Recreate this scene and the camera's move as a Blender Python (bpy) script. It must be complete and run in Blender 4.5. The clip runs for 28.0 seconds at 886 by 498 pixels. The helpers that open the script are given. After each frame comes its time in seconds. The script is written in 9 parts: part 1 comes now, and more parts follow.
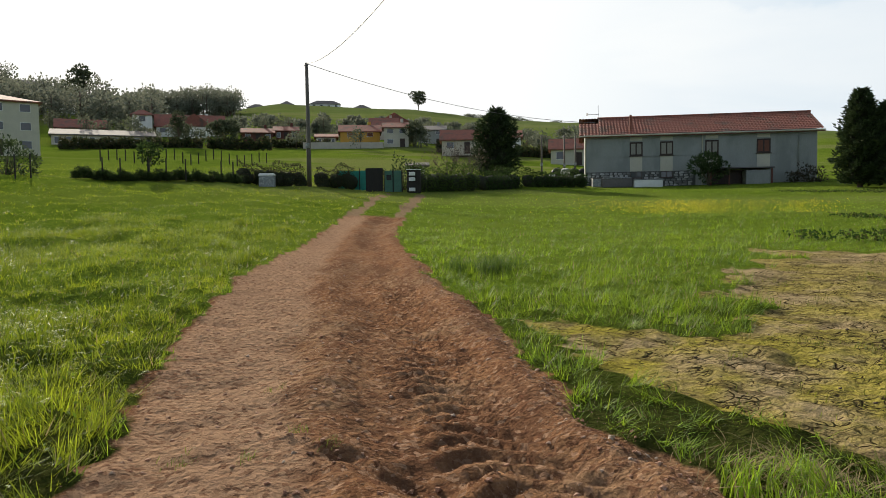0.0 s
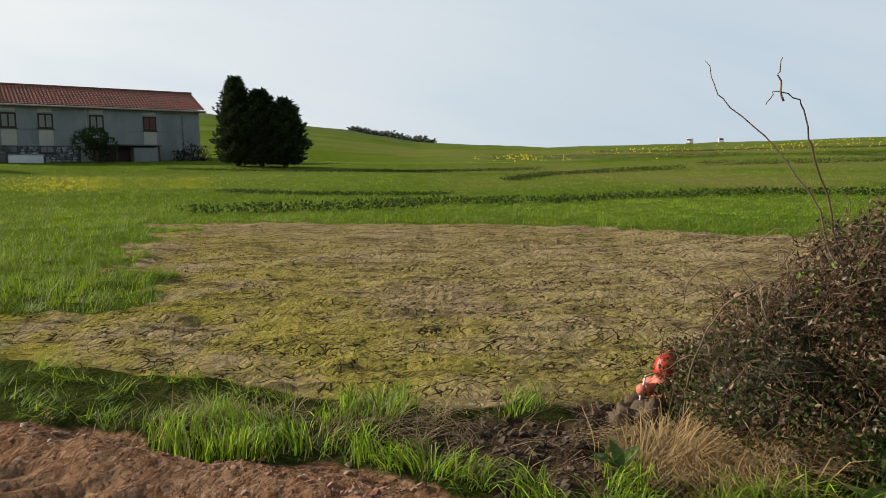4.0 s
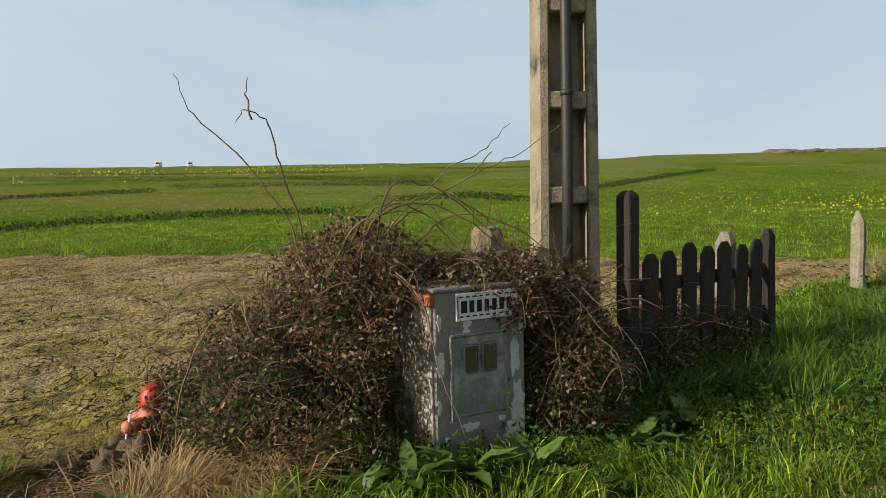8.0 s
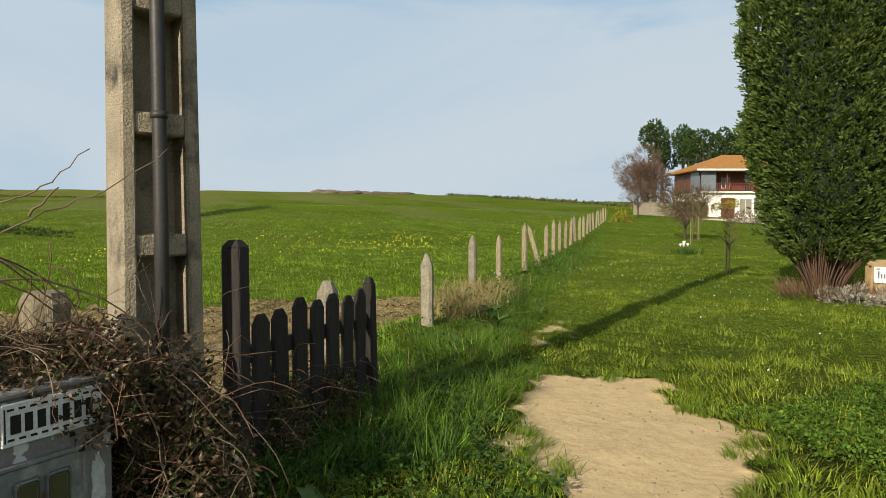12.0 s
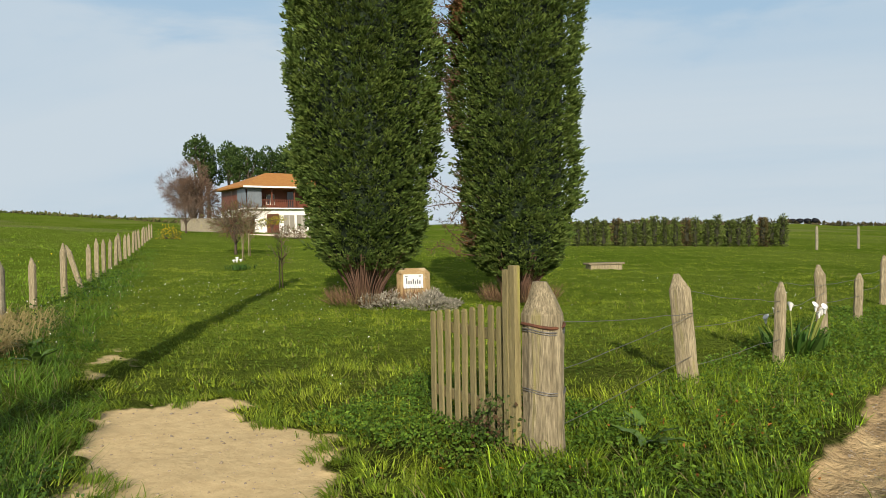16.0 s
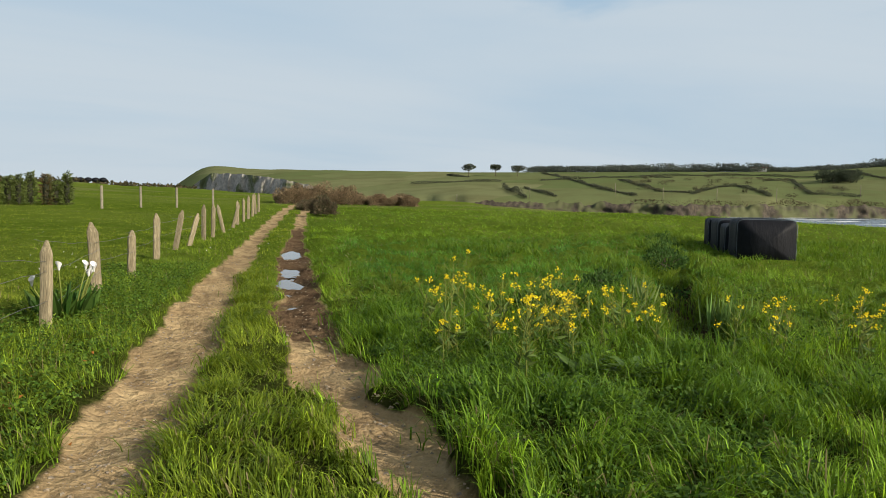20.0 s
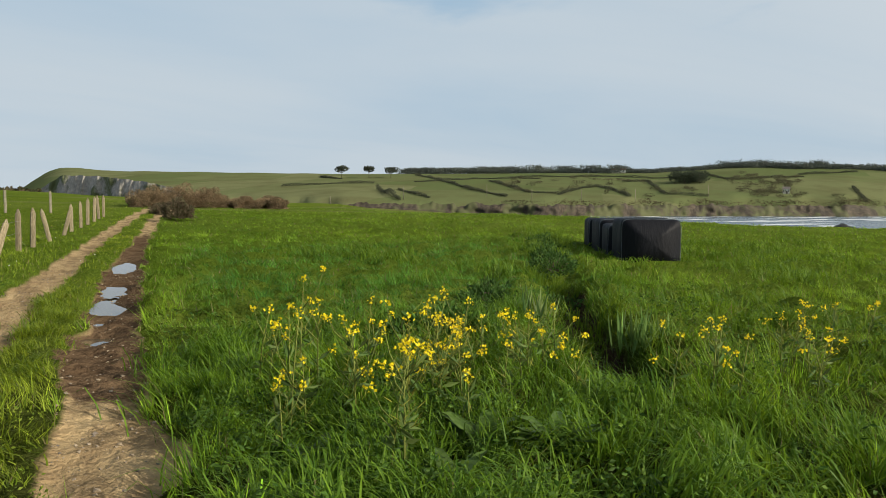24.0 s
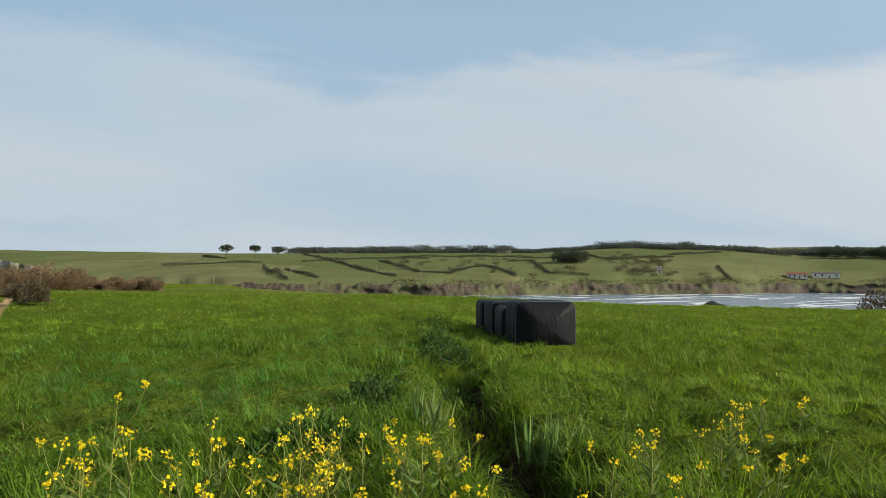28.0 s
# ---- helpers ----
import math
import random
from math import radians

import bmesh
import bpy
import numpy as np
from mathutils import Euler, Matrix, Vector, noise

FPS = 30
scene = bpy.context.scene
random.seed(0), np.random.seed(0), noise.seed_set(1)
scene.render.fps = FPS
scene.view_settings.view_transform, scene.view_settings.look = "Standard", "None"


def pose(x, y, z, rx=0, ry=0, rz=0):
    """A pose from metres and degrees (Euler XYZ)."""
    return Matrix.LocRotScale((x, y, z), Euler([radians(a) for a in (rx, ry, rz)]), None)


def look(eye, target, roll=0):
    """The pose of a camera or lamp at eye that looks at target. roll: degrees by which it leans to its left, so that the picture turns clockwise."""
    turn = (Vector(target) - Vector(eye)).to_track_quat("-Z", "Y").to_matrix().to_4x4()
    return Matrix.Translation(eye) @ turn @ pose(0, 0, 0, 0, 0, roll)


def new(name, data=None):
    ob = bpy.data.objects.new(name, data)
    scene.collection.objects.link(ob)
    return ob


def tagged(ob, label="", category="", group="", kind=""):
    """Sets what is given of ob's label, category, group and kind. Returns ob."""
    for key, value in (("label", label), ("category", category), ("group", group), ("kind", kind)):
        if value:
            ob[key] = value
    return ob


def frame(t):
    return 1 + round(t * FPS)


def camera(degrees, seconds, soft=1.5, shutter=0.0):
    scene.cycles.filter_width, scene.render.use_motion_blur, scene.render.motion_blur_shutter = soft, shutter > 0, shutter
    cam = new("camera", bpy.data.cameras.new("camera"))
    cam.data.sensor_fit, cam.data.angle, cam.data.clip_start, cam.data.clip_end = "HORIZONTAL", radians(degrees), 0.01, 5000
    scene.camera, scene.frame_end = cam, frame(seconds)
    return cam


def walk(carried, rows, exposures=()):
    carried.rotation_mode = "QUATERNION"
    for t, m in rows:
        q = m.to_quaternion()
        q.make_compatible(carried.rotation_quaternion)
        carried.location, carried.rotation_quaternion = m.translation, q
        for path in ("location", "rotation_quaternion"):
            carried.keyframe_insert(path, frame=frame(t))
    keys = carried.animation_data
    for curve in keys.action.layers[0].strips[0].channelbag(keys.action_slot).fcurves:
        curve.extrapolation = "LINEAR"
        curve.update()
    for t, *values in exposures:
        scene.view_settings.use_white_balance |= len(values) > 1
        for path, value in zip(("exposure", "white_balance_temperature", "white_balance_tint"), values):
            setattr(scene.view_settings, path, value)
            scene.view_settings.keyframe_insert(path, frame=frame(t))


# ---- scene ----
cam = camera(62.7, 28.0, soft=0.6)
PATH = [
    (0, (-0.561, -0.09, 1.507), (-0.827, 1.889, 1.393), -0.8),
    (0.5, (-0.567, -0.095, 1.506), (-0.802, 1.889, 1.411), -0.9),
    (1, (-0.58, -0.101, 1.508), (-0.754, 1.889, 1.412), -0.5),
    (1.5, (-0.618, -0.08, 1.493), (-0.686, 1.913, 1.347), -1.0),
    (2, (-0.635, -0.14, 1.483), (-0.493, 1.847, 1.308), -1.2),
    (2.5, (-0.647, -0.292, 1.479), (-0.232, 1.653, 1.27), -1.2),
    (3, (-0.686, -0.278, 1.454), (0.041, 1.573, 1.234), -0.8),
    (3.5, (-0.729, -0.303, 1.457), (0.238, 1.434, 1.238), -0.8),
    (4, (-0.706, -0.226, 1.439), (0.513, 1.347, 1.242), -0.9),
    (4.5, (-0.719, -0.189, 1.417), (0.71, 1.195, 1.214), -0.5),
    (6.5, (-0.606, -0.151, 1.416), (1.231, 0.623, 1.254), -1.7),
    (7, (-0.609, -0.147, 1.412), (1.273, 0.515, 1.269), -1.9),
    (7.5, (-0.597, -0.138, 1.406), (1.318, 0.417, 1.25), -1.6),
    (8, (-0.598, -0.133, 1.405), (1.349, 0.296, 1.245), -1.3),
    (8.5, (-0.607, -0.15, 1.414), (1.364, 0.149, 1.259), -0.9),
    (9, (-0.604, -0.18, 1.422), (1.38, 0.008, 1.26), -0.4),
    (9.5, (-0.558, -0.221, 1.421), (1.431, -0.087, 1.256), 0.1),
    (10, (-0.444, -0.187, 1.42), (1.548, -0.164, 1.239), 0.2),
    (10.5, (-0.269, -0.023, 1.454), (1.712, -0.262, 1.319), 0.1),
    (11, (-0.074, 0.025, 1.477), (1.876, -0.411, 1.406), 0.0),
    (11.5, (0.117, 0.037, 1.494), (2.035, -0.523, 1.41), -0.3),
    (12, (0.271, 0.123, 1.485), (2.128, -0.615, 1.406), -0.1),
    (12.5, (0.367, 0.25, 1.506), (2.136, -0.679, 1.431), -0.4),
    (14.5, (0.507, 0.272, 1.51), (1.959, -1.102, 1.465), -0.9),
    (15, (0.452, 0.276, 1.514), (1.785, -1.214, 1.454), -0.9),
    (15.5, (0.417, 0.283, 1.513), (1.635, -1.302, 1.461), -0.9),
    (16, (0.376, 0.267, 1.518), (1.487, -1.396, 1.47), -1.0),
    (16.5, (0.362, 0.213, 1.52), (1.344, -1.528, 1.468), -0.9),
    (17, (0.303, 0.222, 1.517), (1.105, -1.609, 1.459), -0.8),
    (17.5, (0.285, 0.198, 1.511), (0.894, -1.706, 1.429), -0.4),
    (18, (0.269, 0.16, 1.493), (0.656, -1.8, 1.402), -0.0),
    (18.5, (0.297, 0.219, 1.492), (0.376, -1.777, 1.394), 0.2),
    (19, (0.318, 0.249, 1.498), (0.128, -1.739, 1.386), 0.1),
    (19.5, (0.282, 0.135, 1.482), (-0.171, -1.806, 1.324), 0.4),
    (20, (0.181, -0.054, 1.481), (-0.444, -1.946, 1.316), 0.7),
    (20.5, (0.097, -0.268, 1.478), (-0.587, -2.141, 1.311), 0.6),
    (22.5, (-0.279, -1.115, 1.460), (-1.105, -2.921, 1.224), 0.3),
    (23, (-0.307, -1.267, 1.472), (-1.234, -3.024, 1.244), 0.3),
    (23.5, (-0.438, -1.459, 1.441), (-1.373, -3.216, 1.248), 0.1),
    (24, (-0.566, -1.669, 1.432), (-1.506, -3.427, 1.275), 0.4),
    (24.5, (-0.656, -1.841, 1.445), (-1.687, -3.549, 1.311), 0.2),
    (25, (-0.801, -1.990, 1.449), (-1.855, -3.686, 1.350), 0.2),
    (25.5, (-0.859, -2.063, 1.464), (-1.934, -3.749, 1.416), 0.4),
    (26, (-0.906, -2.201, 1.462), (-1.999, -3.875, 1.439), 0.3),
    (26.5, (-0.971, -2.316, 1.458), (-2.089, -3.975, 1.440), -0.0),
    (27, (-1.101, -2.439, 1.463), (-2.248, -4.078, 1.472), 0.3),
    (27.5, (-1.229, -2.572, 1.454), (-2.424, -4.175, 1.498), 0.5),
    (28, (-1.187, -2.586, 1.478), (-2.384, -4.187, 1.541), 0.3),
]
walk(cam, [(t, look(eye, target, roll)) for t, eye, target, roll in PATH], exposures=[(0, 0.53), (3, 0.41), (6, 0.31), (12, 0.32), (17, 0.35), (22, 0.27), (28, 0.24)])

# ---- world, sun, exposure ----
SUN_AZ, SUN_EL = -36.8, 24.0  # degrees clockwise from +y, and above the horizon
sun_dir = Vector((math.sin(radians(SUN_AZ)) * math.cos(radians(SUN_EL)), math.cos(radians(SUN_AZ)) * math.cos(radians(SUN_EL)), math.sin(radians(SUN_EL))))
sun_data = bpy.data.lights.new("sun", "SUN")
sun_data.energy, sun_data.angle, sun_data.color = 5.0, radians(0.6), (1.0, 0.90, 0.74)
sun = new("sun", sun_data)
sun.matrix_world = look(sun_dir * 50, (0, 0, 0))

world = bpy.data.worlds.new("sky")
scene.world = world
world.use_nodes = True
wn, wl = world.node_tree.nodes, world.node_tree.links
wn.clear()


def wnode(kind, **values):
    n = wn.new(kind)
    for k, v in values.items():
        n.inputs[k].default_value = v
    return n


sky = wn.new("ShaderNodeTexSky")
sky.sky_type, sky.sun_disc = "NISHITA", False
sky.sun_elevation, sky.sun_rotation = radians(SUN_EL), radians(SUN_AZ)
sky.air_density, sky.dust_density, sky.ozone_density, sky.altitude = 1.0, 1.2, 1.5, 20
coord = wn.new("ShaderNodeTexCoord")
split = wn.new("ShaderNodeSeparateXYZ")
wl.new(coord.outputs["Generated"], split.inputs[0])
# thin stretched cloud veil: the direction projected on a flat ceiling
lift = wnode("ShaderNodeMath")
lift.operation = "ADD"
lift.inputs[1].default_value = 0.13
wl.new(split.outputs["Z"], lift.inputs[0])
low = wn.new("ShaderNodeMath")
low.operation = "MAXIMUM"
low.inputs[1].default_value = 0.05
wl.new(lift.outputs[0], low.inputs[0])
flat = []
for axis in ("X", "Y"):
    d = wn.new("ShaderNodeMath")
    d.operation = "DIVIDE"
    wl.new(split.outputs[axis], d.inputs[0])
    wl.new(low.outputs[0], d.inputs[1])
    flat.append(d)
plane = wn.new("ShaderNodeCombineXYZ")
wl.new(flat[0].outputs[0], plane.inputs[0])
wl.new(flat[1].outputs[0], plane.inputs[1])
turn = wn.new("ShaderNodeMapping")
turn.inputs["Rotation"].default_value = (0, 0, radians(38))
turn.inputs["Scale"].default_value = (0.20, 0.46, 1)
turn.inputs["Location"].default_value = (0.35, 0.1, 0)
wl.new(plane.outputs[0], turn.inputs[0])
veil = wnode("ShaderNodeTexNoise", Scale=1.0, Detail=6.0, Roughness=0.52, Distortion=0.55)
wl.new(turn.outputs[0], veil.inputs["Vector"])
ramp = wn.new("ShaderNodeMapRange")
ramp.interpolation_type = "SMOOTHSTEP"
ramp.inputs["From Min"].default_value, ramp.inputs["From Max"].default_value = 0.0, 0.64
wl.new(veil.outputs[0], ramp.inputs[0])
# haze near the horizon, milky everywhere
haze = wn.new("ShaderNodeMapRange")
haze.interpolation_type = "SMOOTHSTEP"
haze.inputs["From Min"].default_value, haze.inputs["From Max"].default_value = 0.33, 0.0
haze.inputs["To Min"].default_value, haze.inputs["To Max"].default_value = 0.16, 0.62
wl.new(split.outputs["Z"], haze.inputs[0])
most = wn.new("ShaderNodeMath")
most.operation = "MAXIMUM"
cloud_part = wn.new("ShaderNodeMath")
cloud_part.operation = "MULTIPLY"
cloud_part.inputs[1].default_value = 0.92
wl.new(ramp.outputs[0], cloud_part.inputs[0])
# clear blue overhead
thin = wn.new("ShaderNodeMapRange")
thin.interpolation_type = "SMOOTHSTEP"
thin.inputs["From Min"].default_value, thin.inputs["From Max"].default_value = 0.225, 0.285
thin.inputs["To Min"].default_value, thin.inputs["To Max"].default_value = 1.0, 0.30
rag_map = wn.new("ShaderNodeMapping")
rag_map.inputs["Scale"].default_value = (2.2, 2.2, 7.0)
wl.new(coord.outputs["Generated"], rag_map.inputs[0])
rag = wnode("ShaderNodeTexNoise", Scale=1.3, Detail=7.0, Roughness=0.55, Distortion=0.4)
wl.new(rag_map.outputs[0], rag.inputs["Vector"])
ragged = wn.new("ShaderNodeMath")
ragged.operation = "MULTIPLY_ADD"
ragged.inputs[1].default_value = 0.26
wl.new(rag.outputs[0], ragged.inputs[0])
wl.new(split.outputs["Z"], ragged.inputs[2])
shifted = wn.new("ShaderNodeMath")
shifted.operation = "SUBTRACT"
shifted.inputs[1].default_value = 0.13
wl.new(ragged.outputs[0], shifted.inputs[0])
wl.new(shifted.outputs[0], thin.inputs[0])
veil_part = wn.new("ShaderNodeMath")
veil_part.operation = "MULTIPLY"
wl.new(cloud_part.outputs[0], veil_part.inputs[0])
wl.new(thin.outputs[0], veil_part.inputs[1])
wl.new(veil_part.outputs[0], most.inputs[0])
wl.new(haze.outputs[0], most.inputs[1])
# veil colour: brighter and warmer round the sun
dot = wn.new("ShaderNodeVectorMath")
dot.operation = "DOT_PRODUCT"
dot.inputs[1].default_value = sun_dir
wl.new(coord.outputs["Generated"], dot.inputs[0])
near_sun = wn.new("ShaderNodeMapRange")
near_sun.interpolation_type = "SMOOTHSTEP"
near_sun.inputs["From Min"].default_value, near_sun.inputs["From Max"].default_value = 0.0, 1.0
wl.new(dot.outputs["Value"], near_sun.inputs[0])
veil_colour = wn.new("ShaderNodeMix")
veil_colour.data_type = "RGBA"
veil_colour.inputs[6].default_value, veil_colour.inputs[7].default_value = (7.45, 8.4, 9.15, 1), (12.5, 12.2, 11.6, 1)
wl.new(near_sun.outputs[0], veil_colour.inputs[0])
blend = wn.new("ShaderNodeMix")
blend.data_type = "RGBA"
glare = wn.new("ShaderNodeMath")
glare.operation = "MULTIPLY"
glare.inputs[1].default_value = 0.95
wl.new(near_sun.outputs[0], glare.inputs[0])
white = wn.new("ShaderNodeMath")
white.operation = "MAXIMUM"
wl.new(most.outputs[0], white.inputs[0])
wl.new(glare.outputs[0], white.inputs[1])
wl.new(white.outputs[0], blend.inputs[0])
# pale blue of the lower sky, deeper overhead
pale = wn.new("ShaderNodeMix")
pale.data_type = "RGBA"
pale.inputs[7].default_value = (4.2, 6.7, 9.1, 1)
lower = wn.new("ShaderNodeMapRange")
lower.inputs["From Min"].default_value, lower.inputs["From Max"].default_value = 0.60, 0.32
lower.inputs["To Min"].default_value, lower.inputs["To Max"].default_value = 0.0, 0.85
wl.new(split.outputs["Z"], lower.inputs[0])
wl.new(lower.outputs[0], pale.inputs[0])
wl.new(sky.outputs[0], pale.inputs[6])
wl.new(pale.outputs[2], blend.inputs[6])
wl.new(veil_colour.outputs[2], blend.inputs[7])
back = wnode("ShaderNodeBackground", Strength=0.064)
wl.new(blend.outputs[2], back.inputs[0])
out = wn.new("ShaderNodeOutputWorld")
wl.new(back.outputs[0], out.inputs[0])

# ---- materials ----
def mat(name, base, other=None, rough=0.85, metal=0.0, scale=6.0, fine=60.0, fine_mix=0.35, bump=0.3, bump_scale=None, third=None, third_scale=1.2, third_cut=(0.5, 0.62),
        stretch=None, spread=0.0, spec=0.35, translucent=0.0, emit=None):
    """A node material: base mixed with other at two scales, patches of third, bump, and a little change from object to object."""
    m = bpy.data.materials.new(name)
    m.use_nodes = True
    n, l = m.node_tree.nodes, m.node_tree.links
    b = n["Principled BSDF"]
    b.inputs["Roughness"].default_value, b.inputs["Metallic"].default_value = rough, metal
    b.inputs["Specular IOR Level"].default_value = spec
    tc = n.new("ShaderNodeTexCoord")
    mp = n.new("ShaderNodeMapping")
    mp.inputs["Scale"].default_value = stretch or (1, 1, 1)
    l.new(tc.outputs["Object"], mp.inputs[0])

    def noise_node(s, detail=5.0, rgh=0.6):
        t = n.new("ShaderNodeTexNoise")
        t.inputs["Scale"].default_value, t.inputs["Detail"].default_value, t.inputs["Roughness"].default_value = s, detail, rgh
        l.new(mp.outputs[0], t.inputs["Vector"])
        return t

    def mixed(fac, a, c):
        x = n.new("ShaderNodeMix")
        x.data_type = "RGBA"
        l.new(fac, x.inputs[0])
        for k, v in ((6, a), (7, c)):
            if isinstance(v, tuple):
                x.inputs[k].default_value = (*v, 1)
            else:
                l.new(v, x.inputs[k])
        return x.outputs[2]

    def ranged(sock, a, c, lo=0.0, hi=1.0):
        r = n.new("ShaderNodeMapRange")
        r.inputs["From Min"].default_value, r.inputs["From Max"].default_value = a, c
        r.inputs["To Min"].default_value, r.inputs["To Max"].default_value = lo, hi
        l.new(sock, r.inputs[0])
        return r.outputs[0]

    other = other or tuple(c * 0.6 for c in base)
    if "white" not in name:
        base, other, third = (tuple(c * 0.82 for c in v) if v else v for v in (base, other, third))
    big, small = noise_node(scale), noise_node(fine, 3.0)
    col = mixed(ranged(big.outputs[0], 0.32, 0.68), base, other)
    col = mixed(ranged(small.outputs[0], 0.35, 0.65, 0.0, fine_mix), col, tuple(c * 0.45 for c in other))
    if third:
        t = noise_node(third_scale, 6.0, 0.65)
        col = mixed(ranged(t.outputs[0], *third_cut), col, third)
    if spread:
        oi = n.new("ShaderNodeObjectInfo")
        hv = n.new("ShaderNodeHueSaturation")
        l.new(ranged(oi.outputs["Random"], 0, 1, 1 - spread, 1 + spread), hv.inputs["Value"])
        l.new(col, hv.inputs["Color"])
        col = hv.outputs[0]
    l.new(col, b.inputs["Base Color"])
    if bump:
        bp = n.new("ShaderNodeBump")
        bp.inputs["Strength"].default_value, bp.inputs["Distance"].default_value = bump, 0.02
        src = noise_node(bump_scale or fine * 0.6, 4.0)
        l.new(src.outputs[0], bp.inputs["Height"])
        l.new(bp.outputs[0], b.inputs["Normal"])
    if translucent:
        tr, mx = n.new("ShaderNodeBsdfTranslucent"), n.new("ShaderNodeMixShader")
        mx.inputs[0].default_value = translucent
        l.new(col, tr.inputs[0])
        l.new(b.outputs[0], mx.inputs[1])
        l.new(tr.outputs[0], mx.inputs[2])
        l.new(mx.outputs[0], n["Material Output"].inputs[0])
    return m


def tinted(name, rough=0.6, translucent=0.4, spec=0.3, gain=1.0):
    """For grass and leaves: the colour comes from each blade's own tint."""
    m = bpy.data.materials.new(name)
    m.use_nodes = True
    n, l = m.node_tree.nodes, m.node_tree.links
    b = n["Principled BSDF"]
    at = n.new("ShaderNodeAttribute")
    at.attribute_name = "tint"
    dim = n.new("ShaderNodeHueSaturation")
    dim.inputs["Value"].default_value = 0.8 * gain
    l.new(at.outputs["Color"], dim.inputs["Color"])
    l.new(dim.outputs[0], b.inputs["Base Color"])
    b.inputs["Roughness"].default_value, b.inputs["Specular IOR Level"].default_value = rough, spec
    tr, mx = n.new("ShaderNodeBsdfTranslucent"), n.new("ShaderNodeMixShader")
    hv = n.new("ShaderNodeHueSaturation")
    hv.inputs["Value"].default_value, hv.inputs["Hue"].default_value = 1.25 * gain, 0.485
    l.new(at.outputs["Color"], hv.inputs["Color"])
    l.new(hv.outputs[0], tr.inputs[0])
    mx.inputs[0].default_value = translucent
    l.new(b.outputs[0], mx.inputs[1])
    l.new(tr.outputs[0], mx.inputs[2])
    l.new(mx.outputs[0], n["Material Output"].inputs[0])
    return m


def glass(name, colour=(0.03, 0.035, 0.04), rough=0.08):
    m = bpy.data.materials.new(name)
    m.use_nodes = True
    b = m.node_tree.nodes["Principled BSDF"]
    b.inputs["Base Color"].default_value = (*colour, 1)
    b.inputs["Roughness"].default_value, b.inputs["Specular IOR Level"].default_value = rough, 0.7
    return m


GRASS = tinted("grass_blades", rough=0.55, translucent=0.36, spec=0.18)
LEAF = tinted("leaves", rough=0.6, translucent=0.3, spec=0.15)
NEEDLE = tinted("conifer_sprays", rough=0.75, translucent=0.12, spec=0.2)
PETAL = tinted("petals", rough=0.6, translucent=0.35, gain=1.2)
DRY = tinted("dry_stems", rough=0.85, translucent=0.15, spec=0.15)
FARLEAF = tinted("far_foliage", gain=1.15, rough=0.9, translucent=0.24, spec=0.05)
WOOD_GREY = mat("weathered_grey_wood", (0.52, 0.44, 0.285), (0.25, 0.205, 0.125), scale=9, fine=30, fine_mix=0.8, bump=0.7, bump_scale=30, stretch=(5, 5, 0.35), third=(0.30, 0.27, 0.10), third_scale=2.2, third_cut=(0.58, 0.7), spread=0.18)
WOOD_GREEN = mat("lichened_picket_wood", (0.35, 0.295, 0.14), (0.22, 0.18, 0.08), scale=8, fine=40, fine_mix=0.5, bump=0.6, bump_scale=30, stretch=(6, 6, 0.4), third=(0.31, 0.28, 0.06), third_scale=2.5, third_cut=(0.52, 0.66), spread=0.15)
WOOD_DARK = mat("tarred_black_wood", (0.022, 0.019, 0.017), (0.045, 0.038, 0.032), scale=10, fine=45, bump=0.6, stretch=(5, 5, 0.5), spread=0.2)
CONCRETE = mat("lichened_concrete", (0.48, 0.41, 0.29), (0.31, 0.265, 0.185), scale=5, fine=90, fine_mix=0.45, bump=0.7, bump_scale=70, third=(0.07, 0.062, 0.052), third_scale=2.6, third_cut=(0.53, 0.66))
STONE_POST = mat("pale_stone_post", (0.40, 0.36, 0.265), (0.22, 0.195, 0.14), scale=7, fine=60, fine_mix=0.6, bump=0.7, third=(0.33, 0.30, 0.12), third_scale=3, third_cut=(0.60, 0.7), spread=0.12)
PLASTIC_PIPE = mat("grey_plastic_pipe", (0.055, 0.052, 0.05), (0.04, 0.038, 0.036), rough=0.5, bump=0.1)
RENDER_GREY = mat("grey_cement_render", (0.30, 0.29, 0.265), (0.22, 0.21, 0.19), scale=4, fine=70, bump=0.35, third=(0.62, 0.61, 0.58), third_scale=3.3, third_cut=(0.585, 0.60))
RENDER_FLAKY = mat("flaking_plaster", (0.55, 0.52, 0.44), (0.30, 0.27, 0.22), scale=9, fine=60, bump=0.6, third=(0.20, 0.17, 0.13), third_scale=6, third_cut=(0.47, 0.52))
BRICK_RED = mat("orange_brick", (0.42, 0.15, 0.06), (0.30, 0.10, 0.045), scale=12, bump=0.5)
METAL_GREY = mat("dull_grey_metal", (0.31, 0.325, 0.33), (0.22, 0.23, 0.235), rough=0.45, metal=0.4, scale=5, fine=40, bump=0.15, third=(0.42, 0.42, 0.40), third_scale=6)
WINDOW_OLIVE = mat("cloudy_olive_pane", (0.10, 0.10, 0.045), (0.075, 0.075, 0.035), rough=0.3, bump=0.05)
WHITE_TILE = mat("white_glazed_plate", (0.74, 0.74, 0.73), (0.66, 0.66, 0.65), rough=0.25, bump=0.05)
INK = mat("black_ink", (0.012, 0.012, 0.015), rough=0.4, bump=0)
RUST = mat("rusty_iron", (0.19, 0.075, 0.035), (0.10, 0.04, 0.025), scale=20, bump=0.5)
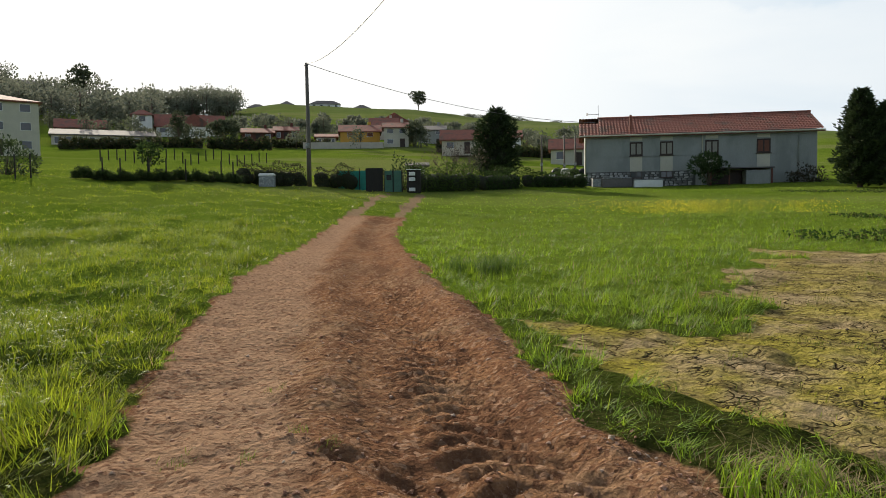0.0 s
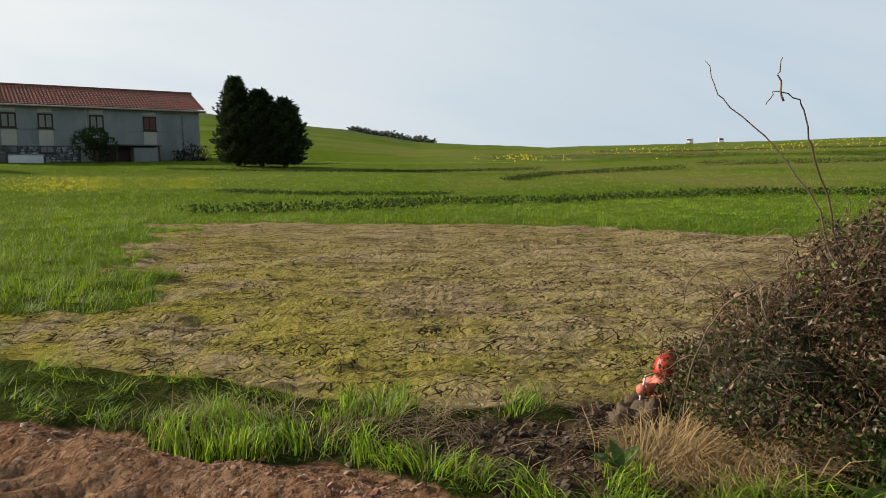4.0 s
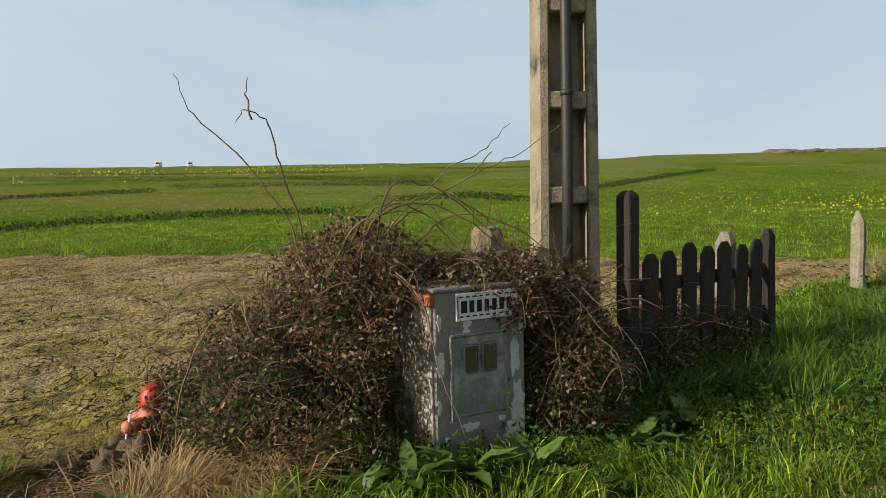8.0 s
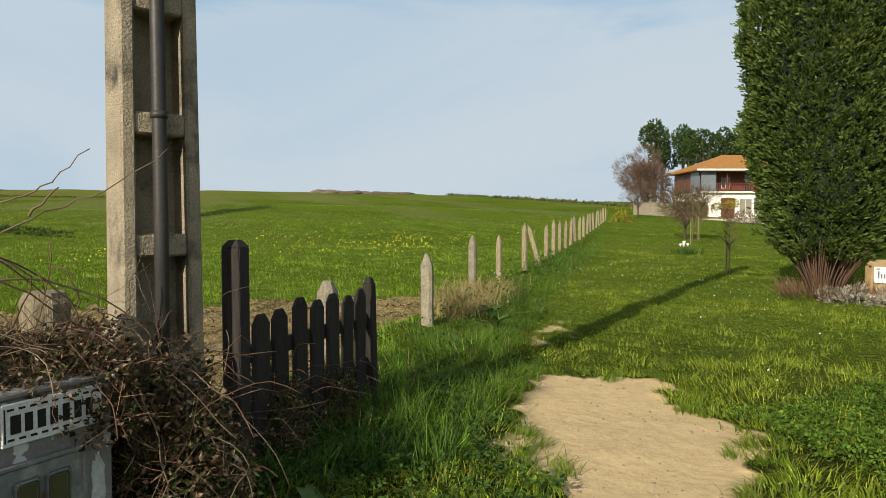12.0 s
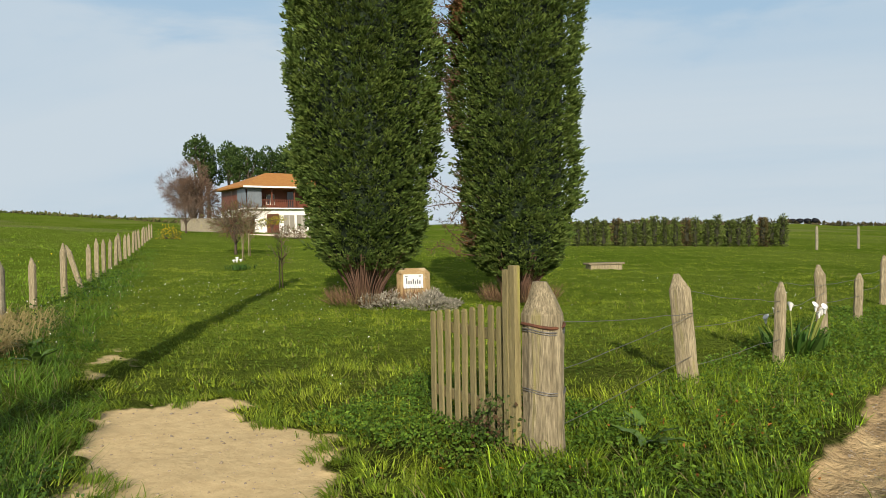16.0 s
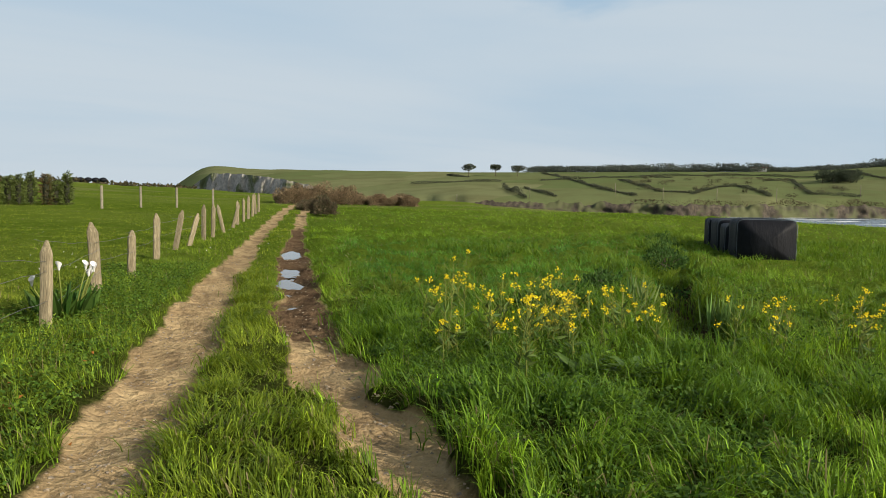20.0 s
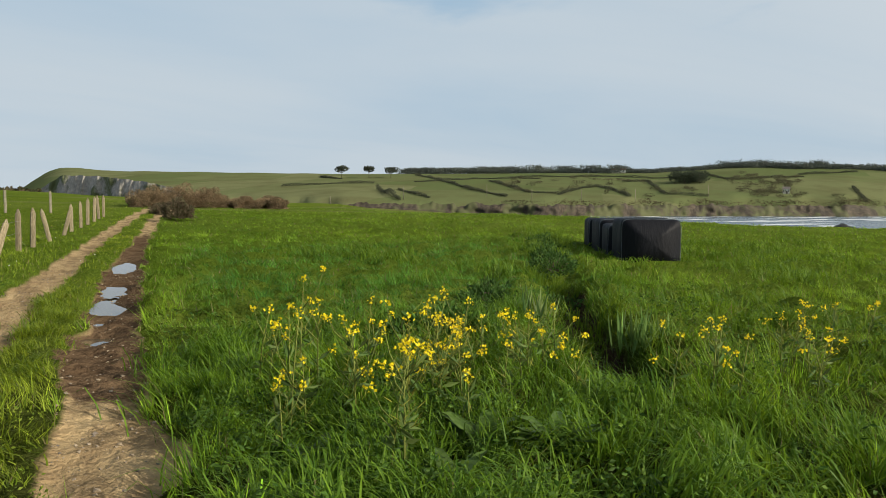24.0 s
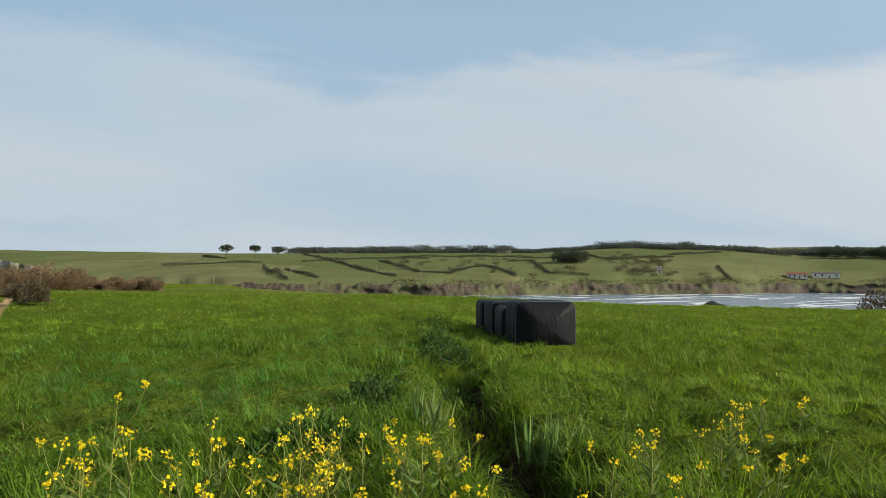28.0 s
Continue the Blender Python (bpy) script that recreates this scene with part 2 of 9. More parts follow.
WIRE = mat("galvanised_wire", (0.30, 0.30, 0.30), (0.18, 0.17, 0.16), rough=0.5, metal=0.6, bump=0)
RED_PAINT = mat("red_enamel", (0.55, 0.035, 0.015), (0.48, 0.05, 0.02), rough=0.4, scale=8, bump=0.1, third=(0.60, 0.20, 0.13), third_scale=7, third_cut=(0.6, 0.72))
PINK_PAINT = mat("faded_red_enamel", (0.66, 0.22, 0.14), (0.58, 0.16, 0.10), rough=0.6, scale=9, bump=0.15)
BALE_WRAP = mat("black_stretch_film", (0.012, 0.014, 0.020), (0.009, 0.010, 0.014), rough=0.6, scale=4, fine=25, bump=0.6, bump_scale=14, stretch=(1, 1, 0.35), spec=0.14)
CORD = mat("pale_cord", (0.20, 0.24, 0.27), bump=0)

# ---- terrain ----
# azimuth (degrees clockwise from +y), heights at 20, 50, 150 and 400 m
RISE = {-110: (-0.2, -0.8, -16, -22), -95: (0, -0.2, -6, -20), -60: (0.3, 3.0, 12, 60), -38: (0.5, 3.6, 13.4, 62), -27: (0.5, 3.4, 14.2, 50), -20: (0.45, 2.9, 14.0, 58),
        -10: (0.4, 2.5, 13.7, 55), -2: (0.4, 2.3, 12, 48), 4: (0.4, 2.1, 11, 45.5), 20: (0.4, 1.9, 11, 36), 30: (0.4, 1.8, 8.5, 28), 36: (0.4, 1.7, 7, 20.5),
        46: (0.4, 1.6, 6.3, 16.5), 70: (0.45, 1.6, 6.3, 17), 97: (0.45, 1.7, 7.4, 15), 108: (0.4, 1.5, 7.0, 12), 124: (0.3, 1.2, 5.3, 7), 134: (0.2, 0.8, 3.3, 3),
        145: (0.15, 0.7, 2.7, 1), 160: (0.1, 0.6, 2.6, -8), 171: (0.05, 0.5, 1.9, -16), 180: (0, 0.2, 0.6, -20), 190: (0, 0, -0.5, -20), 200: (-0.05, -0.1, -1.5, -20), 212: (-0.05, -0.02, -5, -20), 218: (-0.05, -0.08, -9, -20),
        231: (-0.1, -0.47, -15, -20), 246: (-0.1, -0.55, -16, -22), 265: (0, -0.2, -6, -20)}
SEA = -14.0


def smooth(a, b, v):
    s = np.clip((v - a) / (b - a), 0, 1)
    return s * s * (3 - 2 * s)


AZ_KNOTS = np.array(sorted(RISE), float)
AZ_ROWS = np.array([RISE[k] for k in sorted(RISE)], float)


def base_height(x, y):
    """Height of the land without tracks and ruts."""
    x, y = np.asarray(x, float), np.asarray(y, float)
    r = np.hypot(x, y) + 1e-6
    az = np.degrees(np.arctan2(x, y))
    az = np.where(az < -103, az + 360, az)
    z20, z50, z150, z400 = (np.interp(az, AZ_KNOTS, AZ_ROWS[:, k]) for k in range(4))
    a, b, c = smooth(5, 20, r), np.clip((r - 20) / 30, 0, 1), np.clip((r - 50) / 100, 0, 1)
    z = z20 * a + (z50 - z20) * (0.65 * b + 0.35 * b * b) + (z150 - z50) * (0.75 * c + 0.25 * c * c)
    z = z + (z400 - z150) * np.clip((r - 150) / 250, 0, 1)
    # the plateau of the far side of the bay, behind its low cliff
    far = smooth(176, 181, az) * smooth(286, 262, az)
    shore = np.interp(az, [176, 186, 200, 216, 222, 237, 243, 262], [860, 640, 500, 500, 520, 610, 690, 760])
    lift = (r - shore) / 380
    coast = SEA + 7 * smooth(0, 0.02, lift) + np.interp(az, [178, 184, 200, 224, 230, 246], [44, 33, 29, 33, 42, 44]) * np.clip(lift, 0, 1) ** 0.8
    z = np.where((far > 0) & (lift > -0.05), np.where(lift > 0, SEA - 6 + (coast - SEA + 6) * far, -20.0), z)
    return z



# ---- plan of the ground ----
def line_x(y, knots):
    """x of a polyline given as (y, x) knots."""
    k = sorted(knots)
    return np.interp(y, [a for a, _ in k], [b for _, b in k])


ROAD_L = [(-2, -2.6), (3.46, -3.17), (5.7, -3.95), (7.8, -4.75), (12.4, -6.0), (20.3, -7.4), (25, -8.1), (35, -9.9), (44, -10.9), (49, -10.9)]
ROAD_R = [(-2, 1.3), (1.6, 1.35), (2.6, 1.15), (3.8, 0.42), (4.84, -0.15), (7.9, -0.9), (9.5, -1.25), (12.4, -2.3), (19.3, -4.2), (24.8, -5.6), (36.9, -6.9), (45.6, -7.8), (49, -8.2)]
RUT_LL = [(-1.5, 1.35), (-3.65, 1.03), (-5.8, 0.9), (-9.6, 0.54), (-20, -0.81), (-40, -3.5), (-70, -8.2)]
RUT_LR = [(-1.5, 0.75), (-3.75, 0.49), (-7.15, 0.03), (-10.9, -0.25), (-22.3, -1.59), (-40, -4.1), (-70, -8.8)]
RUT_RL = [(-1.5, -0.62), (-3.97, -0.62), (-6.1, -0.5), (-8.9, -0.6), (-16.8, -1.45), (-22, -2.25), (-40, -4.7), (-70, -9.4)]
RUT_RR = [(-1.5, -1.1), (-4.06, -1.08), (-6.6, -1.12), (-10, -1.36), (-20.3, -2.45), (-33.8, -4.3), (-70, -10.2)]
BROWN = [(-0.75, 8.9), (0.25, 6.3), (1.45, 4.45), (1.75, 3.5), (2.5, 2.85), (3.2, 2.9), (3.9, 2.0), (4.7, 1.1), (6.5, -0.75), (9.7, -2.9), (11.7, -5.4), (12.0, -4.0), (12.1, 1.5),
         (12.3, 7.1), (11.3, 11.4), (8.1, 15.4), (5.5, 18.2), (4.4, 19.0), (4.7, 16.2), (3.7, 15.1), (2.6, 13.1), (2.25, 11.2), (2.03, 8.9), (1.25, 8.2), (0.47, 8.4), (-0.13, 9.05)]
SAND = [(6.5, -3.2), (5.7, -4.35), (4.9, -3.9), (4.2, -3.7), (3.3, -3.1), (2.7, -2.6), (2.4, -1.9), (2.9, -1.3), (3.4, -1.55), (4.2, -2.05), (5.1, -2.35), (6.1, -2.8)]
SAND_FAR = [(7.6, -3.85), (8.4, -4.35), (9.4, -4.95), (9.5, -5.5), (8.6, -5.1), (7.6, -4.45)]
DUG = [(1.45, 3.0), (1.7, 3.35), (2.4, 2.75), (3.3, 2.5), (2.9, 1.7), (2.2, 1.5), (1.5, 2.2)]
DITCH = [(-4.34, -5.58), (-5.34, -7.38), (-8.94, -12.78), (-17.24, -24.88)]
PUDDLES = [(-0.90, -9.73, 0.15, 0.2), (-0.97, -10.43, 0.07, 0.13), (-1.12, -12.08, 0.24, 1.15), (-1.34, -13.58, 0.2, 0.65), (-1.66, -16.68, 0.22, 1.05), (-1.89, -18.08, 0.18, 0.7)]


def inside(x, y, poly, soft=0.0):
    """1 inside a polygon, 0 outside; soft: width of the blend at its edge."""
    x, y = np.asarray(x, float), np.asarray(y, float)
    odd, near = np.zeros(x.shape, bool), np.full(x.shape, 1e9)
    for (x0, y0), (x1, y1) in zip(poly, poly[1:] + poly[:1]):
        cross = (y0 > y) != (y1 > y)
        odd ^= cross & (x < (x1 - x0) * (y - y0) / (y1 - y0 + 1e-12) + x0)
        s = np.clip(((x - x0) * (x1 - x0) + (y - y0) * (y1 - y0)) / ((x1 - x0) ** 2 + (y1 - y0) ** 2), 0, 1)
        near = np.minimum(near, np.hypot(x - x0 - s * (x1 - x0), y - y0 - s * (y1 - y0)))
    sd = np.where(odd, near, -near)
    return smooth(-soft, soft, sd) if soft else odd.astype(float)


def to_line(x, y, pts):
    near = np.full(np.shape(x), 1e9)
    for (x0, y0), (x1, y1) in zip(pts, pts[1:]):
        s = np.clip(((x - x0) * (x1 - x0) + (y - y0) * (y1 - y0)) / ((x1 - x0) ** 2 + (y1 - y0) ** 2), 0, 1)
        near = np.minimum(near, np.hypot(x - x0 - s * (x1 - x0), y - y0 - s * (y1 - y0)))
    return near


WAVES = np.random.RandomState(7).uniform(-1, 1, (40, 3))


def rough_noise(x, y, size, seed=0):
    """Cheap smooth noise in -1..1 with lumps of about size metres."""
    v = np.zeros(np.shape(x))
    for k in range(6):
        a, b, c = WAVES[(seed * 6 + k) % 40]
        ang = a * math.pi
        f = 2 * math.pi / size * (0.6 + 0.9 * abs(b))
        v = v + np.sin((x * math.cos(ang) + y * math.sin(ang)) * f + c * 9 + 1.7 * np.sin((y * math.cos(ang) - x * math.sin(ang)) * f * 0.7 + b * 5))
    return v / 4.0


def zones(x, y):
    """How far each surface covers a place: red earth, brown field, sandy earth, bare ruts of the far lane, dug soil, ditch."""
    w = 0.10 * rough_noise(x, y, 0.55, 1) + 0.16 * rough_noise(x, y, 1.7, 2)
    near = smooth(34, 30, y + 4 * w)
    red = smooth(-0.12, 0.12, x - line_x(y, ROAD_L) + w) * smooth(-0.12, 0.12, line_x(y, ROAD_R) - x + w) * near * smooth(-1.2, 0.6, y + w)
    lane = np.zeros(np.shape(x))
    mid_l, mid_r = line_x(y, ROAD_L) * 0.86 + line_x(y, ROAD_R) * 0.14, line_x(y, ROAD_L) * 0.14 + line_x(y, ROAD_R) * 0.86
    for m in (mid_l, mid_r):
        lane = np.maximum(lane, smooth(0.48, 0.18, np.abs(x - m) + 1.0 * w))
    lane = lane * smooth(27, 31, y) * smooth(50, 46, y)
    brown = inside(x + 2.4 * w, y - 2.2 * w, BROWN, 0.2)
    frayed = 0.10 * rough_noise(x, y, 0.28, 5) + 0.06 * rough_noise(x, y, 0.15, 3)
    sand = np.maximum(inside(x + w + frayed, y + w - frayed, SAND, 0.14), 0.62 * inside(x + 1.4 * w + frayed, y - 1.4 * w, SAND_FAR, 0.25) * smooth(-0.35, 0.25, rough_noise(x, y, 0.6, 2)))
    rut = np.zeros(np.shape(x))
    for a, b in ((RUT_LL, RUT_LR), (RUT_RL, RUT_RR)):
        rut = np.maximum(rut, smooth(-0.1, 0.1, line_x(y, a if a is RUT_LL else b) - x + 0.35 * w) * smooth(-0.1, 0.1, x - line_x(y, b if a is RUT_LL else a) + 0.5 * w))
    rut = np.where(line_x(y, RUT_RL) > line_x(y, RUT_RR), np.maximum(rut, smooth(-0.1, 0.1, line_x(y, RUT_RL) - x + 0.6 * w) * smooth(-0.1, 0.1, x - line_x(y, RUT_RR) + 0.6 * w)), rut)
    rut = rut * smooth(-0.9, -1.6, y) * smooth(-70, -60, y)
    under = smooth(1.9, 1.2, np.hypot(x + 0.1, y + 0.9)) * (y < 0.8)
    dug = inside(x + w, y + w, DUG, 0.15)
    ditch = smooth(0.42, 0.2, to_line(x, y, DITCH) + 0.5 * w) * smooth(-13.2, -9.7, y)
    wet = smooth(-0.12, 0.12, line_x(y, RUT_RL) - x + 0.8 * w) * smooth(-0.12, 0.12, x - line_x(y, RUT_RR) + 0.8 * w) * smooth(-6.2, -8.0, y) * smooth(-34, -22, y)
    pressed = red * smooth(0.44, 0.30, (x - line_x(y, ROAD_L)) / np.maximum(line_x(y, ROAD_R) - line_x(y, ROAD_L), 0.3) + 0.25 * w) * smooth(0.0, 0.10, (x - line_x(y, ROAD_L)))
    r_, az_ = np.hypot(x, y), np.degrees(np.arctan2(x, y))
    stripes = rough_noise(x * 0.25 + y * 0.1, y * 0.35 - x * 0.3, 5.0, 4)
    pale = smooth(30, 36, r_ + 3 * stripes) * smooth(92, 74, r_ + 6 * stripes) * smooth(34, 42, az_) * smooth(92, 70, az_ + 10 * stripes) * np.clip(0.62 + 0.5 * stripes, 0, 1)
    pale = np.maximum(pale, 0.8 * smooth(105, 112, r_ + 4 * stripes) * smooth(175, 150, r_) * smooth(24, 34, az_) * smooth(104, 92, az_))
    return dict(pale=pale, pressed=pressed, wet=wet, red=red, lane=lane, brown=brown * (1 - red), sand=sand, rut=np.maximum(rut, under * (1 - red)), dug=dug, ditch=ditch)


def height(x, y):
    """Height of the finished ground."""
    x, y = np.asarray(x, float), np.asarray(y, float)
    r = np.hypot(x, y)
    z = base_height(x, y)
    zn = zones(x, y)
    fade = smooth(60, 25, r)
    z = z + 0.16 * smooth(5, 9, r) * smooth(70, 40, r) * rough_noise(x, y, 4.2, 6) * smooth(0.3, 1.2, line_x(y, ROAD_L) - x) * (y > 0)
    z = z + fade * (1 - 0.75 * zn["sand"]) * (0.035 * rough_noise(x, y, 2.3, 3) + 0.018 * rough_noise(x, y, 0.7, 4))
    z = z + smooth(40, 90, r) * smooth(900, 250, r) * 0.35 * rough_noise(x, y, 38, 5)
    # humps of turf
    turf = np.clip(1 - zn["red"] - zn["brown"] - zn["sand"] - zn["rut"] - zn["dug"] - zn["lane"], 0, 1) * smooth(75, 40, r) * np.where(y > 0, np.where(x < line_x(y, ROAD_L), 1.0, 0.55), np.where(x < line_x(y, RUT_RR), 1.5, 0.3))
    z = z + turf * (0.075 * np.abs(rough_noise(x, y, 1.5, 2)) + 0.045 * rough_noise(x, y, 0.75, 6) - 0.03)
    # red road: pressed ruts, ridge between, crumbs at the edges
    l, rr = line_x(y, ROAD_L), line_x(y, ROAD_R)
    u = (x - l) / np.maximum(rr - l, 0.3)
    red = zn["red"]
    z = z - 0.05 * red + red * (0.08 * np.exp(-((u - 0.93) / 0.05) ** 2) + 0.03 * np.exp(-((u - 0.05) / 0.05) ** 2) + 0.065 * np.exp(-((u - 0.46 - 0.03 * np.sin(y)) / 0.08) ** 2)
                              - 0.045 * np.exp(-((u - 0.60) / 0.07) ** 2) - 0.035 * np.exp(-((u - 0.75) / 0.05) ** 2))
    tread = np.exp(-((u - 0.74) / 0.12) ** 4) * smooth(0.0, 0.5, np.sin(2 * math.pi * (y * 0.95 + np.abs(u - 0.74) * 2.2) / 0.25))
    near = smooth(22, 8, r)
    z = z - red * fade * 0.065 * tread + red * fade * (0.014 * rough_noise(x, y, 0.42, 5) + near * (0.30 + 0.70 * smooth(0.25, 0.5, u) * (1 - 0.6 * np.exp(-((u - 0.74) / 0.12) ** 4))) * (0.018 * np.abs(rough_noise(x, y, 0.26, 6)) + 0.020 * np.abs(rough_noise(x, y, 0.12, 2))))
    # a side rut from a turning tractor, and crumbled edges
    tread2 = np.exp(-((u - 0.55 - 0.05 * np.sin(y * 0.8)) / 0.06) ** 2) * (np.sin(2 * math.pi * (y - u * 1.3) / 0.17) > 0.3)
    z = z - red * near * 0.02 * tread2 - 0.05 * red * np.exp(-((y - 4.05 - 0.25 * np.sin(x * 2)) / 0.10) ** 2) * smooth(0.3, 0.45, u) * smooth(0.8, 0.7, u)
    brown = zn["brown"]
    plough = np.sin(2 * math.pi * (x * 0.62 + y * 0.78 + 0.25 * rough_noise(x, y, 3, 2)) / 0.62)
    z = z - 0.02 * brown + brown * smooth(30, 14, r) * (0.024 * plough * (0.6 + 0.4 * rough_noise(x, y, 1.3, 3)) + 0.016 * rough_noise(x, y, 0.34, 6) + 0.010 * rough_noise(x, y, 0.16, 1))
    # rows of short tyre lugs pressed into the soil
    run, across = x * 0.78 - y * 0.62, x * 0.62 + y * 0.78 + 0.12 * rough_noise(x, y, 2.4, 3)
    chevron = np.abs((across / 0.56) % 1.0 - 0.5)
    lug = smooth(0.45, 0.85, np.sin(2 * math.pi * (run + 0.42 * chevron + 0.10 * rough_noise(x, y, 0.9, 5)) / 0.36)) * smooth(0.06, 0.16, chevron)
    z = z - brown * smooth(19, 12, r) * 0.018 * lug * smooth(-0.5, 0.15, rough_noise(x, y, 2.6, 1))
    z = z + zn["wet"] * smooth(30, 12, r) * (0.035 * rough_noise(x, y, 0.45, 3) + 0.022 * np.abs(rough_noise(x, y, 0.22, 1)))
    z = z - 0.07 * zn["rut"] + zn["rut"] * 0.014 * rough_noise(x, y, 0.3, 2) - 0.03 * zn["sand"] - 0.04 * zn["lane"]
    for px, py, ax, ay in PUDDLES:
        z = z - 0.09 * np.exp(-(((x - px) / ax) ** 2 + ((y - py) / ay) ** 2) ** 2)
    z = z - 0.42 * zn["ditch"] + 0.05 * smooth(0.3, 0.6, to_line(x, y, DITCH)) * smooth(1.3, 0.7, to_line(x, y, DITCH))
    z = z - 0.05 * zn["dug"] + zn["dug"] * 0.035 * rough_noise(x, y, 0.35, 1)
    # bank at the foot of the bramble, and the verge along the post fence
    z = z + 0.08 * np.exp(-(((x - 3.2) / 0.9) ** 2 + ((y - 1.4) / 0.9) ** 2))
    z = z - 0.05 * smooth(0.1, 0.6, x - line_x(y, RUT_LL)) * smooth(2.6, 1.4, x - line_x(y, RUT_LL)) * (y < -3) * smooth(-14, -10, y)
    return z


def ground_at(x, y):
    return float(height(np.array([x]), np.array([y]))[0])


def mesh_from(name, verts, faces_flat, sizes, tint=None, material=None, smooth_faces=True):
    """A mesh from arrays: corners, flat corner indices and the size of each face."""
    me = bpy.data.meshes.new(name)
    verts = np.asarray(verts, np.float32)
    me.vertices.add(len(verts))
    me.vertices.foreach_set("co", verts.ravel())
    me.loops.add(len(faces_flat))
    me.loops.foreach_set("vertex_index", np.asarray(faces_flat, np.int32))
    me.polygons.add(len(sizes))
    sizes = np.asarray(sizes, np.int32)
    me.polygons.foreach_set("loop_start", np.r_[0, np.cumsum(sizes)[:-1]].astype(np.int32))
    me.update(calc_edges=True)
    me.polygons.foreach_set("use_smooth", np.full(len(sizes), smooth_faces))
    if tint is not None:
        at = me.color_attributes.new("tint", "FLOAT_COLOR", "POINT")
        at.data.foreach_set("color", np.c_[np.asarray(tint, np.float32), np.ones(len(verts), np.float32)].ravel())
    if material:
        me.materials.append(material)
    return me


def build_ground():
    radii = np.r_[0.0, np.geomspace(0.35, 2.0, 26)[:-1], np.geomspace(2.0, 14, 178)[:-1], np.geomspace(14, 4600, 140)]
    turns = np.radians(np.r_[np.arange(0, 256, 0.45), np.arange(256, 312, 2.0), np.arange(312, 360, 0.45)])
    cx, cy = 0.0, -0.4
    rr, aa = np.meshgrid(radii[1:], turns, indexing="ij")
    x, y = np.r_[cx, (cx + rr * np.sin(aa)).ravel()], np.r_[cy, (cy + rr * np.cos(aa)).ravel()]
    z = height(x, y)
    n, k = len(turns), len(radii) - 1
    i, j = np.meshgrid(np.arange(k - 1), np.arange(n), indexing="ij")
    a, b = 1 + i * n + j, 1 + i * n + (j + 1) % n
    quads = np.stack([a, a + n, b + n, b], -1).reshape(-1, 4)
    tri = np.stack([np.zeros(n, int), 1 + np.arange(n), 1 + (np.arange(n) + 1) % n], -1)
    me = mesh_from("ground", np.c_[x, y, z], np.r_[quads[:, ::-1].ravel(), tri[:, ::-1].ravel()], np.r_[np.full(len(quads), 4), np.full(n, 3)])
    me.flip_normals() if me.polygons[0].normal.z < 0 else None
    zn = zones(x, y)
    one = np.ones(len(x), np.float32)
    for name, keys in (("cover", ("red", "brown", "sand")), ("wear", ("rut", "dug", "ditch")), ("lane", ("lane", "wet", "pressed")), ("strip", ("pale", "pale", "pale"))):
        at = me.color_attributes.new(name, "FLOAT_COLOR", "POINT")
        at.data.foreach_set("color", np.stack([*(zn[q] for q in keys), one], -1).astype(np.float32).ravel())
    return me


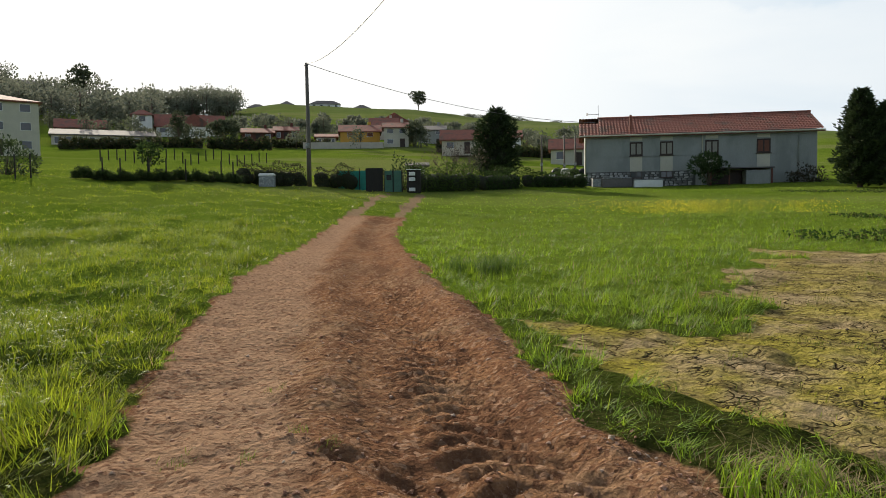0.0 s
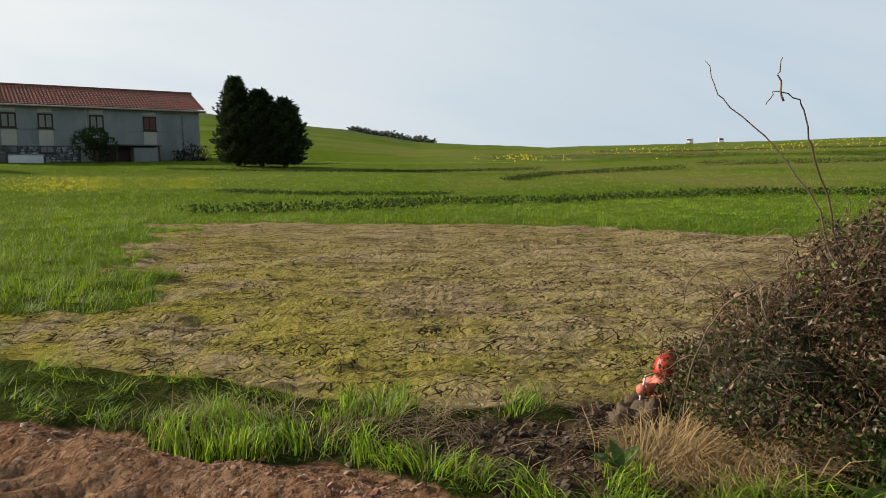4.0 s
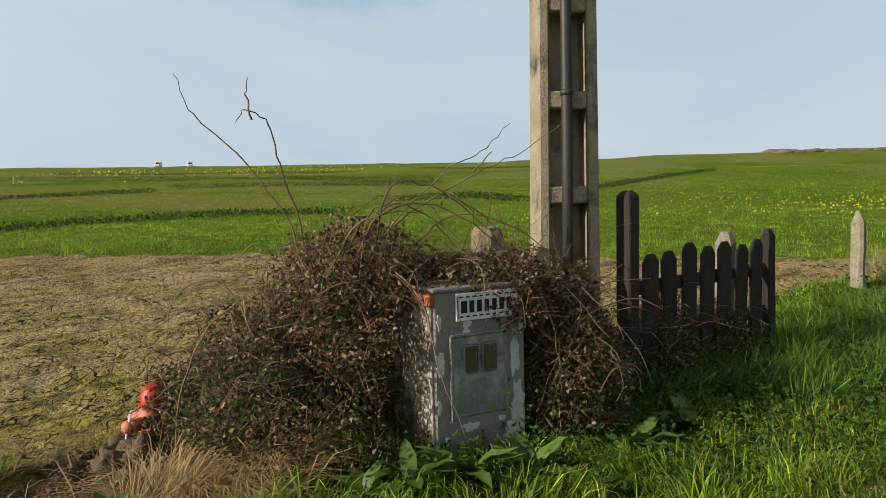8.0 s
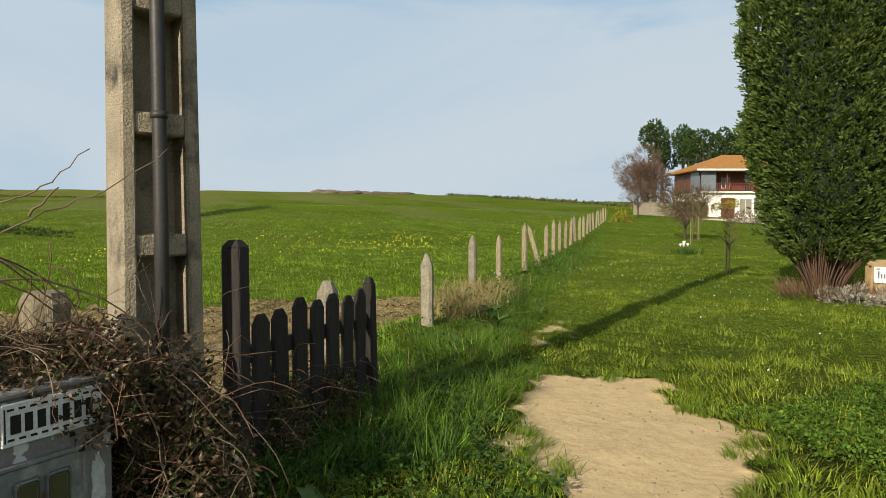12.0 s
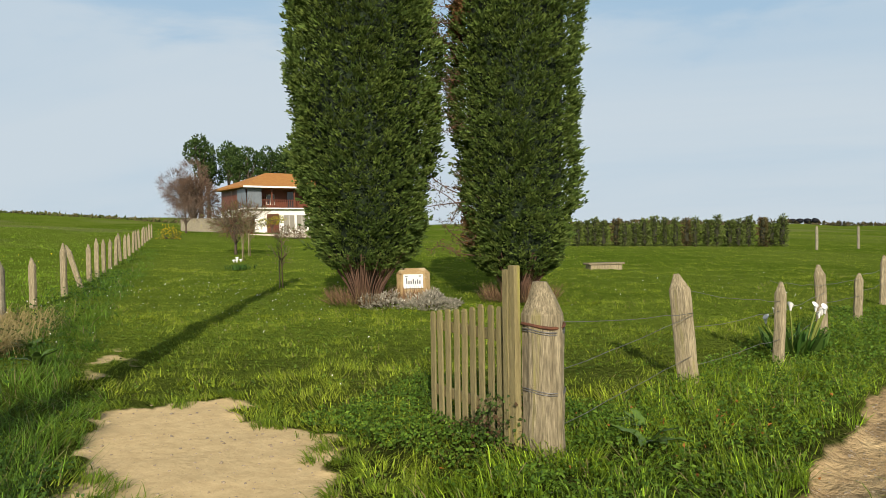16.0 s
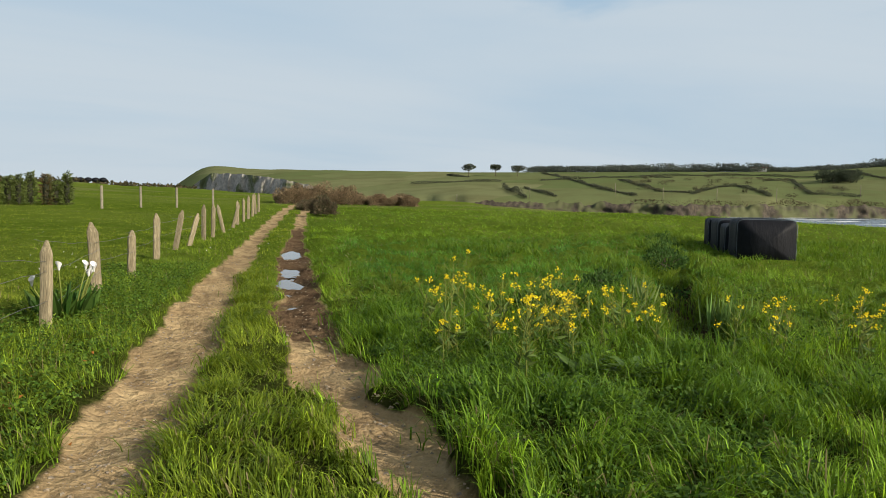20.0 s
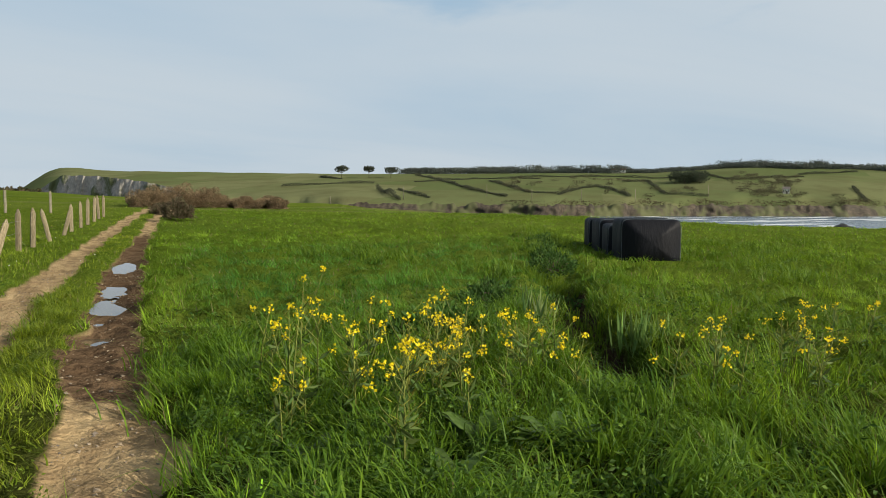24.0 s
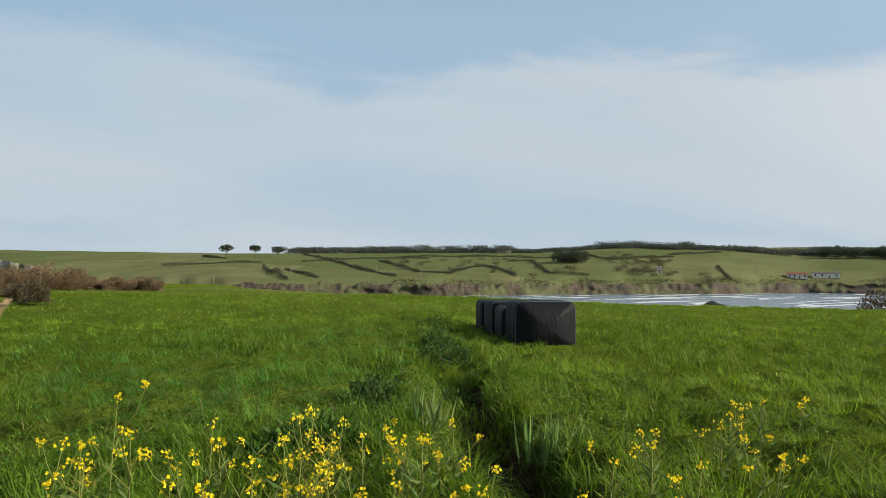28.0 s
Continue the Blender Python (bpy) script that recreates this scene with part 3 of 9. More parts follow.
def ground_material():
    m = bpy.data.materials.new("land")
    m.use_nodes = True
    n, l = m.node_tree.nodes, m.node_tree.links
    b = n["Principled BSDF"]
    b.inputs["Specular IOR Level"].default_value = 0.0
    geo = n.new("ShaderNodeNewGeometry")

    def noise_at(s, detail=6.0, rgh=0.6, stretch=None, turn_by=0.0):
        mp = n.new("ShaderNodeMapping")
        mp.inputs["Scale"].default_value = stretch or (1, 1, 1)
        mp.inputs["Rotation"].default_value = (0, 0, radians(turn_by))
        l.new(geo.outputs["Position"], mp.inputs[0])
        t = n.new("ShaderNodeTexNoise")
        t.inputs["Scale"].default_value, t.inputs["Detail"].default_value, t.inputs["Roughness"].default_value = s, detail, rgh
        l.new(mp.outputs[0], t.inputs["Vector"])
        return t.outputs[0]

    def ranged(sock, a, c, lo=0.0, hi=1.0):
        r = n.new("ShaderNodeMapRange")
        r.inputs["From Min"].default_value, r.inputs["From Max"].default_value = a, c
        r.inputs["To Min"].default_value, r.inputs["To Max"].default_value = lo, hi
        l.new(sock, r.inputs[0])
        return r.outputs[0]

    def mixed(fac, a, c):
        x = n.new("ShaderNodeMix")
        x.data_type = "RGBA"
        l.new(fac, x.inputs[0])
        for k, v in ((6, a), (7, c)):
            if isinstance(v, tuple):
                x.inputs[k].default_value = (*v, 1)
            else:
                l.new(v, x.inputs[k])
        return x.outputs[2]

    def channels(name):
        at = n.new("ShaderNodeAttribute")
        at.attribute_name = name
        s = n.new("ShaderNodeSeparateColor")
        l.new(at.outputs["Color"], s.inputs[0])
        return s.outputs

    mid, fine, tiny, broad = noise_at(1.1), noise_at(9), noise_at(55, 3.0), noise_at(0.06)
    grass = mixed(ranged(mid, 0.35, 0.65), (0.105, 0.165, 0.018), (0.145, 0.215, 0.024))
    grass = mixed(ranged(broad, 0.42, 0.60), grass, (0.165, 0.225, 0.032))
    grass = mixed(ranged(fine, 0.45, 0.75, 0, 0.6), grass, (0.052, 0.092, 0.014))
    # field strips of the open land: long streaks of dry and fresh growth
    streak = noise_at(0.05, 4.0, 0.55, (0.35, 1.6, 1.0), -24)
    far_mask = n.new("ShaderNodeVectorMath")
    far_mask.operation = "LENGTH"
    l.new(geo.outputs["Position"], far_mask.inputs[0])
    away = ranged(far_mask.outputs["Value"], 25, 70)
    # soil and litter between the near blades, darkened to paint the shade there
    shaded_thatch = mixed(ranged(fine, 0.35, 0.65), (0.034, 0.048, 0.010), (0.070, 0.076, 0.022))
    grass = mixed(ranged(far_mask.outputs["Value"], 5, 12), shaded_thatch, grass)
    dry = n.new("ShaderNodeMath")
    dry.operation = "MULTIPLY"
    l.new(ranged(streak, 0.52, 0.60, 0, 0.6), dry.inputs[0])
    l.new(away, dry.inputs[1])
    grass = mixed(dry.outputs[0], grass, (0.215, 0.225, 0.085))
    grass = mixed(ranged(channels("strip")[0], 0.0, 1.0, 0.0, 0.8), grass, (0.215, 0.215, 0.062))
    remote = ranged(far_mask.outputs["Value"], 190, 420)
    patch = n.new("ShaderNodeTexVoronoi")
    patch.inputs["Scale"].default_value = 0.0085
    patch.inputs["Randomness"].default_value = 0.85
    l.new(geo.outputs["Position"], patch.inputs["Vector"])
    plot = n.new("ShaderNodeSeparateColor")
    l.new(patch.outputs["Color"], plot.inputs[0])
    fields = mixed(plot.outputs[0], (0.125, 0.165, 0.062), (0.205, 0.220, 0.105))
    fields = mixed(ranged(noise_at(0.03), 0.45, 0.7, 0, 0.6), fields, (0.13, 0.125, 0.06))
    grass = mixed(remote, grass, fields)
    cover, wear, lane = channels("cover"), channels("wear"), channels("lane")
    red = mixed(ranged(mid, 0.35, 0.65), (0.42, 0.225, 0.118), (0.33, 0.168, 0.086))
    red = mixed(ranged(noise_at(0.45), 0.46, 0.60), red, (0.40, 0.255, 0.150))
    red = mixed(ranged(fine, 0.40, 0.72, 0, 0.75), red, (0.13, 0.058, 0.034))
    red = mixed(ranged(tiny, 0.52, 0.66, 0, 0.75), red, (0.42, 0.26, 0.17))
    red = mixed(ranged(noise_at(1.5, 5.0, 0.6, (1.5, 0.32, 1.0), 20), 0.46, 0.62, 0, 0.8), red, (0.19, 0.100, 0.060))
    red = mixed(ranged(lane[2], 0.1, 0.9, 0, 0.7), red, (0.49, 0.325, 0.215))
    vs = n.new("ShaderNodeTexVoronoi")
    vs.inputs["Scale"].default_value = 24.0
    l.new(geo.outputs["Position"], vs.inputs["Vector"])
    pebble = n.new("ShaderNodeSeparateColor")
    l.new(vs.outputs["Color"], pebble.inputs[0])
    red = mixed(ranged(pebble.outputs[0], 0.55, 1.0, 0, 0.7), red, (0.155, 0.072, 0.045))
    red = mixed(ranged(pebble.outputs[1], 0.80, 0.95, 0, 0.7), red, (0.47, 0.30, 0.20))
    brown = mixed(ranged(mid, 0.35, 0.65), (0.50, 0.385, 0.215), (0.40, 0.30, 0.16))
    along = n.new("ShaderNodeMapping")
    along.vector_type = "TEXTURE"
    along.inputs["Rotation"].default_value, along.inputs["Scale"].default_value = (0, 0, radians(-38.5)), (4.0, 0.7, 1)
    l.new(geo.outputs["Position"], along.inputs[0])
    rows = n.new("ShaderNodeTexNoise")
    rows.inputs["Scale"].default_value, rows.inputs["Detail"].default_value, rows.inputs["Roughness"].default_value = 3.2, 6.0, 0.68
    l.new(along.outputs[0], rows.inputs["Vector"])
    furrow = rows.outputs[0]
    moss = noise_at(0.55, 6.0, 0.62, (1.0, 1.0, 1.0))
    mossy = n.new("ShaderNodeMath")
    mossy.operation = "MULTIPLY"
    band = n.new("ShaderNodeSeparateXYZ")
    l.new(geo.outputs["Position"], band.inputs[0])
    l.new(ranged(moss, 0.40, 0.54, 0.0, 1.0), mossy.inputs[0])
    l.new(ranged(band.outputs["X"], 6.5, 1.5, 0.22, 0.80), mossy.inputs[1])
    brown = mixed(mossy.outputs[0], brown, (0.42, 0.375, 0.045))
    crack = n.new("ShaderNodeTexVoronoi")
    crack.feature = "DISTANCE_TO_EDGE"
    crack.inputs["Scale"].default_value = 4.2
    warp = n.new("ShaderNodeMapping")
    warp.inputs["Scale"].default_value = (1.0, 2.6, 1.0)
    warp.inputs["Rotation"].default_value = (0, 0, radians(-40))
    l.new(geo.outputs["Position"], warp.inputs[0])
    shift = n.new("ShaderNodeVectorMath")
    shift.operation = "ADD"
    jitter = n.new("ShaderNodeTexNoise")
    jitter.inputs["Scale"].default_value = 3.0
    l.new(geo.outputs["Position"], jitter.inputs["Vector"])
    l.new(warp.outputs[0], shift.inputs[0])
    l.new(jitter.outputs["Color"], shift.inputs[1])
    l.new(shift.outputs[0], crack.inputs["Vector"])
    gap = ranged(crack.outputs["Distance"], 0.015, 0.065, 1.0, 0.0)
    some = n.new("ShaderNodeMath")
    some.operation = "MULTIPLY"
    l.new(gap, some.inputs[0])
    l.new(ranged(noise_at(2.6, 2.0), 0.44, 0.54), some.inputs[1])
    brown = mixed(some.outputs[0], brown, (0.055, 0.042, 0.025))
    brown = mixed(ranged(furrow, 0.50, 0.62, 0, 0.72), brown, (0.12, 0.092, 0.048))
    brown = mixed(ranged(fine, 0.5, 0.78, 0, 0.6), brown, (0.11, 0.085, 0.045))
    sand = mixed(ranged(fine, 0.38, 0.66), (0.66, 0.51, 0.285), (0.58, 0.44, 0.24))
    sand = mixed(ranged(tiny, 0.55, 0.72, 0, 0.4), sand, (0.44, 0.32, 0.17))
    sand = mixed(ranged(noise_at(1.6, 5.0, 0.6), 0.50, 0.68, 0, 0.45), sand, (0.47, 0.36, 0.20))
    rut = mixed(ranged(mid, 0.38, 0.62), (0.60, 0.45, 0.245), (0.47, 0.34, 0.18))
    rut = mixed(ranged(fine, 0.45, 0.75, 0, 0.5), rut, (0.29, 0.195, 0.105))
    rut = mixed(ranged(noise_at(1.9, 6.0, 0.65), 0.52, 0.66, 0, 0.55), rut, (0.27, 0.18, 0.10))
    rut = mixed(ranged(noise_at(2.4, 5.0, 0.6, (1.6, 0.45, 1.0), -7), 0.47, 0.60, 0, 0.62), rut, (0.215, 0.15, 0.085))
    rut = mixed(ranged(tiny, 0.58, 0.72, 0, 0.6), rut, (0.56, 0.45, 0.28))
    soil = mixed(ranged(fine, 0.35, 0.65), (0.115, 0.078, 0.048), (0.065, 0.045, 0.03))

    track = mixed(ranged(fine, 0.38, 0.66), (0.33, 0.235, 0.15), (0.22, 0.155, 0.10))
    mud = mixed(ranged(mid, 0.38, 0.62), (0.135, 0.088, 0.052), (0.20, 0.135, 0.08))
    mud = mixed(ranged(fine, 0.45, 0.72, 0, 0.8), mud, (0.06, 0.04, 0.025))

    def edge(sock, amount=0.5):
        """A ragged edge for a blend."""
        s = n.new("ShaderNodeMath")
        s.operation = "MULTIPLY_ADD"
        s.inputs[1].default_value, s.inputs[2].default_value = amount, -amount / 2
        l.new(fine, s.inputs[0])
        t = n.new("ShaderNodeMath")
        t.operation = "ADD"
        l.new(s.outputs[0], t.inputs[0])
        l.new(sock, t.inputs[1])
        return ranged(t.outputs[0], 0.35, 0.65)

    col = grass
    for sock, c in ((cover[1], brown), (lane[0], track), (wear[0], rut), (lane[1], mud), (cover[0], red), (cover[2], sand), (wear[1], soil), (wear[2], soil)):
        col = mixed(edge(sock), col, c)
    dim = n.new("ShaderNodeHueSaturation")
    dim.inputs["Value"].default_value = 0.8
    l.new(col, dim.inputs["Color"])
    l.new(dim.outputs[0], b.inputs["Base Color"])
    b.inputs["Roughness"].default_value = 0.93
    bp = n.new("ShaderNodeBump")
    bp.inputs["Strength"].default_value, bp.inputs["Distance"].default_value = 1.0, 0.12
    tall = n.new("ShaderNodeMath")
    tall.operation = "MULTIPLY_ADD"
    tall.inputs[1].default_value = 0.22
    stones = n.new("ShaderNodeTexVoronoi")
    stones.inputs["Scale"].default_value = 30.0
    l.new(geo.outputs["Position"], stones.inputs["Vector"])
    crumbs = n.new("ShaderNodeTexVoronoi")
    crumbs.inputs["Scale"].default_value = 11.0
    l.new(geo.outputs["Position"], crumbs.inputs["Vector"])
    grit = n.new("ShaderNodeMath")
    grit.operation = "MULTIPLY_ADD"
    grit.inputs[1].default_value = 1.6
    l.new(ranged(crumbs.outputs["Distance"], 0.0, 0.6, 1.0, 0.0), grit.inputs[0])
    l.new(ranged(stones.outputs["Distance"], 0.0, 0.6, 0.7, 0.0), grit.inputs[2])
    l.new(grit.outputs[0], tall.inputs[0])
    l.new(noise_at(14, 8.0, 0.65), tall.inputs[2])
    sunk = n.new("ShaderNodeMath")
    sunk.operation = "SUBTRACT"
    l.new(tall.outputs[0], sunk.inputs[0])
    hole = n.new("ShaderNodeMath")
    hole.operation = "MULTIPLY"
    l.new(some.outputs[0], hole.inputs[0])
    l.new(cover[1], hole.inputs[1])
    l.new(hole.outputs[0], sunk.inputs[1])
    l.new(sunk.outputs[0], bp.inputs["Height"])
    eased = n.new("ShaderNodeMath")
    eased.operation = "MULTIPLY"
    l.new(ranged(cover[2], 0.2, 0.8, 1.0, 0.17), eased.inputs[0])
    l.new(ranged(wear[0], 0.2, 0.8, 1.0, 0.62), eased.inputs[1])
    l.new(eased.outputs[0], bp.inputs["Strength"])
    l.new(bp.outputs[0], b.inputs["Normal"])
    return m


ground_mesh = build_ground()
ground_mesh.materials.append(ground_material())
tagged(new("ground", ground_mesh), "green coastal fields with a red earth track and bare ploughed soil", "ground", kind="structure")

# ---- grass ----
rng = np.random.RandomState(11)


def blades(name, x, y, tall, wide, lean, tint, label, material=None, bent=True, lift=0.0, category="grass"):
    """One mesh of grass blades: each a tapered, bent strip with its own tint."""
    n = len(x)
    z = height(x, y) + lift
    a = rng.uniform(0, 2 * math.pi, n)
    dx, dy = np.cos(a), np.sin(a)
    # blades of one tuft lean the same way, with some disorder
    b = 3.4 * rough_noise(x, y, 0.8, 2) + 2.0 * rough_noise(x, y, 3.0, 5) + rng.normal(0, 0.75, n)
    a = b + math.pi / 2 + rng.uniform(-0.9, 0.9, n)
    dx, dy = np.cos(a), np.sin(a)
    fx, fy = np.cos(b), np.sin(b)
    root = np.stack([x, y, z - 0.02], -1)
    side = np.stack([dx, dy, np.zeros(n)], -1) * (wide / 2)[:, None]
    droop = rng.uniform(0.0, 0.62, n) ** 1.3
    flat = lambda f, up: root + np.stack([fx * lean * f, fy * lean * f, tall * up], -1)
    low, mid, tip = flat(0.16, 0.42), flat(0.50, 0.80 - 0.10 * droop), flat(1.05, 1.0 - droop)
    if bent:
        v = np.stack([root - side, root + side, low + side * 0.95, low - side * 0.95, mid + side * 0.7, mid - side * 0.7, tip], 1).reshape(-1, 3)
        o = (np.arange(n) * 7)[:, None]
        f = (o + np.array([[0, 1, 2, 3, 3, 2, 4, 5, 5, 4, 6]])).ravel()
        sizes = np.tile([4, 4, 3], n)
        shade = np.array([1.0, 1.0, 1.0, 1.0, 1.05, 1.05, 1.12])
    else:
        v = np.stack([root - side, root + side, tip], 1).reshape(-1, 3)
        o = (np.arange(n) * 3)[:, None]
        f, sizes = (o + np.array([[0, 1, 2]])).ravel(), np.full(n, 3)
        shade = np.array([1.0, 1.0, 1.08])
    t = tint[:, None, :] * shade[None, :, None]
    me = mesh_from(name, v, f, sizes, t.reshape(-1, 3), material or GRASS, False)
    return tagged(new(name, me), label, category, kind="stuff")


def field_kind(x, y):
    """Which growth stands at a place: 0 none, 1 meadow by the red road, 2 tall tongue, 3 field crop, 4 garden lawn, 5 verge, 6 wet field, 7 lane middle, 8 sparse on soil."""
    zn = zones(x, y)
    kind = np.full(x.shape, 3)
    left = x < line_x(y, ROAD_L)
    kind[left & (y > -1.5)] = 1
    kind[(x > line_x(y, ROAD_R)) & (y > 1) & (x < 14) & (y < 34)] = 2
    fence = 0.1 - (x - 4.3) * 0.76
    garden = (y < fence) & (x > line_x(np.minimum(y, -1.6), RUT_LL)) & (y < 0.5)
    kind[garden] = 4
    kind[garden & (x - line_x(np.minimum(y, -1.6), RUT_LL) < 1.7)] = 5
    kind[(y < -1.2) & (x < line_x(y, RUT_RR)) & ~garden] = 6
    # the uncut strip along the garden fence and behind the gate
    off = -(y + 0.30 + (x - 4.5) * 0.745) * 0.80 + 0.30 * rough_noise(x, y, 1.1, 3)
    kind[(off > -0.35) & (off < np.where(x < 7.4, 1.15, 0.85)) & (x > 4.2) & (x < 34)] = 9
    lane_mid = (y < -1.2) & (x < line_x(y, RUT_LR)) & (x > line_x(y, RUT_RL))
    kind[lane_mid] = 7
    strip = (y > 30) & (y < 48) & ~left & (x < line_x(y, ROAD_R))
    kind[strip] = 7
    kind[zn["brown"] > 0.5] = 8
    bare = np.maximum.reduce([zn["red"], zn["sand"], zn["rut"], zn["ditch"], zn["lane"], zn["dug"]])
    kind[bare > 0.45] = 0
    # the verge beside the red road is patchy
    kind[(kind == 2) & (y < 7.5) & (y > 2.2) & (x > line_x(y, ROAD_R) + 0.25) & (rough_noise(x, y, 1.1, 5) + 0.5 * rough_noise(x, y, 0.35, 2) < 0.12)] = 8
    return kind


# height, lean, tint low, tint high, share kept
GROWTH = {1: (0.15, 0.17, (0.105, 0.170, 0.010), (0.235, 0.300, 0.018), 1.0), 2: (0.19, 0.19, (0.085, 0.165, 0.010), (0.180, 0.285, 0.018), 1.0),
          3: (0.12, 0.10, (0.105, 0.210, 0.014), (0.215, 0.340, 0.022), 0.95), 4: (0.085, 0.11, (0.120, 0.190, 0.014), (0.250, 0.315, 0.026), 1.25),
          5: (0.15, 0.17, (0.090, 0.165, 0.012), (0.205, 0.290, 0.020), 1.2), 6: (0.155, 0.20, (0.064, 0.150, 0.010), (0.205, 0.340, 0.020), 1.05),
          7: (0.105, 0.12, (0.110, 0.180, 0.012), (0.245, 0.315, 0.024), 1.3), 8: (0.05, 0.06, (0.130, 0.160, 0.016), (0.200, 0.220, 0.028), 0.04),
          # 9 is dark lush grass, its tints lowered further for shade by the gate
          9: (0.19, 0.24, (0.038, 0.098, 0.013), (0.118, 0.212, 0.020), 1.5)}
BANDS = [(1.6, 4.5, 2300, 0.0070, 0.95), (4.5, 8, 1600, 0.0085, 0.95), (8, 14, 900, 0.0105, 0.72), (14, 26, 340, 0.015, 0.60), (26, 48, 95, 0.024, 0.52), (48, 85, 18, 0.044, 0.55)]


def grow():
    made = {}
    for r0, r1, per_m2, wide, taller in BANDS:
        n = int(math.pi * (r1 * r1 - r0 * r0) * per_m2)
        r, a = np.sqrt(rng.uniform(r0 * r0, r1 * r1, n)), rng.uniform(0, 2 * math.pi, n)
        # nothing is seen towards the west and north-west
        az = np.degrees(a)
        ok = ~((az > 262) & (az < 316)) | (r1 < 9)
        x, y = r[ok] * np.sin(a[ok]), -0.4 + r[ok] * np.cos(a[ok])
        kind = field_kind(x, y)
        clump = rough_noise(x, y, 0.5, 3)
        broad = rough_noise(x, y, 2.6, 4)
        huge = rough_noise(x, y, 9.0, 1)
        for k, (tall, lean, lo, hi, share) in GROWTH.items():
            pick = (kind == k) & (rng.uniform(0, 1, len(x)) < share * ((0.85 + 0.45 * clump) if k in (4, 7) else (0.66 + 0.85 * clump)))
            m = int(pick.sum())
            if not m:
                continue
            u = np.clip(0.5 + 0.30 * broad[pick] + 0.22 * clump[pick] + 0.30 * huge[pick] + rng.normal(0, 0.24, m), 0, 1)[:, None]
            t = np.array(lo) * (1 - u) + np.array(hi) * u
            t = t * np.exp(rng.normal(0.02, 0.42 if wide < 0.009 else 0.24, (m, 1)))
            if k == 6:
                # a bluish dark patch of younger crop
                young = (smooth(7.5, 10, -y[pick]) * smooth(24, 17, -y[pick]) * smooth(0.3, 1.2, line_x(y[pick], RUT_RR) - x[pick]) * smooth(-1.2, 0.6, x[pick] - (-1.5 + 0.62 * y[pick]) + 0.7 * broad[pick]))[:, None]
                t = t * (1 - young) + t * np.array((0.55, 0.80, 1.5)) * young
            if k == 3:
                dry_mix = 0.75 * zones(x[pick], y[pick])["pale"][:, None]
                t = t * (1 - dry_mix) + np.array((0.235, 0.235, 0.055)) * np.exp(rng.normal(0, 0.25, (m, 1))) * dry_mix
            straw = rng.uniform(0, 1, m) < 0.05
            t[straw] = np.array((0.26, 0.22, 0.10))
            short = np.where((k == 2) & (y[pick] < 6.5), 0.72, 1.0)
            h = short * tall * taller * np.clip(rng.normal(0.95, 0.30, m) + 0.65 * clump[pick] + 0.55 * broad[pick], 0.22, 2.6)
            made.setdefault((k, r1 > 4.6), []).append((x[pick], y[pick], h, np.full(m, wide) * rng.uniform(0.6, 1.4, m), lean * taller * rng.uniform(0.2, 1.4, m), t))
    names = {1: ("meadow_grass", "sunlit yellow-green meadow grass beside the red road"), 2: ("tall_grass", "tall fresh green grass between road and bare field"),
             3: ("field_grass", "short green crop on the open field"), 4: ("garden_grass", "rough green lawn inside the post fence"),
             5: ("verge_grass", "lush green verge along the wooden posts"), 6: ("wet_field_grass", "long dark green grass of the seaward field"),
             7: ("lane_grass", "short trodden grass between the wheel ruts"), 8: ("sparse_grass", "sparse grass tufts on bare mossy soil"),
             9: ("fence_grass", "long dark green uncut grass along the garden fence")}
    for (k, far), rows in sorted(made.items()):
        x, y, h, w, ln, t = (np.concatenate(c) for c in zip(*rows))
        blades(names[k][0], x, y, h, w, ln, t, names[k][1] + (" farther off" if far else ""), bent=not far)


grow()

# ---- builders ----
def thing(name, x, y, z, label, category, rz=0.0, group="", kind=""):
    ob = new(name)
    ob.empty_display_size = 0.1
    ob.matrix_world = pose(x, y, z, 0, 0, rz)
    return tagged(ob, label, category, group, kind)


def part(name, data, material, parent, label=""):
    """Links a bmesh or a mesh as one mesh object under a thing or a part."""
    if isinstance(data, bmesh.types.BMesh):
        me = bpy.data.meshes.new(name)
        data.to_mesh(me)
        data.free()
    else:
        me = data
    if material and not me.materials:
        me.materials.append(material)
    ob = new(name, me)
    ob.parent = parent
    return tagged(ob, label)


def solo(name, data, material, label, category, group="", kind="", at=None):
    ob = part(name, data, material, None)
    if at is not None:
        ob.matrix_world = at
    return tagged(ob, label, category, group, kind)


def block(sx, sy, sz, at=(0, 0, 0), bevel=0.0, taper=1.0, bm=None, turn=None):
    """A box standing on at, with rounded edges; taper narrows its top."""
    b = bm or bmesh.new()
    made = bmesh.ops.create_cube(b, size=1)["verts"]
    for v in made:
        k = taper if v.co.z > 0 else 1.0
        v.co = Vector((v.co.x * sx * k, v.co.y * sy * k, (v.co.z + 0.5) * sz))
    if bevel:
        edges = list({e for v in made for e in v.link_edges})
        made = list({v for f in bmesh.ops.bevel(b, geom=edges, offset=bevel, segments=1, affect="EDGES")["faces"] for v in f.verts} | {v for v in made if v.is_valid})
    m = Matrix.Translation(at) @ (turn or Matrix.Identity(4))
    bmesh.ops.transform(b, matrix=m, verts=[v for v in made if v.is_valid])
    return b


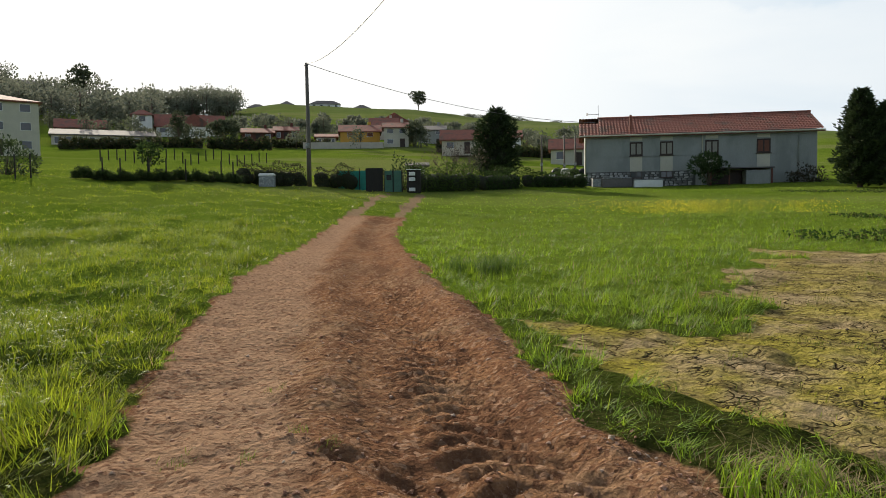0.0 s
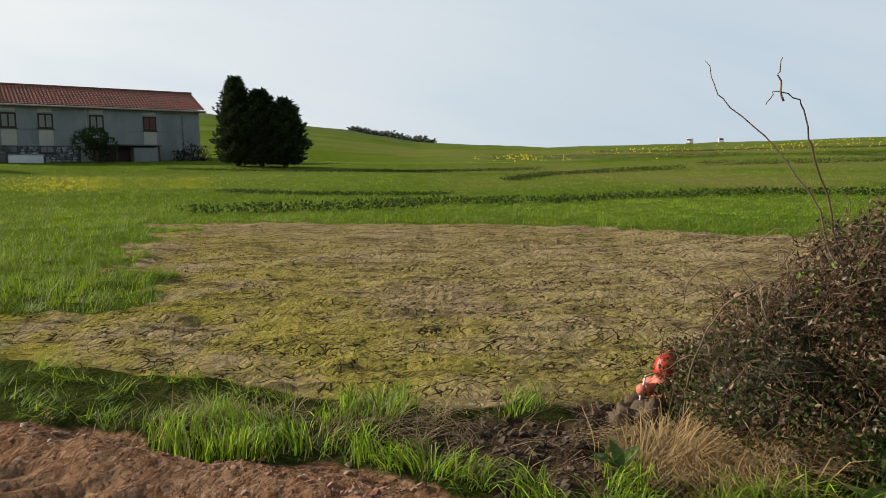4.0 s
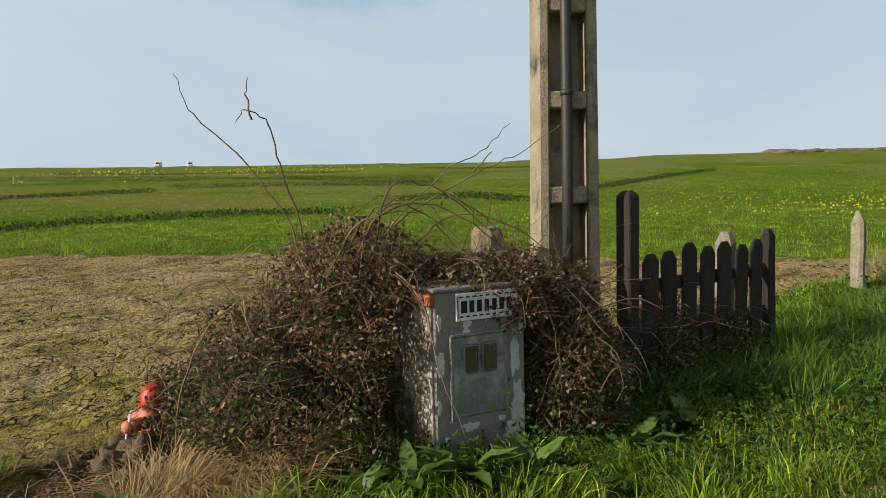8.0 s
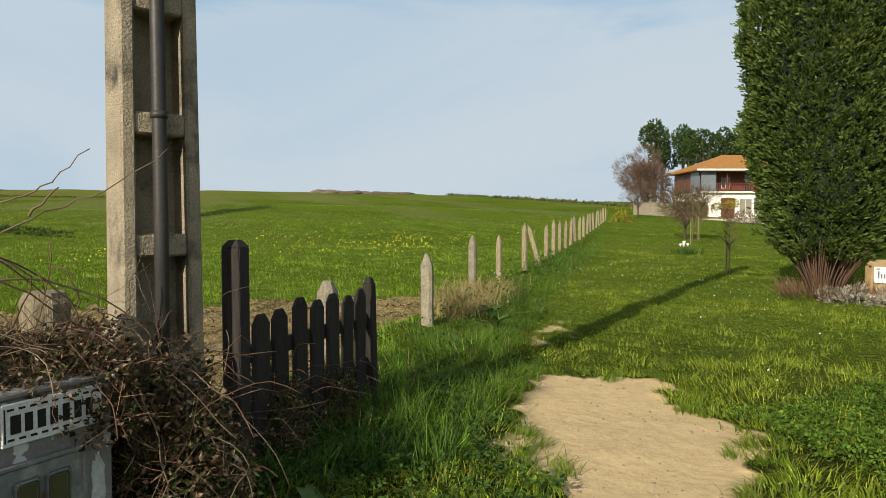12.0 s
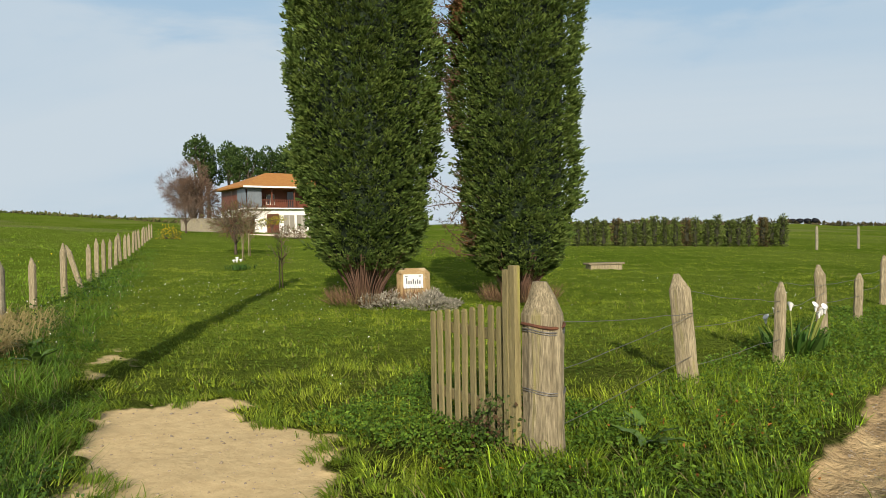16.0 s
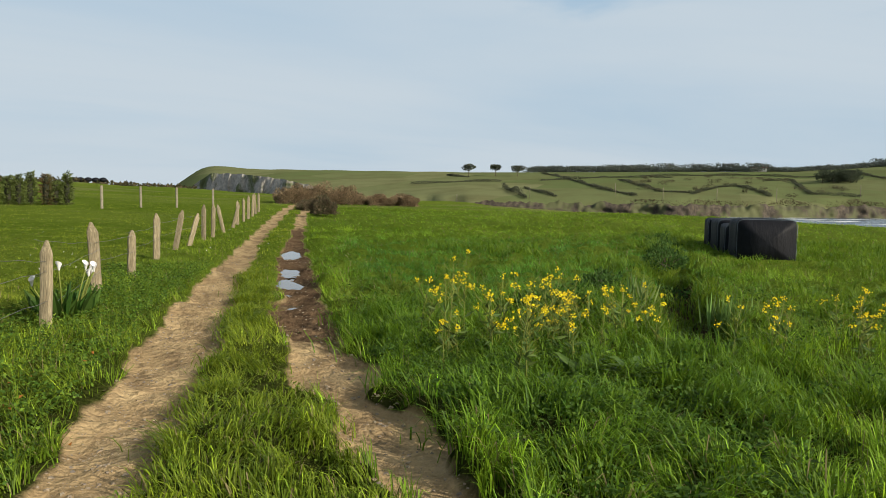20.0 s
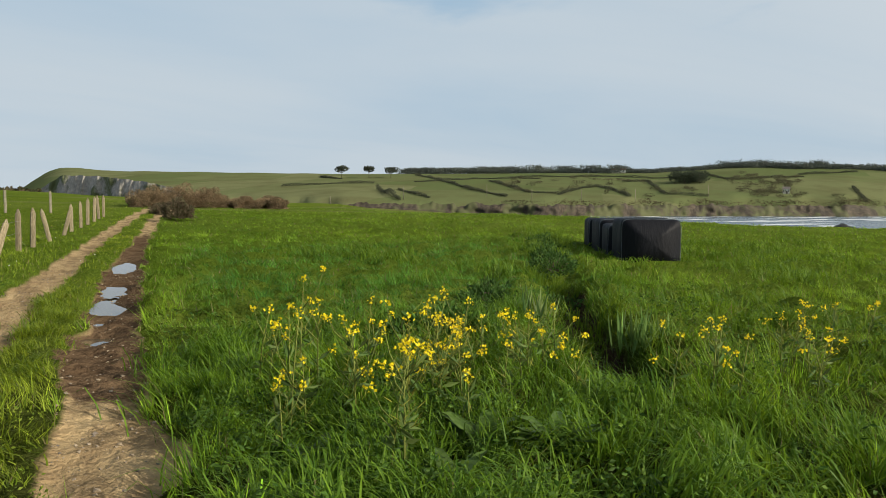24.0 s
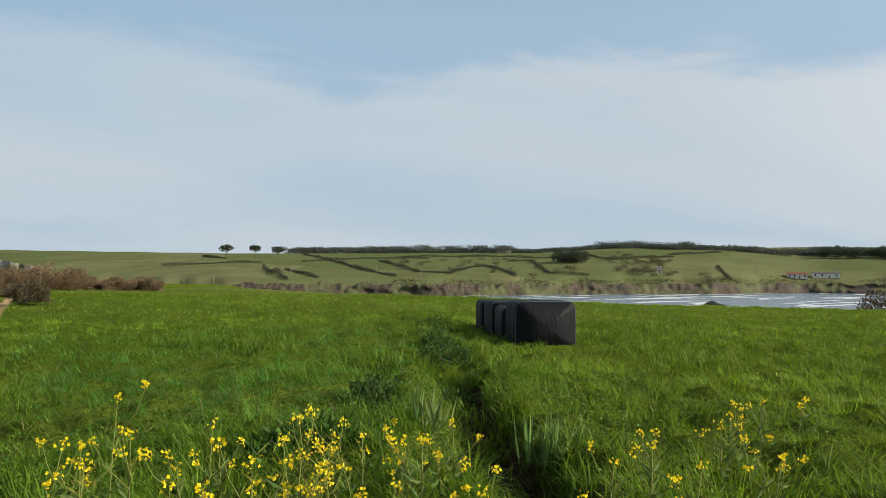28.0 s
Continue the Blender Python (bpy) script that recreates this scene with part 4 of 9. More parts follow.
def tube(points, radii, sides=6, bm=None):
    """A tapered round bar along points."""
    b = bm or bmesh.new()
    pts = [Vector(p) for p in points]
    if not isinstance(radii, (list, tuple)):
        radii = [radii] * len(pts)
    rings = []
    for i, p in enumerate(pts):
        d = (pts[min(i + 1, len(pts) - 1)] - pts[max(i - 1, 0)]).normalized()
        s = d.cross(Vector((0.31, 0.17, 0.93))).normalized()
        u = d.cross(s)
        rings.append([b.verts.new(p + (s * math.cos(2 * math.pi * k / sides) + u * math.sin(2 * math.pi * k / sides)) * radii[i]) for k in range(sides)])
    for r0, r1 in zip(rings, rings[1:]):
        for k in range(sides):
            b.faces.new((r0[k], r0[(k + 1) % sides], r1[(k + 1) % sides], r1[k])).smooth = True
    b.faces.new(rings[0][::-1])
    b.faces.new(rings[-1])
    return b


def curve_pts(p0, p1, sag=0.0, n=8, wob=0.0, seed=0):
    r = random.Random(seed)
    a, c = Vector(p0), Vector(p1)
    out_pts = []
    for i in range(n + 1):
        s = i / n
        p = a.lerp(c, s)
        p.z += sag * 4 * s * (1 - s)
        if 0 < i < n and wob:
            p += Vector((r.uniform(-wob, wob), r.uniform(-wob, wob), r.uniform(-wob, wob)))
        out_pts.append(p)
    return out_pts


def spline(ctrl, n=5):
    """A smooth line through control points."""
    c = [Vector(p) for p in ctrl]
    c = [c[0] * 2 - c[1]] + c + [c[-1] * 2 - c[-2]]
    res = []
    for i in range(1, len(c) - 2):
        for k in range(n):
            t = k / n
            res.append(0.5 * ((2 * c[i]) + (c[i + 1] - c[i - 1]) * t + (2 * c[i - 1] - 5 * c[i] + 4 * c[i + 1] - c[i + 2]) * t * t + (3 * c[i] - c[i - 1] - 3 * c[i + 1] + c[i + 2]) * t ** 3))
    return res + [c[-2]]


def lump(rx, ry, rz, seed=0, rough=0.15, detail=3, freq=1.3, bm=None, at=(0, 0, 0)):
    """A noisy rounded lump."""
    b = bm or bmesh.new()
    made = bmesh.ops.create_icosphere(b, subdivisions=detail, radius=1)["verts"]
    off = Vector((seed * 3.1, seed * 1.7, seed * 0.9))
    for v in made:
        k = 1 + rough * noise.noise(v.co * freq + off) * 2 + rough * 0.5 * noise.noise(v.co * freq * 3.1 + off)
        v.co = Vector((v.co.x * rx * k, v.co.y * ry * k, v.co.z * rz * k)) + Vector(at)
    for f in b.faces:
        f.smooth = True
    return b


def leaf_mesh(name, pts, out_dir, length, wide, tint, material, fold=0.25, droop=0.0):
    """Many small leaves: each a pointed, folded pair of triangles along out_dir."""
    n = len(pts)
    d = out_dir + 1e-6
    d = d / np.linalg.norm(d, axis=1, keepdims=True)
    ref = rng.normal(size=(n, 3))
    s = np.cross(d, ref)
    s = s / (np.linalg.norm(s, axis=1, keepdims=True) + 1e-9)
    u = np.cross(s, d)
    length, wide = np.broadcast_to(length, n)[:, None], np.broadcast_to(wide, n)[:, None]
    tip = pts + d * length - np.array([0, 0, 1]) * droop * length
    mid = pts + d * length * 0.45
    v = np.stack([pts, mid + s * wide / 2 + u * wide * fold, tip, mid - s * wide / 2 + u * wide * fold], 1).reshape(-1, 3)
    o = (np.arange(n) * 4)[:, None]
    f = (o + np.array([[0, 1, 2, 0, 2, 3]])).ravel()
    return mesh_from(name, v, f, np.full(2 * n, 3), np.repeat(tint, 4, axis=0), material, False)


def tints(n, *colours, jitter=0.25, weights=None):
    c = np.array(colours)[rng.choice(len(colours), n, p=weights)]
    return c * np.clip(rng.normal(1, jitter, (n, 1)), 0.4, 1.7)


def unit(n):
    v = rng.normal(size=(n, 3))
    return v / np.linalg.norm(v, axis=1, keepdims=True)


def tree(name, x, y, tall, crown_r, label, bare=0.0, trunk_h=0.3, colours=((0.045, 0.075, 0.02), (0.065, 0.10, 0.028)), leaf=0.5, count=900, material=None, lobes=7, seed=1, group="", squash=0.8, z=None,
         bark=None, lean=0.0, slim=0.6, jitter=0.25):
    """A broad tree: tapered trunk, limbs to each lobe, and a crown of clumps with gaps."""
    r = random.Random(seed)
    t = thing(name, x, y, ground_at(x, y) - 0.05 if z is None else z, label, "tree", group=group)
    fork = tall * trunk_h
    bm = tube([(0, 0, 0), (lean * 0.3, 0, fork * 0.6), (lean * 0.6, 0, fork), (lean, 0, tall * 0.75)], [tall * 0.028 + 0.02, tall * 0.022 + 0.015, tall * 0.018 + 0.01, tall * 0.005], 7)
    centres = []
    for k in range(lobes):
        a = 2 * math.pi * (k / lobes) + r.uniform(-0.5, 0.5)
        rad = crown_r * r.uniform(0.25, 0.72)
        c = Vector((lean + rad * math.cos(a), rad * math.sin(a), fork + (tall - fork) * r.uniform(0.32, 0.85)))
        centres.append(c)
        start = Vector((lean * 0.6, 0, fork * r.uniform(0.75, 1.3)))
        tube(spline([start, start.lerp(c, 0.5) + Vector((0, 0, tall * 0.05)), c], 4), [tall * 0.010 + 0.008] * 4 + [tall * 0.006] * 4 + [tall * 0.003], 5, bm)
        if bare:
            for q in range(10):
                e = c + Vector((r.gauss(0, 0.4), r.gauss(0, 0.4), r.uniform(0.1, 0.9))) * crown_r * 0.75
                tube([start.lerp(c, r.uniform(0.5, 1)), (start + c + e) / 3 + Vector((0, 0, 0.1)), e], [tall * 0.003 + 0.004, tall * 0.0022 + 0.003, 0.003], 3, bm)
    part("trunk", bm, bark or BARK, t)
    centres.append(Vector((lean, 0, tall - crown_r * 0.3)))
    if count:
        per = count // len(centres)
        P, D, T = [], [], []
        for c in centres:
            v = unit(per)
            rad = crown_r * r.uniform(0.34, 0.58) * rng.uniform(0.55, 1.0, per) ** 0.6
            p = np.array(c) + v * rad[:, None] * np.array([1, 1, squash])
            P.append(p), D.append(v + np.array([0, 0, 0.3]) + 0.5 * unit(per)), T.append(tints(per, *colours, jitter=jitter))
        part("crown", leaf_mesh("crown", np.concatenate(P), np.concatenate(D), leaf * rng.uniform(0.6, 1.3, per * len(centres)), leaf * slim, np.concatenate(T), material or FARLEAF), None, t)
    return t


def conifer(name, x, y, profile, label, count=9000, spray=0.22, trunk_r=0.16, colours=((0.022, 0.048, 0.016), (0.036, 0.072, 0.022), (0.055, 0.095, 0.028)), seed=2, group="", depth=0.3, material=None, brown=(), z=None, rough=0.10):
    """A dense upright conifer: profile is (height, radius) pairs; sprays cover an uneven shell round a solid inner mass
    coloured dark for shade.
    """
    t = thing(name, x, y, ground_at(x, y) - 0.05 if z is None else z, label, "tree", group=group)
    hs, rs = zip(*profile)
    top = hs[-1]
    part("trunk", tube([(0, 0, 0), (0.02, 0.01, top * 0.5), (0, 0, top * 0.96)], [trunk_r, trunk_r * 0.7, 0.02], 8), BARK, t)
    bm = bmesh.new()
    rings = []
    for h in np.linspace(hs[0] + 0.12, top - 0.1, 14):
        rad = float(np.interp(h, hs, rs)) * 0.70
        rings.append([bm.verts.new((rad * math.cos(a) * (1 + 0.12 * math.sin(3 * a + h * 2)), rad * math.sin(a), h)) for a in np.linspace(0, 2 * math.pi, 15)[:-1]])
    for r0, r1 in zip(rings, rings[1:]):
        for k in range(14):
            bm.faces.new((r0[k], r0[(k + 1) % 14], r1[(k + 1) % 14], r1[k]))
    part("inner_mass", bm, TWIG_SHADE, t)
    h = rng.uniform(hs[0], top, count * 3)
    keep = rng.uniform(0, max(rs), count * 3) < np.interp(h, hs, rs) + 0.12
    h = h[keep][:count]
    n = len(h)
    a = rng.uniform(0, 2 * math.pi, n)
    bulge = 1 + rough * np.sin(a * 3 + seed + 1.5 * np.sin(h * 1.9 + seed)) * np.sin(h * 2.6 + a + seed) + rough * 0.8 * np.sin(a * 7 - h * 5.1 + seed)
    rad = np.interp(h, hs, rs) * bulge * (1 - depth * rng.uniform(0, 1, n) ** 2.2) + rng.normal(0, 0.03, n)
    # stray twigs break the outline in bunches
    stray = np.clip(np.sin(a * 11 + h * 3.7 + seed) * np.sin(h * 6.1 - a * 5 + seed) - 0.45, 0, 1)
    rad = rad + stray * rng.uniform(0, 0.5, n) * np.minimum(1, np.interp(h, hs, rs))
    p = np.stack([rad * np.cos(a), rad * np.sin(a), h], -1)
    d = np.stack([np.cos(a), np.sin(a), rng.uniform(0.1, 0.95, n)], -1) + 0.35 * rng.normal(size=(n, 3))
    # tint follows the bulge: shade of the crown's hollows painted into the sprays
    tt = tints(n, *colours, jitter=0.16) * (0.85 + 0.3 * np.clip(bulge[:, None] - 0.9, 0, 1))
    for bx, bz, br in brown:
        near = np.hypot(a * np.interp(h, hs, rs) - bx, h - bz) < br * rng.uniform(0.4, 1.2, n)
        tt[near] = tints(int(near.sum()), (0.16, 0.090, 0.038), (0.11, 0.070, 0.032))
    # three narrow leaflets a spray
    P, D, L, T = [], [], [], []
    for k, (sp, ln) in enumerate(((0.0, 1.0), (0.55, 0.75), (-0.55, 0.75))):
        side = np.stack([-np.sin(a), np.cos(a), np.zeros(n)], -1)
        P.append(p), D.append(d + side * sp + (0.2 * rng.normal(size=(n, 3)) if k else 0)), L.append(spray * ln * rng.uniform(0.6, 1.3, n)), T.append(tt * (1.1 if k == 0 else 0.95))
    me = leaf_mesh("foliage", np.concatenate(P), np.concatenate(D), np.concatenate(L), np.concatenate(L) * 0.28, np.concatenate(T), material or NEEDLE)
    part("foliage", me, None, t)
    return t


def clipped_cypress(x, y, profile, label, tufts=9000, per=15, seed=2, brown=(), colours=(), group=""):
    """A dense clipped cypress: short upright fans of scale leaves in tufts over a solid inner mass, its shade put into
    its dark colour.
    """
    t = thing("cypress", x, y, ground_at(x, y) - 0.05, label, "tree", group=group)
    hs, rs = zip(*profile)
    top = hs[-1]
    part("trunk", tube([(0, 0, 0), (0.03, 0.02, top * 0.5), (0, 0, top * 0.96)], [0.17, 0.12, 0.02], 9), BARK, t)
    bm = bmesh.new()
    rings = []
    for h in np.linspace(hs[0] + 0.16, top - 0.15, 26):
        rad = float(np.interp(h, hs, rs)) * 0.77
        rings.append([bm.verts.new((rad * math.cos(a) * (1 + 0.10 * noise.noise(Vector((math.cos(a) * 2, math.sin(a) * 2, h + seed)))), rad * math.sin(a) * (1 + 0.10 * noise.noise(Vector((math.cos(a) * 2 + 9, math.sin(a) * 2, h + seed)))), h)) for a in np.linspace(0, 2 * math.pi, 25)[:-1]])
    for r0, r1 in zip(rings, rings[1:]):
        for k in range(24):
            bm.faces.new((r0[k], r0[(k + 1) % 24], r1[(k + 1) % 24], r1[k]))
    bm.faces.new(rings[0][::-1])
    bm.faces.new(rings[-1])
    part("inner_mass", bm, CYPRESS_IN, t, "solid inner shell coloured as shaded twigs")
    h = rng.uniform(hs[0], top, tufts * 4)
    h = h[rng.uniform(0, max(rs), tufts * 4) < np.interp(h, hs, rs) + 0.10][:tufts]
    n = len(h)
    a = rng.uniform(0, 2 * math.pi, n)
    base_r = np.interp(h, hs, rs)
    bulge = 1 + 0.055 * np.sin(a * 3 + seed + 1.5 * np.sin(h * 1.9)) + 0.045 * np.sin(h * 3.6 + a * 2 + seed) + 0.03 * np.sin(a * 9 - h * 5.1)
    stray = np.where(rng.uniform(0, 1, n) < 0.05, rng.uniform(0.03, 0.15, n), 0.0)
    rad = base_r * bulge * (1.0 - 0.15 * rng.uniform(0, 1, n)) + stray
    lift = rng.uniform(0.35, 0.95, n)
    axis = np.stack([np.cos(a), np.sin(a), lift], -1)
    axis = axis / np.linalg.norm(axis, axis=1, keepdims=True)
    base = np.stack([rad * np.cos(a), rad * np.sin(a), h], -1)
    tone = np.exp(rng.normal(0, 0.12, n))
    col = np.array(colours)[rng.choice(len(colours), n)] * tone[:, None]
    for bx, bz, br in brown:
        near = np.hypot(a * base_r - bx, h - bz) < br * rng.uniform(0.4, 1.2, n)
        col[near] = tints(int(near.sum()), (0.20, 0.105, 0.040), (0.13, 0.080, 0.034))
    # each tuft: leaflets along a short flat fan
    size = rng.uniform(0.09, 0.16, n) + 0.5 * stray
    q = np.repeat(np.arange(n), per)
    m = len(q)
    side = np.stack([-np.sin(a), np.cos(a), np.zeros(n)], -1)
    swing, along = rng.normal(0, 0.42, m), rng.uniform(-0.25, 0.75, m)
    d = axis[q] + side[q] * swing[:, None] + 0.22 * rng.normal(size=(m, 3))
    pts = base[q] + d * (size[q] * along)[:, None]
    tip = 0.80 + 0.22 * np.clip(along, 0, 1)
    length = size[q] * rng.uniform(0.36, 0.64, m)
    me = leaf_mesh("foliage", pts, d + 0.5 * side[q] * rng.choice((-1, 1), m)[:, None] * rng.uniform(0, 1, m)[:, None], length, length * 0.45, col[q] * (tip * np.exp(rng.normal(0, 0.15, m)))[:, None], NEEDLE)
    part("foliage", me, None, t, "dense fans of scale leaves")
    return t


def shrub(name, x, y, rx, ry, rz, label, colours, count=700, leaf=0.12, category="shrub", group="", material=None, stems=14, z=None, stem_mat=None, turn_deg=0.0, hollow=0.45, wide=0.55, lump_noise=0.25, upright=0.2):
    """A low rounded shrub: stems from the ground and a cloud of leaves with an uneven outline."""
    t = thing(name, x, y, ground_at(x, y) - 0.02 if z is None else z, label, category, rz=turn_deg, group=group)
    bm = bmesh.new()
    for k in range(stems):
        v = unit(1)[0]
        e = Vector((v[0] * rx * 0.85, v[1] * ry * 0.85, rz * (0.35 + 0.6 * abs(v[2]))))
        tube([(e.x * 0.25, e.y * 0.25, 0), (e.x * 0.6, e.y * 0.6, e.z * 0.55), e], [0.012 + 0.012 * rz, 0.008 + 0.006 * rz, 0.004], 4, bm)
    part("stems", bm, stem_mat or BARK, t)
    v = unit(count)
    v[:, 2] = np.abs(v[:, 2])
    k = 1 + lump_noise * np.sin(v[:, 0] * 5 + x) * np.sin(v[:, 1] * 6 + y) + 0.6 * lump_noise * np.sin(v[:, 2] * 9 + 4 * v[:, 0])
    rad = (hollow + (1 - hollow) * rng.uniform(0, 1, count) ** 0.5) * k
    p = v * rad[:, None] * np.array([rx, ry, rz])
    d = v + 0.8 * unit(count) + np.array([0, 0, upright])
    part("leaves", leaf_mesh("leaves", p, d, leaf * rng.uniform(0.6, 1.4, count), leaf * wide, tints(count, *colours), material or LEAF), None, t)
    return t


BARK = mat("grey_brown_bark", (0.16, 0.12, 0.085), (0.095, 0.07, 0.05), scale=6, bump=0.6, stretch=(3, 3, 0.6))
# near-black colour of solid inner masses: stands in for shade among the twigs
TWIG_SHADE = mat("inner_twig_shade", (0.030, 0.042, 0.016), (0.036, 0.030, 0.018), scale=9, bump=0.6)
TWIG_RED = mat("red_brown_twigs", (0.18, 0.10, 0.065), (0.115, 0.064, 0.042), scale=12, bump=0.3)
TWIG_PALE = mat("pale_dry_cane", (0.27, 0.20, 0.12), (0.17, 0.12, 0.075), scale=14, bump=0.3)

# ---- the gate corner: meter cabinet, concrete pole, brambles, dark gate ----
def meter_cabinet():
    # front faces the track; local x along the front, y into the cabinet
    t = thing("meter_cabinet", 2.92, 0.70, 0.02, "grey rendered meter cabinet with flaking paint, half overgrown by brambles", "utility box", rz=-48.6)
    w, d, h = 0.56, 0.46, 0.90
    part("body", block(w, d, h - 0.03, (w / 2, d / 2, 0), 0.012), RENDER_GREY, t)
    part("side_plaster", block(0.014, d - 0.02, h - 0.10, (-0.006, d / 2, 0.02), 0.003), RENDER_FLAKY, t, "flaking yellowish plaster side")
    part("cap", block(w + 0.012, d + 0.012, 0.022, (w / 2, d / 2, h - 0.03), 0.006), RENDER_GREY, t, "thin cement cap")
    part("corner_brick", block(0.05, 0.27, 0.065, (-0.004, 0.135, h - 0.10), 0.010), BRICK_RED, t, "bare orange brick")
    door = part("door", block(0.345, 0.016, 0.42, (0.262, -0.006, 0.215), 0.004), METAL_GREY, t, "dented grey metal door with two panes")
    for k, (x0, nm) in enumerate(((0.10, "frame"), (0.425, "frame"))):
        part(nm, block(0.018, 0.02, 0.44, (x0 - 0.005 + 0.004 * k, -0.010, 0.205), 0.003), RENDER_GREY, door)
    part("frame", block(0.34, 0.02, 0.016, (0.262, -0.011, 0.637), 0.003), METAL_GREY, door)
    for x0 in (0.205, 0.318):
        rim = part("window_rim", block(0.098, 0.012, 0.165, (x0, -0.017, 0.43), 0.012), METAL_GREY, door)
        part("pane", block(0.076, 0.008, 0.14, (x0, -0.0225, 0.443), 0.010), WINDOW_OLIVE, door, "cloudy olive pane")
    part("lock", block(0.014, 0.014, 0.03, (0.262, -0.020, 0.50), 0.003), RUST, door)
    plate = part("name_plate", block(0.38, 0.012, 0.145, (0.315, -0.008, 0.715), 0.004), WHITE_TILE, t, "white glazed plate with black border and lettering bars")
    for k, bar_w in enumerate((0.044, 0.034, 0.036, 0.034, 0.032, 0.034, 0.034)):
        bx = 0.172 + 0.046 * k
        part("letter_bar", block(bar_w * 0.8, 0.004, 0.062, (bx, -0.0152, 0.757), 0.0), INK, plate)
    for z0 in (0.735, 0.836):
        for k in range(9):
            part("border_mark", block(0.022, 0.004, 0.007, (0.155 + 0.040 * k, -0.0152, z0), 0.0), INK, plate)
    part("border_line", block(0.004, 0.004, 0.115, (0.135, -0.0152, 0.73), 0.0), INK, plate)
    flake = mat("old_white_paint", (0.56, 0.57, 0.55), (0.44, 0.45, 0.43), scale=14, fine=60, bump=0.4)

    def flake_mesh(px, pz, pw, ph, seed, depth=0.006):
        """A thin sheet of old paint with a torn outline."""
        fr = random.Random(seed)
        bm = bmesh.new()
        count = 26
        rim = []
        for q in range(count):
            a_ = 2 * math.pi * q / count
            k_ = 0.62 + 0.30 * noise.noise(Vector((math.cos(a_) * 1.9 + seed, math.sin(a_) * 1.9, seed * 0.7))) + fr.uniform(-0.12, 0.16)
            rim.append((px + pw * k_ * math.cos(a_), pz + ph * k_ * math.sin(a_)))
        front = [bm.verts.new((u_, -depth, v_)) for u_, v_ in rim]
        rear = [bm.verts.new((u_, 0.002, v_)) for u_, v_ in rim]
        bm.faces.new(front)
        for q in range(count):
            bm.faces.new((front[q], rear[q], rear[(q + 1) % count], front[(q + 1) % count]))
        bmesh.ops.recalc_face_normals(bm, faces=bm.faces)
        return bm

    for q, (px, pz, pw, ph) in enumerate(((0.035, 0.50, 0.035, 0.10), (0.50, 0.24, 0.055, 0.17), (0.21, 0.155, 0.075, 0.035), (0.49, 0.50, 0.045, 0.16), (0.022, 0.28, 0.020, 0.05), (0.07, 0.10, 0.02, 0.03), (0.40, 0.17, 0.04, 0.022), (0.03, 0.72, 0.02, 0.06), (0.53, 0.66, 0.02, 0.08))):
        part("paint_flake", flake_mesh(px, pz, pw, ph, q + 1), flake, t, "torn remnant of white paint")
    return t


def concrete_pole():
    t = thing("concrete_pole", 4.38, 0.12, 0.0, "tall lichened concrete utility pole with recessed panels", "utility pole", rz=20)
    # local -x faces the track; y along the face
    tall, wide, deep = 8.6, 0.43, 0.26
    for s in (-1, 1):
        bm = block(deep, 0.078, tall, (0, s * (wide / 2 - 0.039), 0), 0.012)
        for v in bm.verts:
            k = 1 - 0.035 * v.co.z
            v.co.x, v.co.y = v.co.x * k, v.co.y * k
        part("flange", bm, CONCRETE, t)
    bm = block(0.05, wide - 0.14, tall - 0.1, (0.085, 0, 0.05), 0.0)
    for v in bm.verts:
        k = 1 - 0.035 * v.co.z
        v.co.x, v.co.y = v.co.x * k, v.co.y * k
    part("web", bm, CONCRETE, t)
    z = 0.12
    while z < tall:
        k = 1 - 0.035 * z
        part("rung", block(0.20 * k, (wide - 0.152) * k, 0.115, (-0.02, 0, z - 0.06), 0.012), CONCRETE, t)
        z += 0.62
    pipe = part("cable_pipe", tube([(-0.16, 0.025, 0.03), (-0.16, 0.025, 1.6), (-0.145, 0.025, 3.2), (-0.135, 0.02, 5.0)], 0.036, 12), PLASTIC_PIPE, t, "dark grey plastic cable pipe")
    for z0 in (0.72, 2.0, 2.62, 3.9):
        part("pipe_clip", tube([(-0.155, 0.025, z0), (-0.155, 0.025, z0 + 0.035)], 0.042, 12), PLASTIC_PIPE, pipe)
    return t


